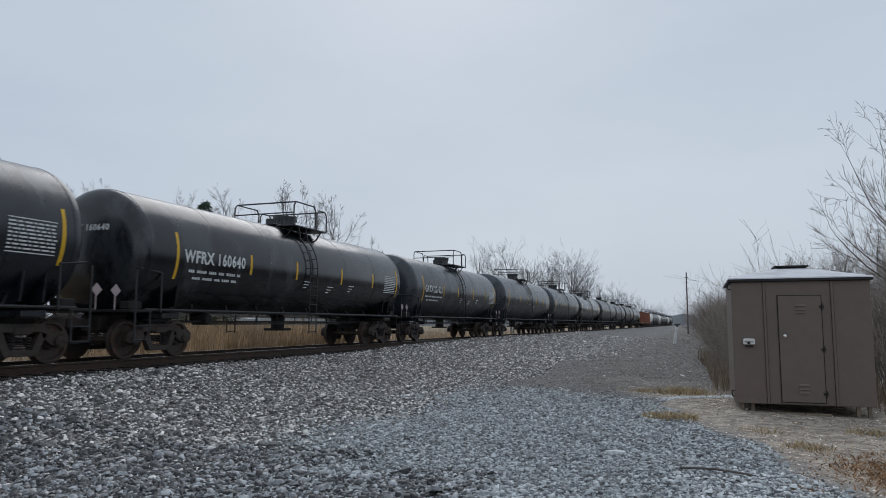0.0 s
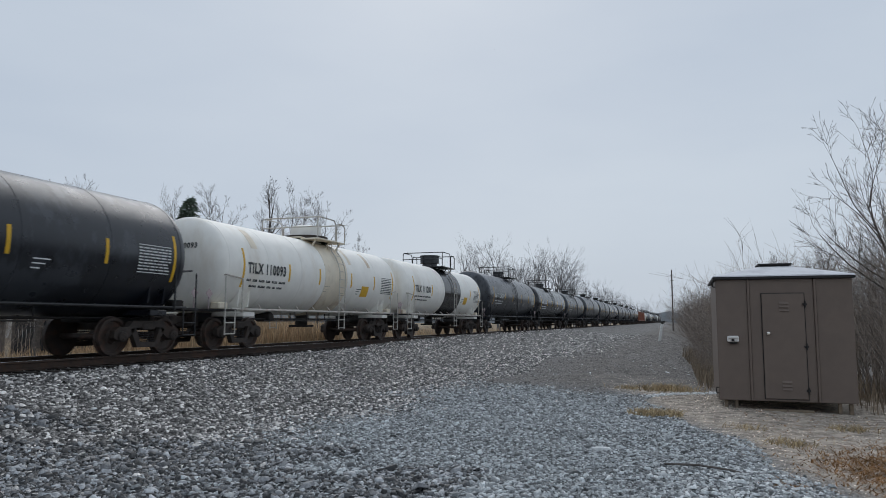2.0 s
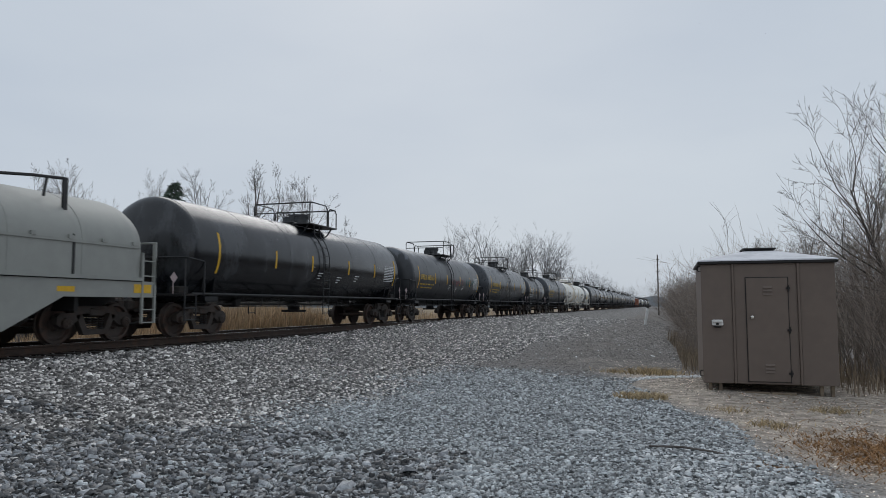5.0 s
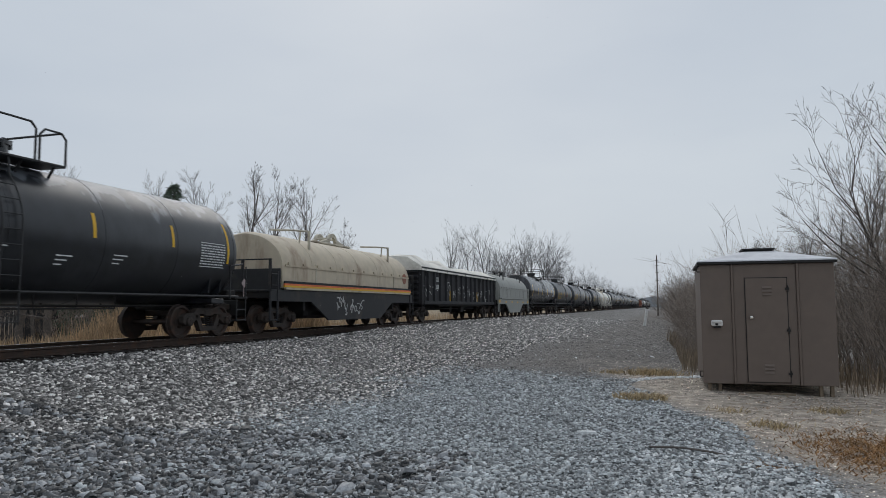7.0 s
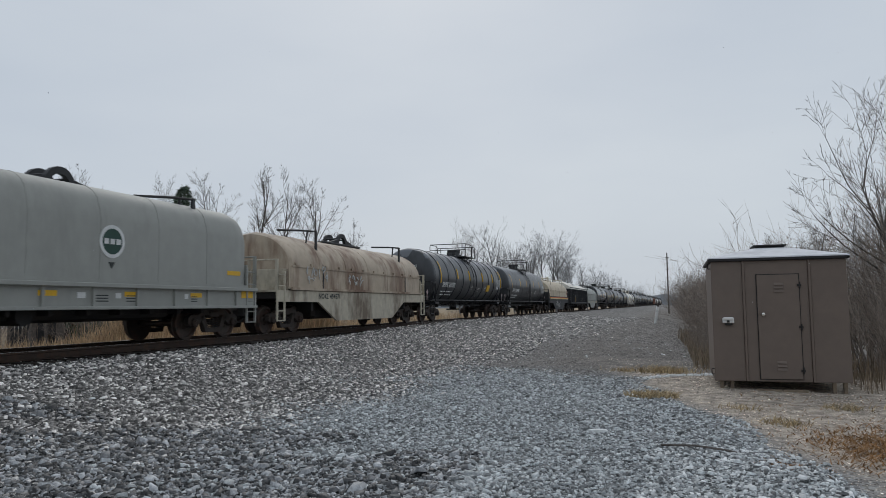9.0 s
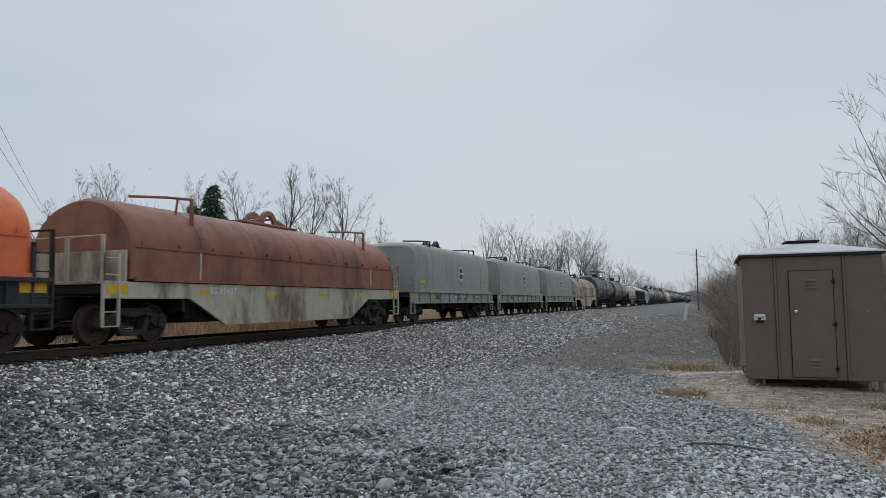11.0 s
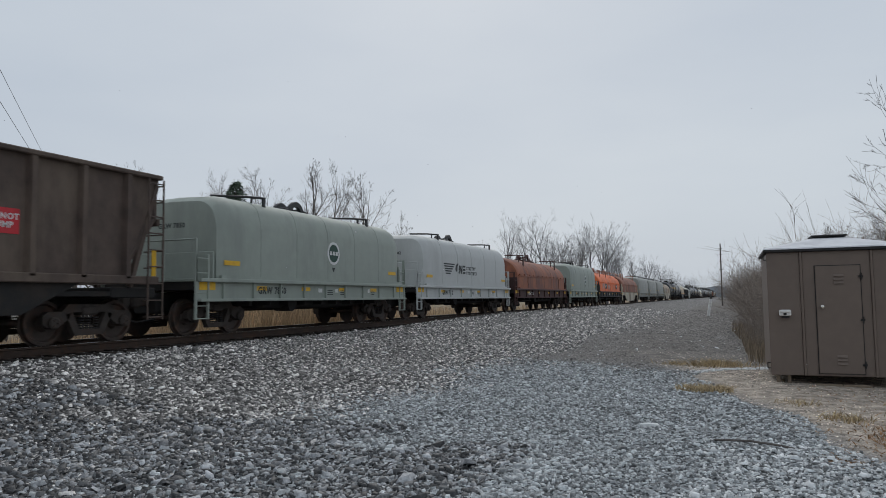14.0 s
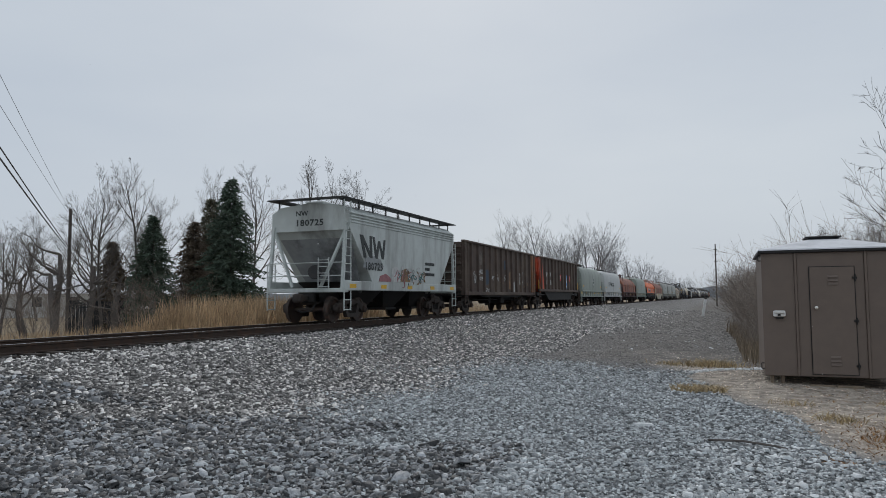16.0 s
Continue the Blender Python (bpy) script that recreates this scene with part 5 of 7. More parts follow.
DARK = "black tank car on a long freight train"
far_y = 193.9
FAR_KINDS = ("white", "black", "grey", "white", "grey", "black", "black", "grey", "white", "black", "grey", "black")
far_models = {}
for k, kind in enumerate(FAR_KINDS):
    skin = {"white": "white_tank", "black": "black_tank", "grey": "grey_tank"}[kind]
    if kind not in far_models:
        far_models[kind] = add_car(far_y + 16.2, far_y, tank_car, "%s tank car far ahead in the train" % kind, skin=skin, strips=3, radius=1.5, zc=2.5)
    else:
        CARS.append((copy_thing(far_models[kind], pose(0, 0, 0)), far_y + 8.1))
    far_y += 16.2
red = add_car(193.9, 177.1, gondola, "red high-sided gondola car with dark ribs", skin="coil_rust", end_mat="coil_rust")
CARS.append((copy_thing(red, pose(0, 0, 0)), 168.7))
add_car(160.3, 142.7, tank_car, DARK, skin="black_tank")
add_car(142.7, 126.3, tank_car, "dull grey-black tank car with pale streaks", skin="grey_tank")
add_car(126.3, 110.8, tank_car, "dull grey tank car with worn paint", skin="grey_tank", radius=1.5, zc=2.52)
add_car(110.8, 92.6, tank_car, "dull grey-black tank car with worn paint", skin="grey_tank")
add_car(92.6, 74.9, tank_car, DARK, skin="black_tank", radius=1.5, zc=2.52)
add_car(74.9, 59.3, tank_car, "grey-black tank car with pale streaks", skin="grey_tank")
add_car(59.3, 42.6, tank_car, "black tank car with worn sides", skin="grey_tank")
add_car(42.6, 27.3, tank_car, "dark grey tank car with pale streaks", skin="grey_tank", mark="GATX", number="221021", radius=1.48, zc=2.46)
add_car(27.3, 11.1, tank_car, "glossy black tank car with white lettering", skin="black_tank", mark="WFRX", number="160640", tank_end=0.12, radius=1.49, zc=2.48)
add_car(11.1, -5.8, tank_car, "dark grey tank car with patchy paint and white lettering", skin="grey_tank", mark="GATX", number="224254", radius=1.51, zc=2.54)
add_car(-5.8, -19.6, tank_car, "white tank car with a black middle band", radius=1.36, zc=2.36, skin="white_tank", rails="handrail_white", band="black_tank", dome="drum", mark="TILX", number="111201", mark_mat="dark_lettering", data_mat="dark_lettering", tank_end=0.05, notice=True, ladder_at=0.8)
add_car(-19.6, -33.1, tank_car, "white tank car with rusty streaks and a white bonnet", radius=1.36, zc=2.36, skin="white_tank", rails="handrail_white", dome="bonnet", extra=rust_band, mark="TILX", number="110093", mark_mat="dark_lettering", data_mat="dark_lettering", tank_end=0.05, notice=True, ladder_at=0.8)
add_car(-33.1, -49.0, tank_car, "dark grey tank car with faded patches", skin="grey_tank", mark="UTLX", number="645182", radius=1.48, zc=2.34, tank_end=0.45, text_size=0.34, mark_mat="yellow_lettering")
add_car(-49.0, -58.9, tank_car, "short dark tank car with white lettering", skin="grey_tank", mark="GATX", number="22935", radius=1.37, zc=2.17, strips=4)
add_car(-58.9, -74.8, tank_car, "dark grey tank car with yellow lettering", skin="grey_tank", mark="UTLX", number="645166", radius=1.47, zc=2.32, tank_end=0.45, text_size=0.34, mark_mat="yellow_lettering")


def tank_graffiti(car, half, radius, zc):
    for y0, y1, mt in ((0.2, 2.4, "graffiti_pink"), (3.0, 5.2, "graffiti_teal")):
        sc = scribble(0, y0, y1, zc - 0.15, 0.22, 7)
        sc.v = [(math.sqrt(radius ** 2 - (z - zc) ** 2) + 0.004 + x, y, z) for x, y, z in sc.v]
        part("graffiti", sc, mt, car)


add_car(-74.8, -89.7, tank_car, "black tank car with yellow lettering and sprayed paint", skin="charcoal_tank", mark="UTLX", number="645165", radius=1.43, zc=2.28, tank_end=0.45, text_size=0.34, mark_mat="yellow_lettering", extra=tank_graffiti)
add_car(-89.7, -106.2, tank_car, "black tank car with rusty bogies", skin="black_tank", radius=1.45, zc=2.3)
add_car(-106.2, -119.2, coil_car, "grey coil car with a rounded cover", style="round", skin="coil_grey", frame_mat="coil_grey", belly=True)
add_car(-119.2, -136.2, gondola, "black ribbed gondola car under a loose white tarpaulin", top=2.72, skin="gondola_black", end_mat="gondola_black", ribs=16, tarp=True, marks=(("KCR", 2, 2.25, 0.34), ("3208", 2, 1.85, 0.34)),
        graffiti=((-7.0, -5.4, 1.7, 0.5, 3, "graffiti_white"), (-3.5, 1.5, 1.7, 0.4, 9, "graffiti_white"), (2.0, 7.5, 1.5, 0.35, 9, "graffiti_white")))
add_car(-136.2, -150.2, coil_car, "beige coil car with yellow and dark stripes", style="round", skin="coil_beige", frame_mat="frame_black", belly=True, stripes=True, graffiti="belly", fittings="frame_beige", plates=False)
add_car(-150.2, -167.2, tank_car, "clean black tank car with white lettering", skin="charcoal_tank", mark="SHPX", number="209403", radius=1.46, zc=2.33, tank_end=0.45, text_drop=0.4, strip_up=0.3, text_size=0.36)
add_car(-167.2, -184.0, tank_car, "black tank car with grey streaks and white lettering", skin="charcoal_tank", mark="SHPX", number="209391", radius=1.47, zc=2.34, hoops=10, notice=True, tank_end=0.45, text_drop=0.4, strip_up=0.3, text_size=0.36)
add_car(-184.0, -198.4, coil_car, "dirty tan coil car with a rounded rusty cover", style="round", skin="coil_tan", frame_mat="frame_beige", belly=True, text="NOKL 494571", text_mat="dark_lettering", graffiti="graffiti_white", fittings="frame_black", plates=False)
grey = add_car(-198.4, -211.6, coil_car, "grey coil car with a tall cover and a round seal", skin="coil_grey", frame_mat="coil_grey", seal="yes", text="7805")
CARS.append((copy_thing(grey, pose(0, 0, 0)), -218.3))
CARS.append((copy_thing(grey, pose(0, 0, 0)), -231.5))
add_car(-238.2, -254.2, coil_car, "brown coil car with a rounded cover on a grey frame", style="round", skin="coil_brown", frame_mat="frame_beige", belly=True, text="BS 19437", text_mat="lettering", fittings="coil_brown", plates=True)
add_car(-254.2, -269.6, coil_car, "orange coil car with two rounded covers", style="round", skin="coil_orange", frame_mat="frame_black", covers=2, panels=True, text="GRW 6998", text_mat="lettering", graffiti="graffiti_white", fittings="coil_brown")
add_car(-269.6, -282.8, coil_car, "grey-green coil car with a tall cover and a round seal", skin="coil_green", frame_mat="coil_green", seal="yes", text="GRW 7940")
add_car(-282.8, -297.8, coil_car, "rusty brown coil car with a rounded cover", style="round", skin="coil_rust", frame_mat="frame_maroon", text="GRW 7699", text_mat="lettering", fittings="frame_maroon")
add_car(-297.8, -311.6, coil_car, "pale grey coil car with a black emblem", skin="coil_silver", frame_mat="coil_silver", bars="logo", text="GRW 7742")
add_car(-311.6, -324.2, coil_car, "grey-green coil car with a round seal", skin="coil_green", frame_mat="coil_green", seal="yes", text="GRW 7850")
add_car(-324.2, -339.1, gondola, "dark brown gondola car with red sloped ends", sloped=True, end_mat="gondola_red", ribs=12, marks=(("HP", 1, 2.4, 0.42), ("TX", 2, 2.4, 0.42), ("21", 1, 1.85, 0.42), ("092", 2, 1.85, 0.42)), signs=True)
add_car(-339.1, -353.6, gondola, "brown ribbed gondola car with sprayed paint", ribs=14, end_mat="gondola_brown", end_panel="gondola_orange", marks=(("SWIX", 2, 2.13, 0.30), ("100179", 2, 1.77, 0.27)),
        patches=((-2.95, 0.26, 1.5, 2.3, "graffiti_blue"), (0.47, 0.3, 2.4, 2.95, "graffiti_blue"), (1.37, 0.3, 1.3, 2.3, "graffiti_ochre"), (2.17, 0.12, 1.15, 1.75, "graffiti_white"), (-4.03, 0.28, 2.5, 3.2, "chalk")),
        graffiti=((-5.6, -4.7, 1.87, 0.28, 4, "graffiti_white"), (-2.4, -1.8, 1.85, 0.2, 3, "graffiti_white"), (-1.6, -0.95, 1.95, 0.22, 4, "graffiti_white"), (-0.7, -0.1, 1.7, 0.18, 3, "graffiti_ochre"), (0.2, 0.75, 1.95, 0.2, 3, "graffiti_white"), (3.2, 4.0, 1.9, 0.42, 3, "graffiti_white"), (3.25, 3.95, 1.8, 0.42, 3, "graffiti_white"), (4.3, 5.2, 1.5, 0.25, 4, "graffiti_ochre"), (-3.3, -2.4, 1.2, 0.15, 4, "graffiti_white")))
add_car(-353.6, -365.0, covered_hopper, "grey covered hopper car at the end of the train")
for car, y in CARS:
    car.matrix_basis = pose(TRACK_X, y + SLACK, RAIL_Z)
# ---- shed ----
def build_shed():
    x0, x1, y0, y1 = 0.63, 2.93, 14.38, 16.8
    gz = ground_z(1.8, 15)
    zb, zt = 0.14, 2.38
    sh = thing("equipment_shed", pose(0, 0, 0), "brown metal equipment shed with snow on its roof", "shed")
    body = Shape().box(x0, x1, y0 + 0.05, y1, zb, zt, 0.015)
    part("wall", body, "shed_wall", sh)
    for a, b in ((x0, x0 + 0.545), (x0 + 0.585, x1 - 0.635), (x1 - 0.595, x1)):
        part("front_panel", Shape().box(a, b, y0 + 0.02, y0 + 0.052, zb, zt, 0.008), "shed_wall", sh)
    se = Shape()
    for a in (x0 + 0.545, x1 - 0.635):
        se.box(a, a + 0.04, y0 - 0.012, y0 + 0.05, zb, zt, 0.008)
    part("panel_seam", se, "shed_wall", sh)
    dx0, dx1 = x0 + 0.79, x0 + 1.50
    dz0, dz1 = zb + 0.05, zb + 1.97
    door = part("door", Shape().box(dx0, dx1, y0 - 0.012, y0 + 0.022, dz0, dz1, 0.006), "shed_wall", sh)
    fr = Shape()
    for a, b, c, d in ((dx0 - 0.014, dx0 - 0.002, dz0 - 0.01, dz1 + 0.012), (dx1 + 0.002, dx1 + 0.014, dz0 - 0.01, dz1 + 0.012)):
        fr.box(a, b, y0 + 0.004, y0 + 0.024, c, d)
    fr.box(dx0 - 0.014, dx1 + 0.014, y0 + 0.004, y0 + 0.024, dz1 + 0.001, dz1 + 0.013).box(dx0 - 0.014, dx1 + 0.014, y0 + 0.004, y0 + 0.024, dz0 - 0.012, dz0 - 0.001)
    part("door_gap", fr, "shed_trim", sh)
    for z in (dz1 - 0.32, dz0 + 0.16):
        for k in range(3):
            part("louvre", Shape().slab([(y0 - 0.012, z + k * 0.065), (y0 - 0.035, z + k * 0.065), (y0 - 0.012, z + k * 0.065 + 0.04)], dx0 + 0.29, dx0 + 0.45), "shed_wall", door)
    part("knob", Shape().lathe([(y0 - 0.10, 0.008), (y0 - 0.095, 0.03), (y0 - 0.06, 0.036), (y0 - 0.05, 0.018), (y0 - 0.01, 0.016)], 14, (dx0 + 0.085, dz0 + 1.19)), "chrome", door, "shiny round knob", 40)
    for z in (dz1 - 0.2, dz0 + 0.95, dz0 + 0.16):
        part("hinge", Shape().box(dx1 - 0.03, dx1 + 0.04, y0 - 0.035, y0 - 0.012, z - 0.02, z + 0.02, 0.004).rod((dx1 + 0.012, y0 - 0.03, z - 0.06), (dx1 + 0.012, y0 - 0.03, z + 0.06), 0.013), "shed_trim", door)
    lamp = part("outlet_box", Shape().box(x0 + 0.17, x0 + 0.37, y0 - 0.08, y0 + 0.03, zb + 1.08, zb + 1.18, 0.012), "white_plastic", sh, "white weatherproof box")
    part("hood", Shape().box(x0 + 0.18, x0 + 0.36, y0 - 0.12, y0 - 0.08, zb + 1.14, zb + 1.19, 0.01), "white_plastic", lamp)
    part("socket", Shape().box(x0 + 0.24, x0 + 0.29, y0 - 0.095, y0 - 0.08, zb + 1.09, zb + 1.13, 0.004), "shed_trim", lamp)
    part("socket_base", Shape().box(x0 + 0.21, x0 + 0.34, y0 - 0.06, y0 + 0.03, zb + 1.04, zb + 1.08, 0.008), "shed_trim", lamp)
    rf = Shape()
    o = 0.05
    cx, cy = (x0 + x1) / 2, (y0 + y1) / 2
    rf.box(x0 - o, x1 + o, y0 - o, y1 + o, zt, zt + 0.05, 0.01)
    part("roof_edge", rf, "shed_trim", sh, "black drip edge")
    sn = Shape()
    sn.loft([[(x0 - o, y0 - o, zt + 0.052), (x1 + o, y0 - o, zt + 0.052), (x1 + o, y1 + o, zt + 0.052), (x0 - o, y1 + o, zt + 0.052)],
             [(x0 - o + 0.01, y0 - o + 0.01, zt + 0.075), (x1 + o - 0.01, y0 - o + 0.01, zt + 0.075), (x1 + o - 0.01, y1 + o - 0.01, zt + 0.075), (x0 - o + 0.01, y1 + o - 0.01, zt + 0.075)],
             [(cx - 0.1, cy - 0.1, zt + 0.34), (cx + 0.1, cy - 0.1, zt + 0.34), (cx + 0.1, cy + 0.1, zt + 0.34), (cx - 0.1, cy + 0.1, zt + 0.34)]])
    part("roof", sn, "snow", sh, "hipped roof under thin snow")
    vt = Shape()
    vt.box(cx - 0.31, cx + 0.31, cy - 0.31, cy + 0.31, zt + 0.33, zt + 0.36, 0.01)
    vt.box(cx - 0.27, cx + 0.27, cy - 0.27, cy + 0.27, zt + 0.26, zt + 0.33, 0.01)
    part("roof_vent", vt, "shed_trim", sh, "black roof vent")
    for x in (x0 + 0.12, x0 + 0.30, x1 - 0.28, x1 - 0.1):
        part("leg", Shape().box(x - 0.03, x + 0.03, y0 + 0.1, y0 + 0.18, gz - 0.05, zb, 0.005), "timber", sh)
        part("leg", Shape().box(x - 0.03, x + 0.03, y1 - 0.2, y1 - 0.12, gz - 0.05, zb, 0.005), "timber", sh)
    hk = Shape()
    for z in (zb + 0.17, zt - 0.08):
        hk.path([(x0, y0 + 0.08, z - 0.05), (x0 - 0.05, y0 + 0.08, z - 0.05), (x0 - 0.05, y0 + 0.08, z + 0.05), (x0, y0 + 0.08, z + 0.05)], 0.009)
    part("lifting_eye", hk, "shed_trim", sh)
    for a in (0.72, 1.16):
        mesh_thing("timber_block", Shape().box(x0 + a, x0 + a + 0.42, y0 - 0.02, y0 + 0.08, gz - 0.03, gz + 0.035, 0.008), "timber", pose(0, 0, 0), "weathered timber board lying under the shed door", "board", "boards under the shed door")


build_shed()


# ---- trees ----
def bare_tree(seed, height, width=0.62, lean=0.0, limbs=10, kids=(7, 6, 4), clear=0.28, upward=0.07):
    """Trunk and crown of a leafless tree: limbs that fan out of a forking trunk, branches, twigs and fine twigs on them."""
    rnd = random.Random(seed)
    trunk, crown = Shape(), Shape()

    def bend(p, d, length, r, seg, wild, tip, sides, target, rise):
        pts = [(p, r)]
        for i in range(seg):
            d = (d + Vector((rnd.gauss(0, wild), rnd.gauss(0, wild), rnd.gauss(rise, wild * 0.7)))).normalized()
            p = p + d * length / seg
            pts.append((p, r + (tip - r) * (i + 1) / seg))
        for (a, ra), (b, rb) in zip(pts, pts[1:]):
            target.rod(a, b, ra, sides, rb, caps=False)
        return pts, d

    def along(pts, f):
        k = f * (len(pts) - 1)
        i = min(len(pts) - 2, int(k))
        return pts[i][0].lerp(pts[i + 1][0], k - i), pts[i][1] + (pts[i + 1][1] - pts[i][1]) * (k - i), (pts[i + 1][0] - pts[i][0]).normalized()

    def turned(d, degrees):
        side = d.orthogonal().normalized()
        side.rotate(Matrix.Rotation(rnd.uniform(0, 6.283), 3, d))
        a = radians(degrees)
        return (d * math.cos(a) + side * math.sin(a)).normalized()

    def spray(pts, length, level):
        if level > len(kids):
            return
        for k in range(kids[level - 1] + rnd.choice((-1, 0, 0, 1))):
            f = rnd.uniform(0.22, 1.0) if k else 1.0
            p, r, d = along(pts, f)
            nd = turned(d, rnd.gauss(36, 9) if k else rnd.gauss(12, 7))
            nl = length * rnd.uniform(0.34, 0.58) * (1.15 - 0.45 * f)
            thin = max(0.005, r * 0.52)
            got, _ = bend(p, nd, nl, thin, (4, 3, 2)[level - 1], 0.10, max(0.0035, thin * 0.35), 3, crown, upward)
            spray(got, nl, level + 1)

    main, d = bend(Vector((0, 0, -0.2)), Vector((lean, 0, 1)).normalized(), height * 0.80, height * 0.012, 7, 0.06, height * 0.0025, 7, trunk, 0.02)
    for k in range(limbs):
        f = clear + (1 - clear) * (k + rnd.random()) / limbs
        p, r, d = along(main, f)
        nd = turned(d, rnd.gauss(46, 9) * (1.1 - 0.55 * f))
        reach = height * width * (0.62 - 0.30 * f) * rnd.uniform(0.75, 1.15)
        got, _ = bend(p, nd, reach, r * 0.7, 5, 0.10, r * 0.2, 5, crown, 0.11)
        spray(got, reach, 1)
    spray(main[3:], height * 0.42, 1)
    k = height / max(v[2] for v in crown.v)
    for sh in (trunk, crown):
        sh.v = [(a * k, b * k, c * k) for a, b, c in sh.v]
    return trunk, crown


TREES, FAR_TREES = [], []
for sd, wide, bare in ((1, 0.70, 0.30), (2, 0.60, 0.24), (3, 0.82, 0.36), (4, 0.52, 0.2)):
    tr, cr = bare_tree(sd, 11.2, wide, clear=bare, limbs=11)
    TREES.append((tr.mesh("trunk", M["bark"], 60), cr.mesh("crown", M["bark"])))
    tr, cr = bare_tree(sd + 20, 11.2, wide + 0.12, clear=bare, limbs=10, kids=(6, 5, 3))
    FAR_TREES.append((tr.mesh("trunk", M["hazed_bark"], 60), cr.mesh("crown", M["hazed_bark"])))


def plant(x, y, height, kind, turn, label="bare grey deciduous tree without leaves", far=False, group="bare trees along the railway", slim=1.0):
    trunk, crown = (FAR_TREES if far else TREES)[kind]
    k = height / 11.2
    t = new("bare_tree")
    t.matrix_basis = pose(x, y, ground_z(x, y), 0, 0, turn) @ Matrix.Diagonal((k * slim, k * slim, k, 1))
    tagged(t, label, "tree", group)
    part("trunk", trunk, "bark", t)
    part("crown", crown, "bark", t)
    return t


def leaning_tree(x, y, height, lean, seed, width=0.8):
    trunk, crown = bare_tree(seed, height, width, lean, limbs=11, clear=0.3, kids=(5, 4, 3), upward=0.04)
    t = thing("bare_tree", pose(x, y, ground_z(x, y)), "tall leaning bare tree in the roadside brush", "tree", "bare trees in the brush")
    part("trunk", trunk.mesh("trunk", M["bark"], 60), "bark", t)
    part("crown", crown.mesh("crown", M["bark"]), "bark", t)


rt = random.Random(11)
# trees behind the track, nearest first
for x, y, h, kd, slim in ((-36.1, 45.0, 11.9, 2, 0.85), (-34.5, 46.4, 12.4, 0, 0.8), (-32.6, 50.0, 12.9, 3, 0.85), (-30.2, 51.0, 13.2, 1, 0.72), (-26.6, 49.0, 11.9, 0, 0.8), (-31.3, 66.0, 10.6, 1, 0.8),
                          (-30.3, 27.0, 7.9, 0, 0.95), (-30.7, 28.2, 8.8, 1, 0.8), (-30.4, 30.4, 9.4, 3, 0.75), (-34.3, 36.0, 8.4, 2, 0.9), (-32.2, 36.4, 7.4, 1, 0.9), (-37.5, 38.0, 7.6, 0, 0.9),
                          (-62.9, 48.0, 10.2, 2, 1.0), (-67.9, 50.0, 9.6, 0, 1.1), (-58.0, 46.0, 8.6, 1, 1.0), (-52.0, 44.0, 7.6, 3, 1.0), (-43.1, 41.8, 8.6, 2, 0.9), (-33.6, 24.6, 5.6, 2, 1.1)):
    plant(x, y, h * 1.04, kd, rt.uniform(0, 360), slim=slim * 1.18)
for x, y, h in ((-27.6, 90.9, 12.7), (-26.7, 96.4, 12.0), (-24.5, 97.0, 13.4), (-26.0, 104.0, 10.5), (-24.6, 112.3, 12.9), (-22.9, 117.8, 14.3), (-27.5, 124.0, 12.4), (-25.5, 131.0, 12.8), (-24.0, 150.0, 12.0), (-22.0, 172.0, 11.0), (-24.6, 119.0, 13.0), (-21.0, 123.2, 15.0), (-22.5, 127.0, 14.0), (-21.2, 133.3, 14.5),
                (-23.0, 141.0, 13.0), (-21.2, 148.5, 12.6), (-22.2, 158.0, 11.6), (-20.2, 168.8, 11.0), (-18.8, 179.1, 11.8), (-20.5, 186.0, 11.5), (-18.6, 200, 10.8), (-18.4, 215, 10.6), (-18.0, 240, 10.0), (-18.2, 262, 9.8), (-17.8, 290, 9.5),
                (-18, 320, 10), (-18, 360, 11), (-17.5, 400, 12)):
    plant(x, y, h * 1.09, rt.randrange(4), rt.uniform(0, 360), far=True, label="distant bare tree with haze painted into its bark", group="distant bare trees beyond the track", slim=1.1)


def shrub(seed, stems=10, height=4.0):
    rnd = random.Random(seed)
    s = Shape()

    def grow(p, d, length, r, level):
        q = p
        for i in range(2):
            d = (d + Vector((rnd.gauss(0, 0.16), rnd.gauss(0, 0.16), rnd.gauss(0.02, 0.1)))).normalized()
            nq = q + d * length / 2
            s.rod(q, nq, r, 3, r * 0.7, caps=False)
            q, r = nq, r * 0.7
            if level < 3:
                for k in range(rnd.choice((1, 2, 2))):
                    nd = (d + Vector((rnd.gauss(0, 0.5), rnd.gauss(0, 0.5), rnd.gauss(0.1, 0.3)))).normalized()
                    grow(q, nd, length * rnd.uniform(0.5, 0.75), max(0.004, r * 0.7), level + 1)

    for k in range(stems):
        a = rnd.uniform(0, 6.283)
        lean = rnd.uniform(0.05, 0.55)
        grow(Vector((0.5 * math.cos(a), 0.5 * math.sin(a), -0.1)), Vector((lean * math.cos(a), lean * math.sin(a), 1)).normalized(), height * rnd.uniform(0.4, 0.62), 0.022, 0)
    return s.mesh("shrub", M["brush_bark"])


SHRUBS = [shrub(k) for k in range(5)]


def bush(x, y, height, label="tangled leafless brown brush", group="brush beside the ditch"):
    ob = new("shrub", SHRUBS[rt.randrange(5)])
    k = height / 4.3
    ob.matrix_basis = pose(x, y, ground_z(x, y), 0, 0, rt.uniform(0, 360)) @ Matrix.Diagonal((k * rt.uniform(0.9, 1.2), k * rt.uniform(0.9, 1.2), k, 1))
    tagged(ob, label, "shrub", group)


def brush_edge(y):
    return 0.6 + 3.2 * math.exp(-(y - 17) / 14.0) if y > 17 else 3.8


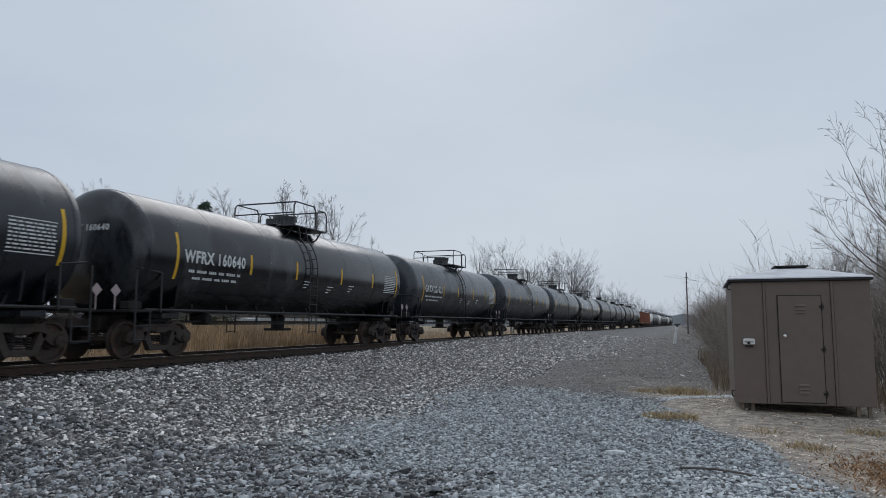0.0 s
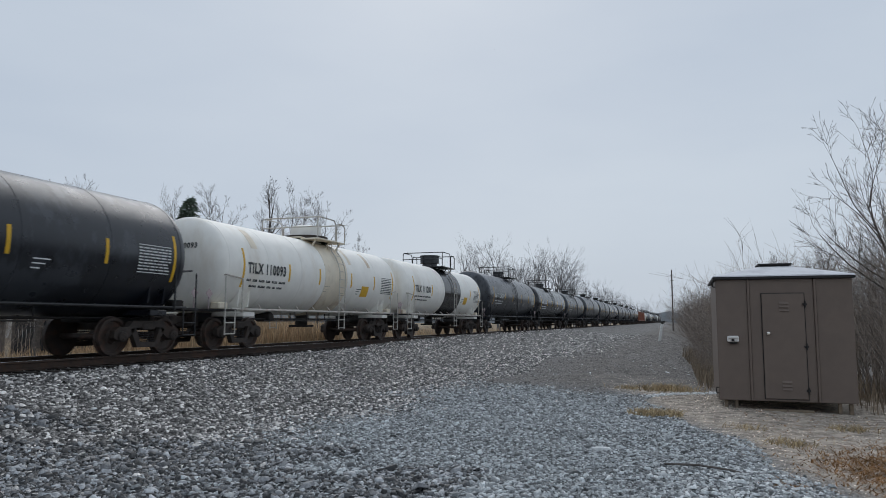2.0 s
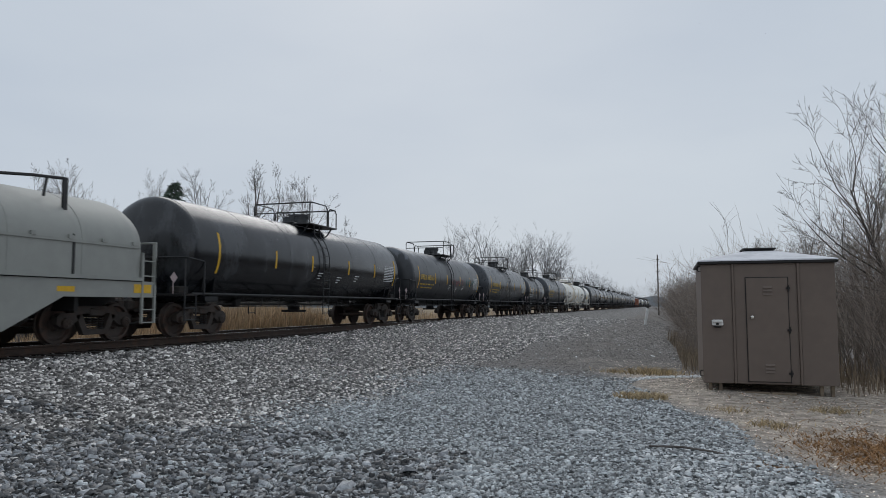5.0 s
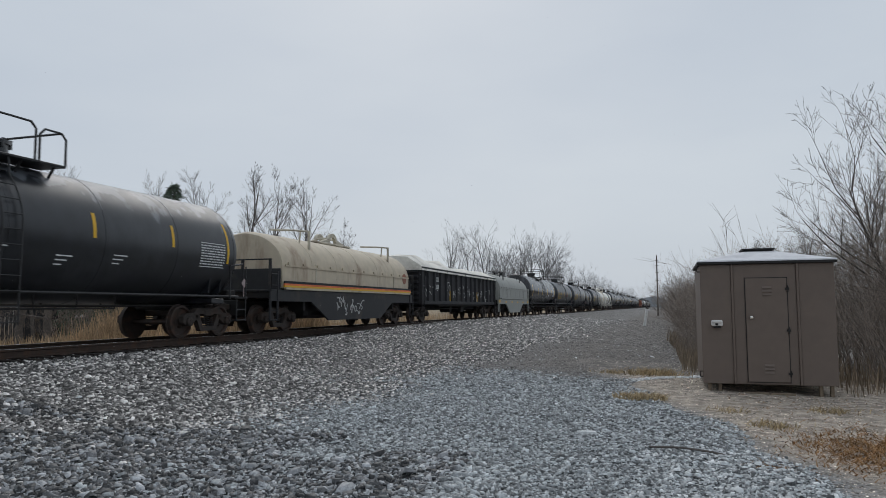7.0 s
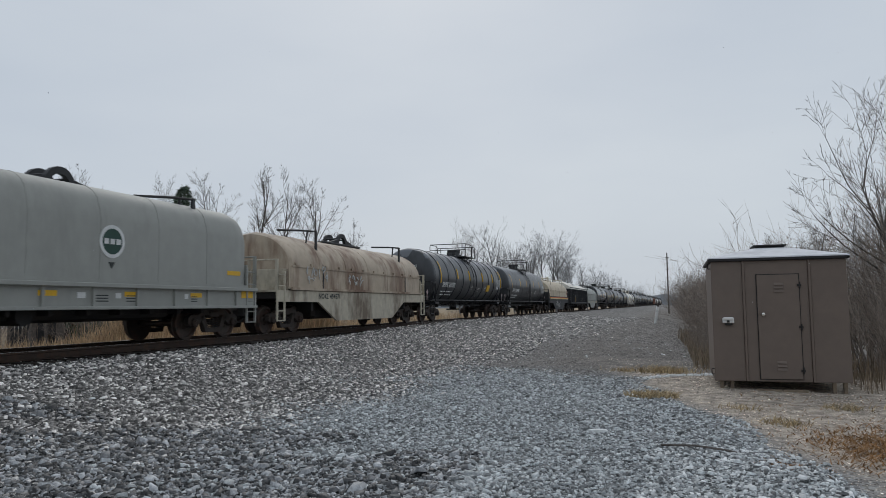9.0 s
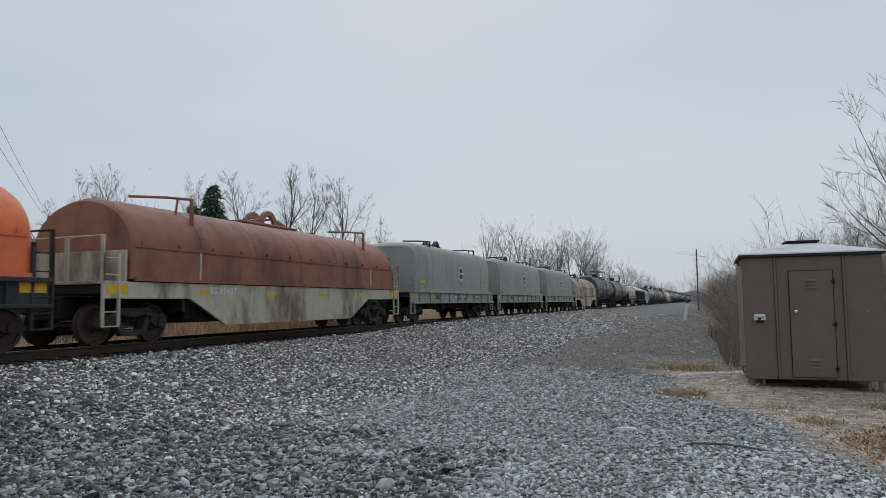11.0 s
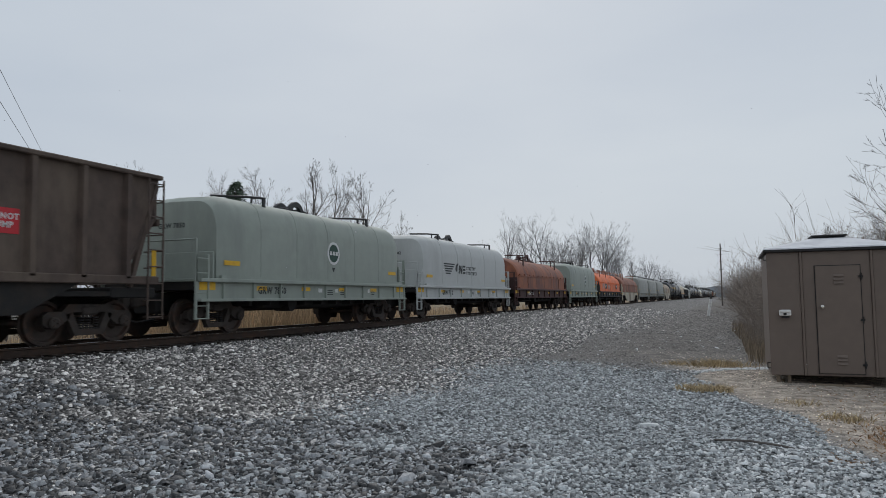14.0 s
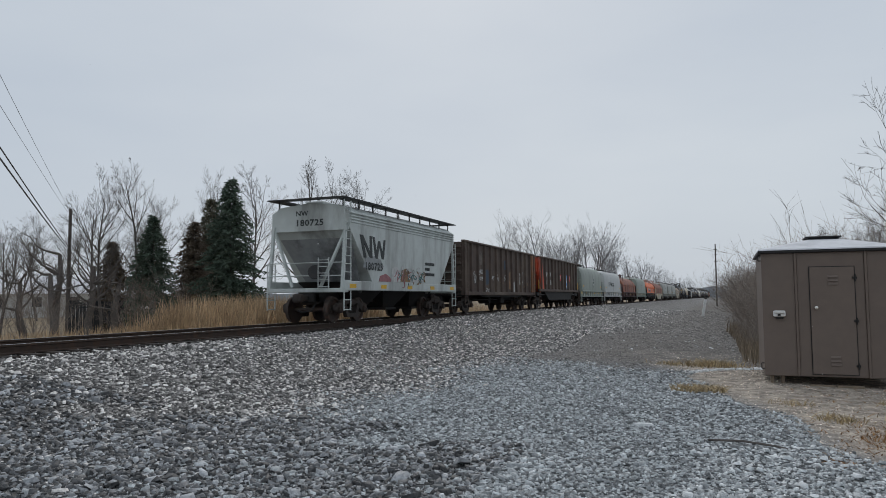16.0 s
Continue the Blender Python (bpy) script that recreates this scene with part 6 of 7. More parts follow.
for k in range(150):
    y = 18.5 + 120 * rt.random() ** 1.7
    x = brush_edge(y) + 0.9 + (2.5 + 0.06 * y) * rt.random() ** 1.2
    if y < 21:
        x = max(x, 4.2)
    bush(x, y, rt.uniform(2.6, 4.2) + 0.022 * y)
for k in range(34):
    bush(rt.uniform(5.0, 9.5), rt.uniform(17.5, 26), rt.uniform(3.2, 5.6))
for k in range(26):
    bush(rt.uniform(4.2, 8), rt.uniform(15.6, 19), rt.uniform(1.4, 2.8))
for x, y, h, kd in ((7.4, 29.2, 8.2, 0), (8.6, 25.0, 9.4, 2), (6.6, 36, 7.2, 1), (5.6, 44, 6.6, 0), (5.0, 58, 6.8, 2), (6.4, 52, 7.4, 3), (4.6, 72, 7.2, 1), (3.8, 90, 7.4, 0), (2.6, 118, 7.8, 2), (9.4, 20.6, 9.2, 1), (8.0, 33.0, 7.6, 3), (5.9, 39.5, 6.2, 2), (4.9, 64, 6.6, 0)):
    plant(x, y, h, kd, rt.uniform(0, 360), label="bare young tree in the roadside brush", group="bare trees in the brush")
leaning_tree(6.0, 20.0, 7.2, -0.36, 41, 0.95)
leaning_tree(8.4, 21.2, 9.2, -0.30, 45, 0.85)
leaning_tree(7.6, 18.6, 5.2, -0.34, 47, 0.9)
leaning_tree(7.2, 24.0, 6.4, -0.12, 51, 0.8)
leaning_tree(9.0, 23.0, 8.0, -0.18, 53, 0.8)
for k in range(40):
    y = rt.uniform(19, 44)
    bush(rt.uniform(0.7, 2.2) + 0.012 * (30 - y), y, rt.uniform(0.6, 1.5), "low leafless scrub on the ditch bank", "scrub on the ditch bank")
# low brush along the far side
for k in range(18):
    y = rt.uniform(40, 150)
    bush(-22 - 12 * rt.random() - (6 if y < 60 else 0), y, rt.uniform(1.6, 2.8), "grey leafless brush behind the railway", "brush behind the railway")
for k in range(24):
    bush(rt.uniform(-62, -36), rt.uniform(26, 50), rt.uniform(2.2, 4.2), "grey leafless brush behind the railway", "brush behind the railway")

for k in range(16):
    bush(rt.uniform(-33, -23), rt.uniform(14, 27), rt.uniform(1.6, 3.6), "dark tangled leafless brush", "brush behind the railway")
for x, y, h, lean in ((-29.6, 24.4, 4.0, 0.1), (-28.6, 23.6, 3.0, -0.12), (-27.6, 24.6, 3.4, 0.05), (-26.6, 25.2, 2.6, 0.0), (-30.6, 23.6, 2.6, -0.2)):
    rs = random.Random(int(h * 100))
    sn = thing("dead_snag", pose(x, y, ground_z(x, y)), "broken dead tree trunk with a few crooked limbs", "tree", "dead snags")
    stem = [(lean * h * f + rs.gauss(0, 0.06), rs.gauss(0, 0.06), h * f) for f in (0, 0.25, 0.5, 0.75, 1.0)]
    body = Shape()
    for i, (a, b) in enumerate(zip(stem, stem[1:])):
        body.rod((a[0], a[1], a[2] - (0.2 if i == 0 else 0)), b, 0.20 - 0.028 * i, 7, 0.20 - 0.028 * (i + 1))
    part("trunk", body, "bark", sn)
    for k in range(6):
        p = Vector(stem[rs.choice((2, 3, 3, 4))])
        a, r = rs.uniform(0, 6.283), 0.075
        d = Vector((math.cos(a), math.sin(a), rs.uniform(-0.1, 0.5))).normalized()
        bough = Shape()
        for i in range(6):
            d = (d + Vector((rs.gauss(0, 0.25), rs.gauss(0, 0.25), rs.gauss(0.16, 0.2)))).normalized()
            q = p + d * h * 0.11
            bough.rod(p, q, r, 5, r * 0.78)
            if i > 1:
                for j in range(2):
                    e = (d + Vector((rs.gauss(0, 0.6), rs.gauss(0, 0.6), rs.gauss(0.2, 0.4)))).normalized() * rs.uniform(0.3, 0.8)
                    bough.rod(q, q + e, r * 0.45, 3, 0.006)
            p, r = q, r * 0.78
        part("limb", bough, "bark", sn)


def spruce(seed, height, mat):
    """Trunk and a crown of drooping boughs with many needle sprays."""
    rnd = random.Random(seed)
    trunk = Shape().rod((0, 0, -0.2), (0, 0, height * 0.97), height * 0.016, 7, 0.012)
    c = Shape()
    z = height * 0.06
    while z < height * 0.985:
        f = 1 - z / height
        reach = height * 0.30 * (f ** 0.80) + 0.10
        for k in range(10 if f > 0.15 else 7):
            a = rnd.uniform(0, 6.283)
            L = reach * rnd.uniform(0.55, 1.12)
            tip = Vector((math.cos(a) * L, math.sin(a) * L, z - rnd.uniform(0.02, 0.38) * L + 0.1 * f + rnd.gauss(0, 0.08)))
            base = Vector((0, 0, z + 0.05))
            n = max(3, int(L / 0.13))
            for i in range(1, n + 1):
                p = base.lerp(tip, i / n) + Vector((0, 0, 0.10 * math.sin(3.14 * i / n)))
                for j in range(5):
                    d = Vector((math.cos(a) * 0.7 + rnd.gauss(0, 0.6), math.sin(a) * 0.7 + rnd.gauss(0, 0.6), rnd.gauss(-0.35, 0.4))).normalized() * rnd.uniform(0.16, 0.36)
                    w = Vector((rnd.gauss(0, 1), rnd.gauss(0, 1), rnd.gauss(0, 1))).normalized() * 0.05
                    c.add([p - w, p + w, p + d], [(0, 1, 2)])
        z += 0.13 + 0.05 * f
    return trunk.mesh("trunk", M["bark"]), c.mesh("crown", M[mat])


for x, y, h, mt, sd, lab in ((-29.1, 30.0, 6.3, "needle", 1, "dark green spruce tree"), (-28.9, 33.0, 6.4, "brown_needle", 2, "browned thin spruce tree"), (-24.7, 31.0, 8.4, "needle", 3, "tall dark green spruce tree"),
                             (-30.2, 36.0, 8.2, "olive_needle", 4, "half-bare olive-brown spruce tree"), (-31.6, 29.6, 5.0, "brown_needle", 5, "browned thin spruce tree")):
    tm, cm = spruce(sd, h, mt)
    tr = thing("spruce_tree", pose(x, y, ground_z(x, y)), lab + " behind the railway", "tree", "spruces behind the railway")
    part("trunk", tm, "bark", tr)
    part("crown", cm, mt, tr)

# ---- dry grass ----
def blades(spots, name, mat, label, lean=0.16):
    s = Shape()
    for x, y, h in spots:
        a = rt.uniform(0, 6.283)
        w = 0.008 + 0.006 * h
        bx, by = math.cos(a) * w, math.sin(a) * w
        lx, ly = rt.gauss(0, lean) * h, rt.gauss(0, lean) * h
        z = ground_z(x, y) - 0.02
        s.add([(x - bx, y - by, z), (x + bx, y + by, z), (x + lx * 0.4 + bx * 0.8, y + ly * 0.4 + by * 0.8, z + h * 0.6), (x + lx * 0.4 - bx * 0.8, y + ly * 0.4 - by * 0.8, z + h * 0.6), (x + lx, y + ly, z + h)],
              [(0, 1, 2, 3), (3, 2, 4)])
    me = bpy.data.meshes.new(name)
    me.from_pydata(s.v, [], s.f)
    me.materials.append(M[mat])
    return tagged(new(name, me), label, "grass", kind="stuff")


spots = []
for k in range(9000):
    x, y = rt.uniform(-22.5, -17.0), 20.4 + 14 * rt.random()
    edge = smooth_step(20.2, 23.5, y + 1.2 * noise.noise((x * 0.8, y * 0.5, 1)))
    spots.append((x, y, (0.35 + 1.5 * edge) * rt.uniform(0.6, 1.15) + 0.25 * noise.noise((x, y, 4))))
blades(spots, "reeds", "dry_grass", "tall tan dry reeds beside the railway")
spots = []
for k in range(14000):
    x, y = rt.uniform(-25, -16.6), 6 + 44 * rt.random()
    spots.append((x, y, rt.uniform(0.35, 0.85)))
for k in range(4000):
    x, y = rt.uniform(-34, -17), rt.uniform(34, 90)
    spots.append((x, y, rt.uniform(0.6, 1.4)))
blades(spots, "dry_grass", "dry_grass", "low tan dry grass beside the railway")
spots = []
for k in range(900):
    a, r = rt.uniform(0, 6.283), 0.36 * math.sqrt(rt.random())
    spots.append((-0.5 + 1.2 * r * math.cos(a) + rt.gauss(0, 0.05), 13.05 + r * math.sin(a), rt.uniform(0.02, 0.15)))
for k in range(700):
    x, y = rt.gauss(-0.35, 0.35), rt.gauss(17.6, 0.35)
    spots.append((x, y, rt.uniform(0.04, 0.20)))
for cx, cy, n in ((1.35, 10.6, 160), (-1.3, 17.6, 120), (0.9, 11.9, 90), (2.4, 12.4, 140), (3.0, 10.4, 200)):
    for k in range(n):
        spots.append((rt.gauss(cx, 0.16), rt.gauss(cy, 0.14), rt.uniform(0.04, 0.13)))
blades(spots, "straw_clumps", "straw", "flattened golden straw clumps on the gravel and dirt", 0.75)
spots = []
for k in range(2600):
    y = 17.0 + 22 * rt.random()
    x = brush_edge(y) - 1.3 + 2.2 * rt.random()
    spots.append((x, y, rt.uniform(0.15, 0.8)))
for k in range(3600):
    y = rt.uniform(18.5, 48)
    spots.append((0.35 + abs(rt.gauss(0.5, 0.7)), y, rt.uniform(0.12, 0.6)))
for k in range(900):
    spots.append((rt.uniform(3.2, 7), rt.uniform(14.5, 19), rt.uniform(0.1, 0.5)))
blades(spots, "grass_tufts", "brown_grass", "short dry grass tufts on the dirt")
spots = []
for k in range(3400):
    x, y = rt.gauss(2.25, 0.45), rt.gauss(9.0, 0.65)
    spots.append((x, y, rt.uniform(0.02, 0.09)))
for k in range(1500):
    x, y = rt.uniform(1.0, 5.0), rt.uniform(8.5, 14.2)
    spots.append((x, y, rt.uniform(0.015, 0.06)))
for k in range(300):
    x, y = rt.gauss(0.95, 0.1), rt.gauss(7.9, 0.12)
    spots.append((x, y, rt.uniform(0.02, 0.05)))
blades(spots, "fallen_leaves", "orange_leaf", "orange-brown dead grass and leaves on the gravel", 1.6)

# ---- loose stones ----
def stones(points, sizes, name, mat, label, seed, tilt=0.16):
    """Flat chipped stones that lie every which way, one joined sheet of small slabs."""
    rng = np.random.default_rng(seed)
    n = len(points)
    turn = np.arange(4) * np.pi / 2 + rng.uniform(-0.42, 0.42, (n, 4))
    reach = rng.uniform(0.72, 1.2, (n, 4))
    wide = np.stack([np.cos(turn) * reach, np.sin(turn) * reach], -1)
    wide[:, :, 1] *= rng.uniform(0.42, 0.85, (n, 1))
    low = np.concatenate([wide, rng.uniform(-0.34, -0.2, (n, 4, 1))], -1)
    shrink = rng.uniform(0.55, 0.9, (n, 4, 1))
    high = np.concatenate([wide * shrink + rng.uniform(-0.1, 0.1, (n, 1, 2)), rng.uniform(0.06, 0.30, (n, 4, 1))], -1)
    v = np.concatenate([low, high], 1) * np.array(sizes)[:, None, None]
    spin, ax, ay = rng.uniform(0, 6.283, n), rng.normal(0, tilt, n), rng.normal(0, tilt, n)
    c, s = np.cos(spin), np.sin(spin)
    x, y = v[:, :, 0] * c[:, None] - v[:, :, 1] * s[:, None], v[:, :, 0] * s[:, None] + v[:, :, 1] * c[:, None]
    z = v[:, :, 2] + x * ax[:, None] + y * ay[:, None]
    v = np.stack([x, y, z], -1) + np.array(points)[:, None, :]
    faces = np.array([(4, 5, 6), (4, 6, 7)] + [q for i in range(4) for q in ((i, (i + 1) % 4, 4 + (i + 1) % 4), (i, 4 + (i + 1) % 4, 4 + i))])
    f = (faces[None] + 8 * np.arange(n)[:, None, None]).reshape(-1)
    me = bpy.data.meshes.new(name)
    me.vertices.add(n * 8)
    me.vertices.foreach_set("co", v.reshape(-1))
    me.loops.add(len(f))
    me.loops.foreach_set("vertex_index", f.astype(np.int32))
    me.polygons.add(n * 10)
    me.polygons.foreach_set("loop_start", np.arange(0, len(f), 3, dtype=np.int32))
    me.update(calc_edges=True)
    me.materials.append(M[mat])
    return tagged(new(name, me), label, "gravel", kind="stuff")


def dirt_side(x, y):
    return x + 0.30 * y > 3.7 + 0.5 * noise.noise((x * 0.8, y * 0.8, 5))


def shoulder_side(x, y):
    """Brown-grey ballast: the shoulder of the track and the bank beyond the yard."""
    w = noise.noise((x * 0.45, y * 0.45, 0)) + rt.gauss(0, 0.35)
    return x + 1.8 * w < -5.6 or y + 0.35 * x + 3.0 * w > 16.5


def bank_side(x, y):
    """Finer dark brown-grey stone on the low bank between the yard and the ditch."""
    return x > -4.6 + 1.5 * noise.noise((x * 0.4, y * 0.2, 2)) and y + 0.5 * x + 2.0 * noise.noise((x * 0.5, y * 0.5, 7)) + rt.gauss(0, 0.5) > 15.2


bank_pts, bank_sz = [], []
grey_pts, grey_sz, brown_pts, brown_sz, pale_pts, pale_sz, crumb_pts, crumb_sz = [], [], [], [], [], [], [], []
dark_pts, dark_sz = [], []
for k in range(172000):
    r = 4.8 + 25 * rt.random() ** 1.35
    a = radians(rt.uniform(-56, 17))
    x, y = r * math.sin(a), r * math.cos(a)
    if x < TRACK_X + 0.6:
        continue
    size = rt.uniform(0.017, 0.036) * (0.78 + r * 0.020) * (1.7 if rt.random() < 0.05 else 1)
    if dirt_side(x, y) and y < 21:
        if rt.random() < 0.8:
            crumb_pts.append((x, y, ground_z(x, y))); crumb_sz.append(size * rt.uniform(0.2, 0.62))
        continue
    z = ground_z(x, y) + size * rt.uniform(0.0, 0.9)
    if TRACK_X - 1.45 < x < TRACK_X + 1.35:
        z = 0.57 + rt.uniform(-0.03, 0.03)
    if x < -2.0 and y < 7.4 + 1.6 * noise.noise((x * 0.7, y * 0.7, 8)) and rt.random() < 0.5:
        dark_pts.append((x, y, z + 0.01)); dark_sz.append(size * rt.uniform(1.1, 1.9))
    elif x > -0.3 + 0.3 * noise.noise((x, y, 3)) and y < 8.6 and rt.random() < 0.32 or rt.random() < 0.006:
        pale_pts.append((x, y, z)); pale_sz.append(size)
    elif bank_side(x, y):
        if rt.random() < 0.75:
            bank_pts.append((x, y, z - size * 0.2)); bank_sz.append(size * rt.uniform(0.45, 0.9))
    elif shoulder_side(x, y):
        brown_pts.append((x, y, z)); brown_sz.append(size * (1.2 if y < 14 else 1.0))
    else:
        grey_pts.append((x, y, z)); grey_sz.append(size * (1.25 if x < -1.5 and y < 7.2 else 0.95))
for k in range(24000):
    r = 28 + 45 * rt.random() ** 1.4
    a = radians(rt.uniform(-26, 3))
    x, y = r * math.sin(a), r * math.cos(a)
    if x < TRACK_X + 1.2 or x > 0.2:
        continue
    low = x > -4.2 + rt.gauss(0, 0.8)
    (bank_pts if low else brown_pts).append((x, y, ground_z(x, y) + 0.01))
    (bank_sz if low else brown_sz).append(rt.uniform(0.035, 0.065) * (0.6 + r * 0.012))
for k in range(420):
    f = rt.random()
    x, y = -0.8 + 1.7 * f + rt.gauss(0, 0.07), 15.7 + 1.9 * f + rt.gauss(0, 0.10)
    pale_pts.append((x, y, ground_z(x, y) + 0.01)); pale_sz.append(rt.uniform(0.02, 0.06))
stones(grey_pts, grey_sz, "gravel", "stone", "blue-grey crushed stone of the yard", 1)
stones(dark_pts, dark_sz, "coarse_gravel", "dark_stone", "coarse dark wet stones in the yard", 6, 0.25)
stones(bank_pts, bank_sz, "bank_gravel", "bank_stone", "fine dark brown-grey stone on the low bank", 9)
stones(brown_pts, brown_sz, "ballast", "brown_stone", "brown-grey ballast stones on the track shoulder", 2)
stones(crumb_pts, crumb_sz, "dirt_crumbs", "dirt_crumb", "brown dirt crumbs and small stones by the shed", 4)
stones(pale_pts, pale_sz, "pale_gravel", "pale_stone", "pale stones dusted with snow", 3)
big = Shape()
mesh_thing("flat_stone", big.loft([[(-0.13, -0.05, -0.02), (0.0, -0.08, -0.02), (0.14, -0.02, -0.02), (0.10, 0.07, -0.02), (-0.08, 0.08, -0.02)],
                                   [(-0.12, -0.04, 0.035), (0.0, -0.07, 0.045), (0.12, -0.02, 0.03), (0.09, 0.05, 0.04), (-0.07, 0.06, 0.035)]]),
           "pale_stone", pose(-1.0, 9.2, ground_z(-1, 9.2)), "flat pale stone lying on the gravel", "stone")
mesh_thing("dead_stick", Shape().path([(-0.35, 0.06, 0.03), (0.0, 0.0, 0.05), (0.3, -0.05, 0.03), (0.42, -0.12, 0.02)], 0.012, 5), "bark", pose(0.12, 8.3, ground_z(0.1, 8.3)), "dark dead stick on the gravel", "stick")

# ---- small things of the place ----
mk = thing("marker_post", pose(-1.35, 54, ground_z(-1.35, 54)), "leaning white marker post with a dark cap", "post")
part("post", Shape().rod((-0.24, 0, -0.1), (0.0, 0, 1.25), 0.10, 8), "white_plastic", mk)
part("cap", Shape().rod((0.0, 0, 1.25), (0.02, 0, 1.42), 0.09, 8), "shed_trim", mk)
part("flag", Shape().box(-0.18, 0.22, -0.02, 0.02, 1.36, 1.46, 0.01), "shed_trim", mk)


def utility_pole(x, y, h, arms=1):
    p = thing("utility_pole", pose(x, y, ground_z(x, y)), "weathered wooden utility pole", "utility pole", "utility poles")
    part("pole", Shape().rod((0, 0, -0.3), (0, 0, h), 0.12, 8, 0.08), "pole_wood", p)
    for k in range(arms):
        part("crossarm", Shape().box(-1.1, 1.1, -0.05, 0.05, h - 0.5 - 0.8 * k, h - 0.38 - 0.8 * k, 0.01), "pole_wood", p)
        for x1 in (-1.0, -0.5, 0.5, 1.0):
            part("insulator", Shape().drum(x1, 0, h - 0.38 - 0.8 * k, h - 0.24 - 0.8 * k, 0.04, 8), "chrome", p)
    return p


far_pole = utility_pole(-1.2, 110, 9.0, 0)
for z in (5.2, 6.4, 7.4, 8.2):
    part("step_bracket", Shape().box(-0.25, 0.25, -0.04, 0.04, z, z + 0.1), "pole_wood", far_pole)


def cable(a, b, sag, r, name="overhead_wire"):
    a, b = Vector(a), Vector(b)
    pts = [a.lerp(b, i / 16) - Vector((0, 0, sag * 4 * (i / 16) * (1 - i / 16))) for i in range(17)]
    mesh_thing(name, Shape().path([tuple(p) for p in pts], r, 4), "wire", pose(0, 0, 0), "thin dark overhead wire sagging past the trees", "wire", "overhead wires")


pole_top = utility_pole(-34.3, 29.1, 7.0, 0)
for top_z, end_z, r in ((4.6, 5.85, 0.022), (4.75, 6.2, 0.018), (6.9, 7.7, 0.006), (6.6, 6.7, 0.006)):
    cable((-34.4, 29.0, top_z), (-6.0, 1.7, end_z), 0.12, r)
utility_pole(-6.0, 1.6, 9.4, 0)


# ---- fence, drums and houses behind the railway ----
fence = thing("board_fence", pose(-32.0, 27.2, ground_z(-32, 27.2), 0, 0, 48), "dark weathered board fence among the trees", "fence")
for k in range(16):
    part("board", Shape().box(k * 0.17, k * 0.17 + 0.15, -0.015, 0.015, 0.0, 1.75 + 0.08 * rt.random(), 0.005), "fence_dark", fence)
for k in (0, 1, 2):
    part("fence_post", Shape().box(k * 1.28, k * 1.28 + 0.09, 0.02, 0.11, -0.1, 1.8), "fence_dark", fence)
for z in (0.4, 1.4):
    part("fence_rail", Shape().box(0, 2.7, 0.016, 0.05, z, z + 0.09), "fence_dark", fence)
for dx, dy in ((0, 0), (0.62, 0.25)):
    dr = thing("plastic_drum", pose(-24.6 + dx, 38.4 + dy, ground_z(-24.6, 38.4)), "blue plastic drum standing in dry grass", "drum", "blue drums behind the railway")
    part("barrel", Shape().rod((0, 0, 0), (0, 0, 0.1), 0.26, 16, 0.29).rod((0, 0, 0.1), (0, 0, 0.8), 0.29, 16).rod((0, 0, 0.8), (0, 0, 0.9), 0.29, 16, 0.25), "blue_drum", dr, smooth=40)
    part("hoop", Shape().drum(0, 0, 0.28, 0.32, 0.302, 16).drum(0, 0, 0.58, 0.62, 0.302, 16), "blue_drum", dr)
tank = thing("water_container", pose(-27.4, 40.2, ground_z(-27.4, 40.2), 0, 0, 30), "white plastic container in a cage beside drums", "container")
part("body", Shape().box(-0.5, 0.5, -0.5, 0.5, 0.12, 1.0, 0.08), "white_plastic", tank)
for z in (0.2, 0.5, 0.8, 1.02):
    part("cage_bar", Shape().path([(-0.53, -0.53, z), (0.53, -0.53, z), (0.53, 0.53, z), (-0.53, 0.53, z), (-0.53, -0.53, z)], 0.015, 5), "chrome", tank)
part("pallet", Shape().box(-0.55, 0.55, -0.55, 0.55, 0.0, 0.12, 0.01), "timber", tank)


def house(x, y, turn, w, d, h, label):
    hs = thing("house", pose(x, y, 0.0, 0, 0, turn), label, "house", "houses behind the trees")
    part("wall", Shape().box(-w / 2, w / 2, -d / 2, d / 2, -0.3, h), "house_wall", hs)
    part("roof", Shape().slab([(-d / 2 - 0.4, h), (d / 2 + 0.4, h), (0, h + d * 0.28)], -w / 2 - 0.4, w / 2 + 0.4), "snow", hs, "snow-dusted gable roof")
    for k in range(3):
        xx = -w / 2 + w * (k + 0.5) / 3
        win = part("window", Shape().box(xx - 0.55, xx + 0.55, -d / 2 - 0.05, -d / 2 + 0.02, 0.9, 2.1), "white_plastic", hs)
        part("pane", Shape().box(xx - 0.47, xx + 0.47, -d / 2 - 0.056, -d / 2 - 0.04, 0.98, 2.02), "glass", win)


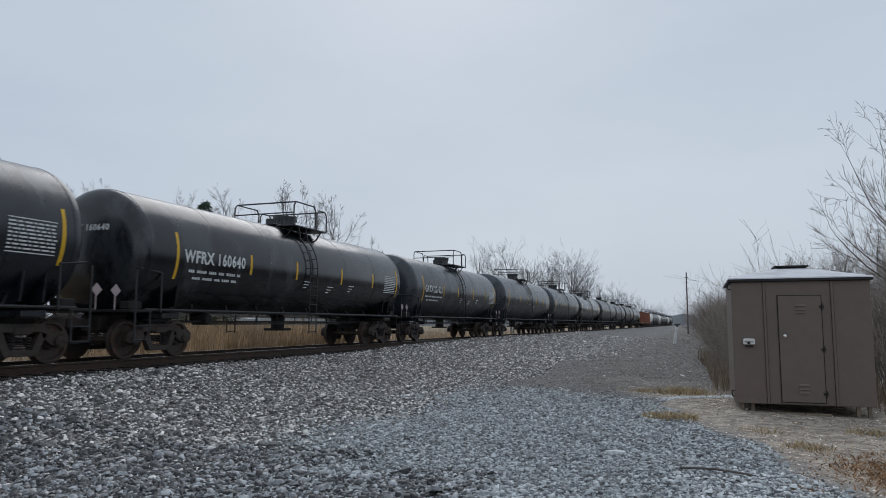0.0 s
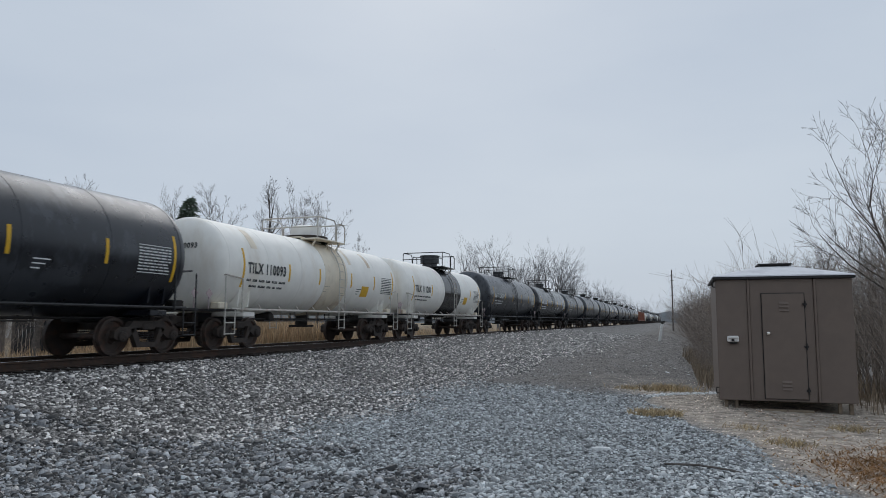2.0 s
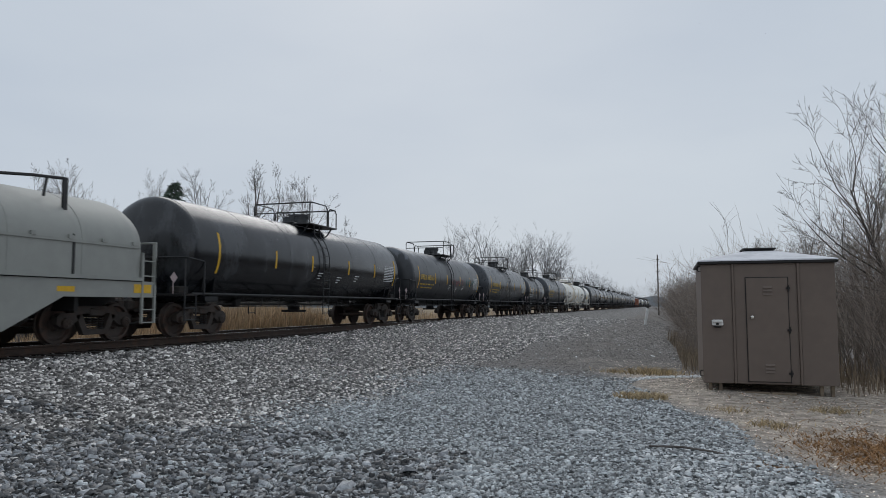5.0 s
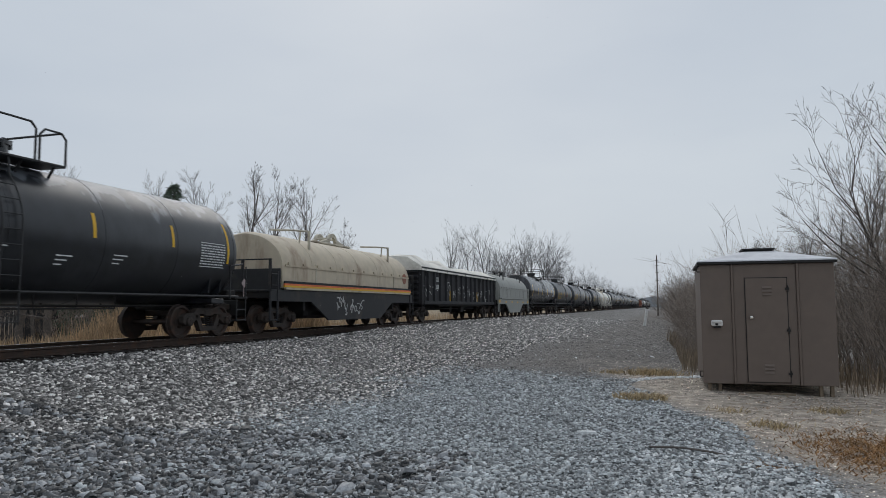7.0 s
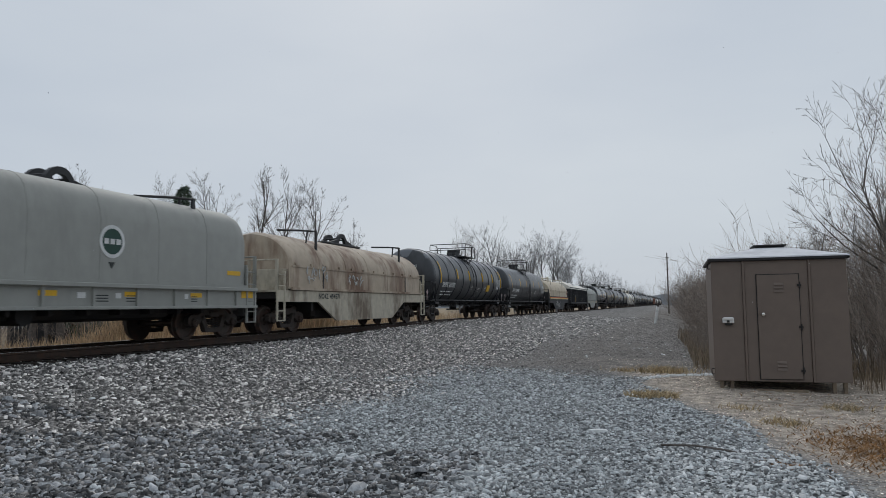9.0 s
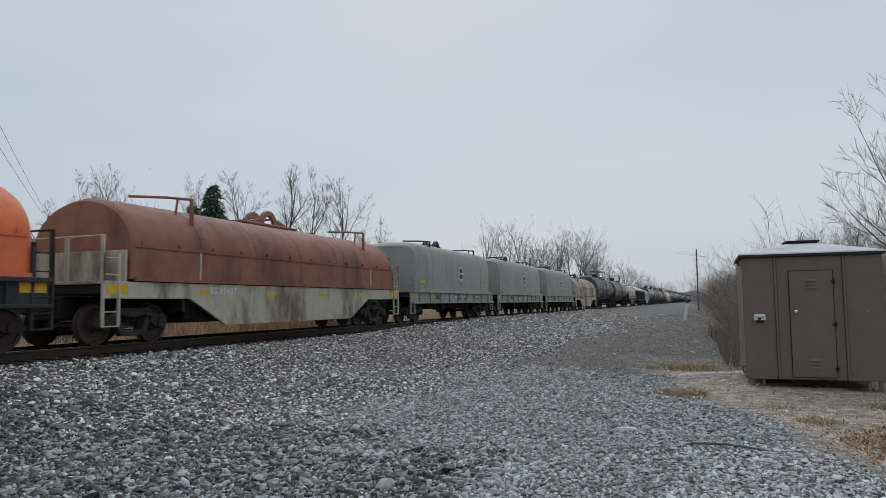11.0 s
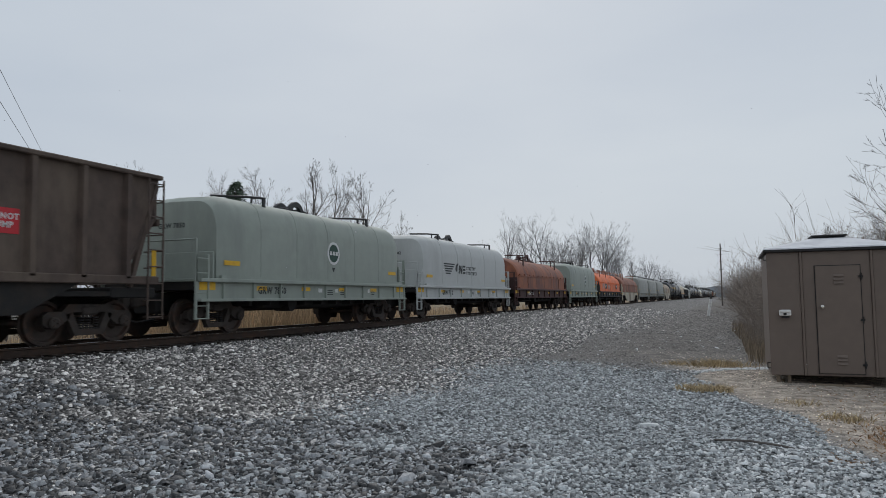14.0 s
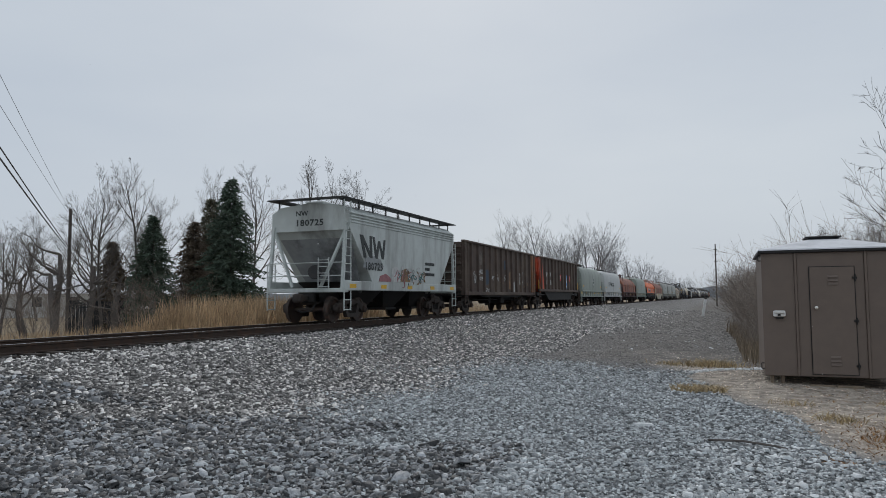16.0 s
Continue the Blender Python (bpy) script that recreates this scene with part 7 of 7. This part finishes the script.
house(-72, 57, 52, 11, 7, 2.4, "low pale house with snow on its roof")
house(-60, 66, 40, 9, 7, 2.3, "low pale house with a shallow roof")

# line of distant woods closing the view, haze painted in as pale blue-grey
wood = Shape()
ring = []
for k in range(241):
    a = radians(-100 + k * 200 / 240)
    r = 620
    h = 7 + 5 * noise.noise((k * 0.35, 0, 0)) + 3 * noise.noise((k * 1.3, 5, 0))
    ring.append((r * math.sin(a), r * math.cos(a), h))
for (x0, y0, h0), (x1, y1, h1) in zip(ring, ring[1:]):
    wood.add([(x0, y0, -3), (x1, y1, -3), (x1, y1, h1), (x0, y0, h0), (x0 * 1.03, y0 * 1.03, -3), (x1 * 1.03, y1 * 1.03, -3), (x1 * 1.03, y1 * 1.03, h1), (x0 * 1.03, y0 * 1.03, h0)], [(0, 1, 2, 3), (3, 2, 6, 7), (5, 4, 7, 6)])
mesh_thing("backdrop", wood, "haze_wood", pose(0, 0, 0), "line of distant woods with haze painted into its grey", "woods", kind="structure")

# light snow: tiny flakes that drift down together
rf = random.Random(23)
fl = Shape()
for k in range(800):
    x, y, z = rf.uniform(-22, 6), rf.uniform(3, 26), rf.uniform(9, 40)
    r = rf.uniform(0.003, 0.006)
    fl.add([(x + r, y, z), (x, y + r, z), (x - r, y, z), (x, y - r, z), (x, y, z + r), (x, y, z - r)], [(0, 1, 4), (1, 2, 4), (2, 3, 4), (3, 0, 4), (1, 0, 5), (2, 1, 5), (3, 2, 5), (0, 3, 5)])
flakes = bpy.data.meshes.new("snow_flakes")
flakes.from_pydata(fl.v, [], fl.f)
flakes.materials.append(M["flake"])
FLAKES = tagged(new("snow_flakes", flakes), "small white snowflakes drifting down", "snow", kind="stuff")


def motions():
    """The whole train rolls along the straight track at one steady speed."""
    for car, y in CARS:
        walk(car, [(t, pose(TRACK_X, y + SLACK + SPEED * t, RAIL_Z)) for t in (0, 4, 8, 12, 16)])
    walk(FLAKES, [(t, pose(0.35 * t, -0.2 * t, -1.7 * t)) for t in (0, 4, 8, 12, 16)])


motions()
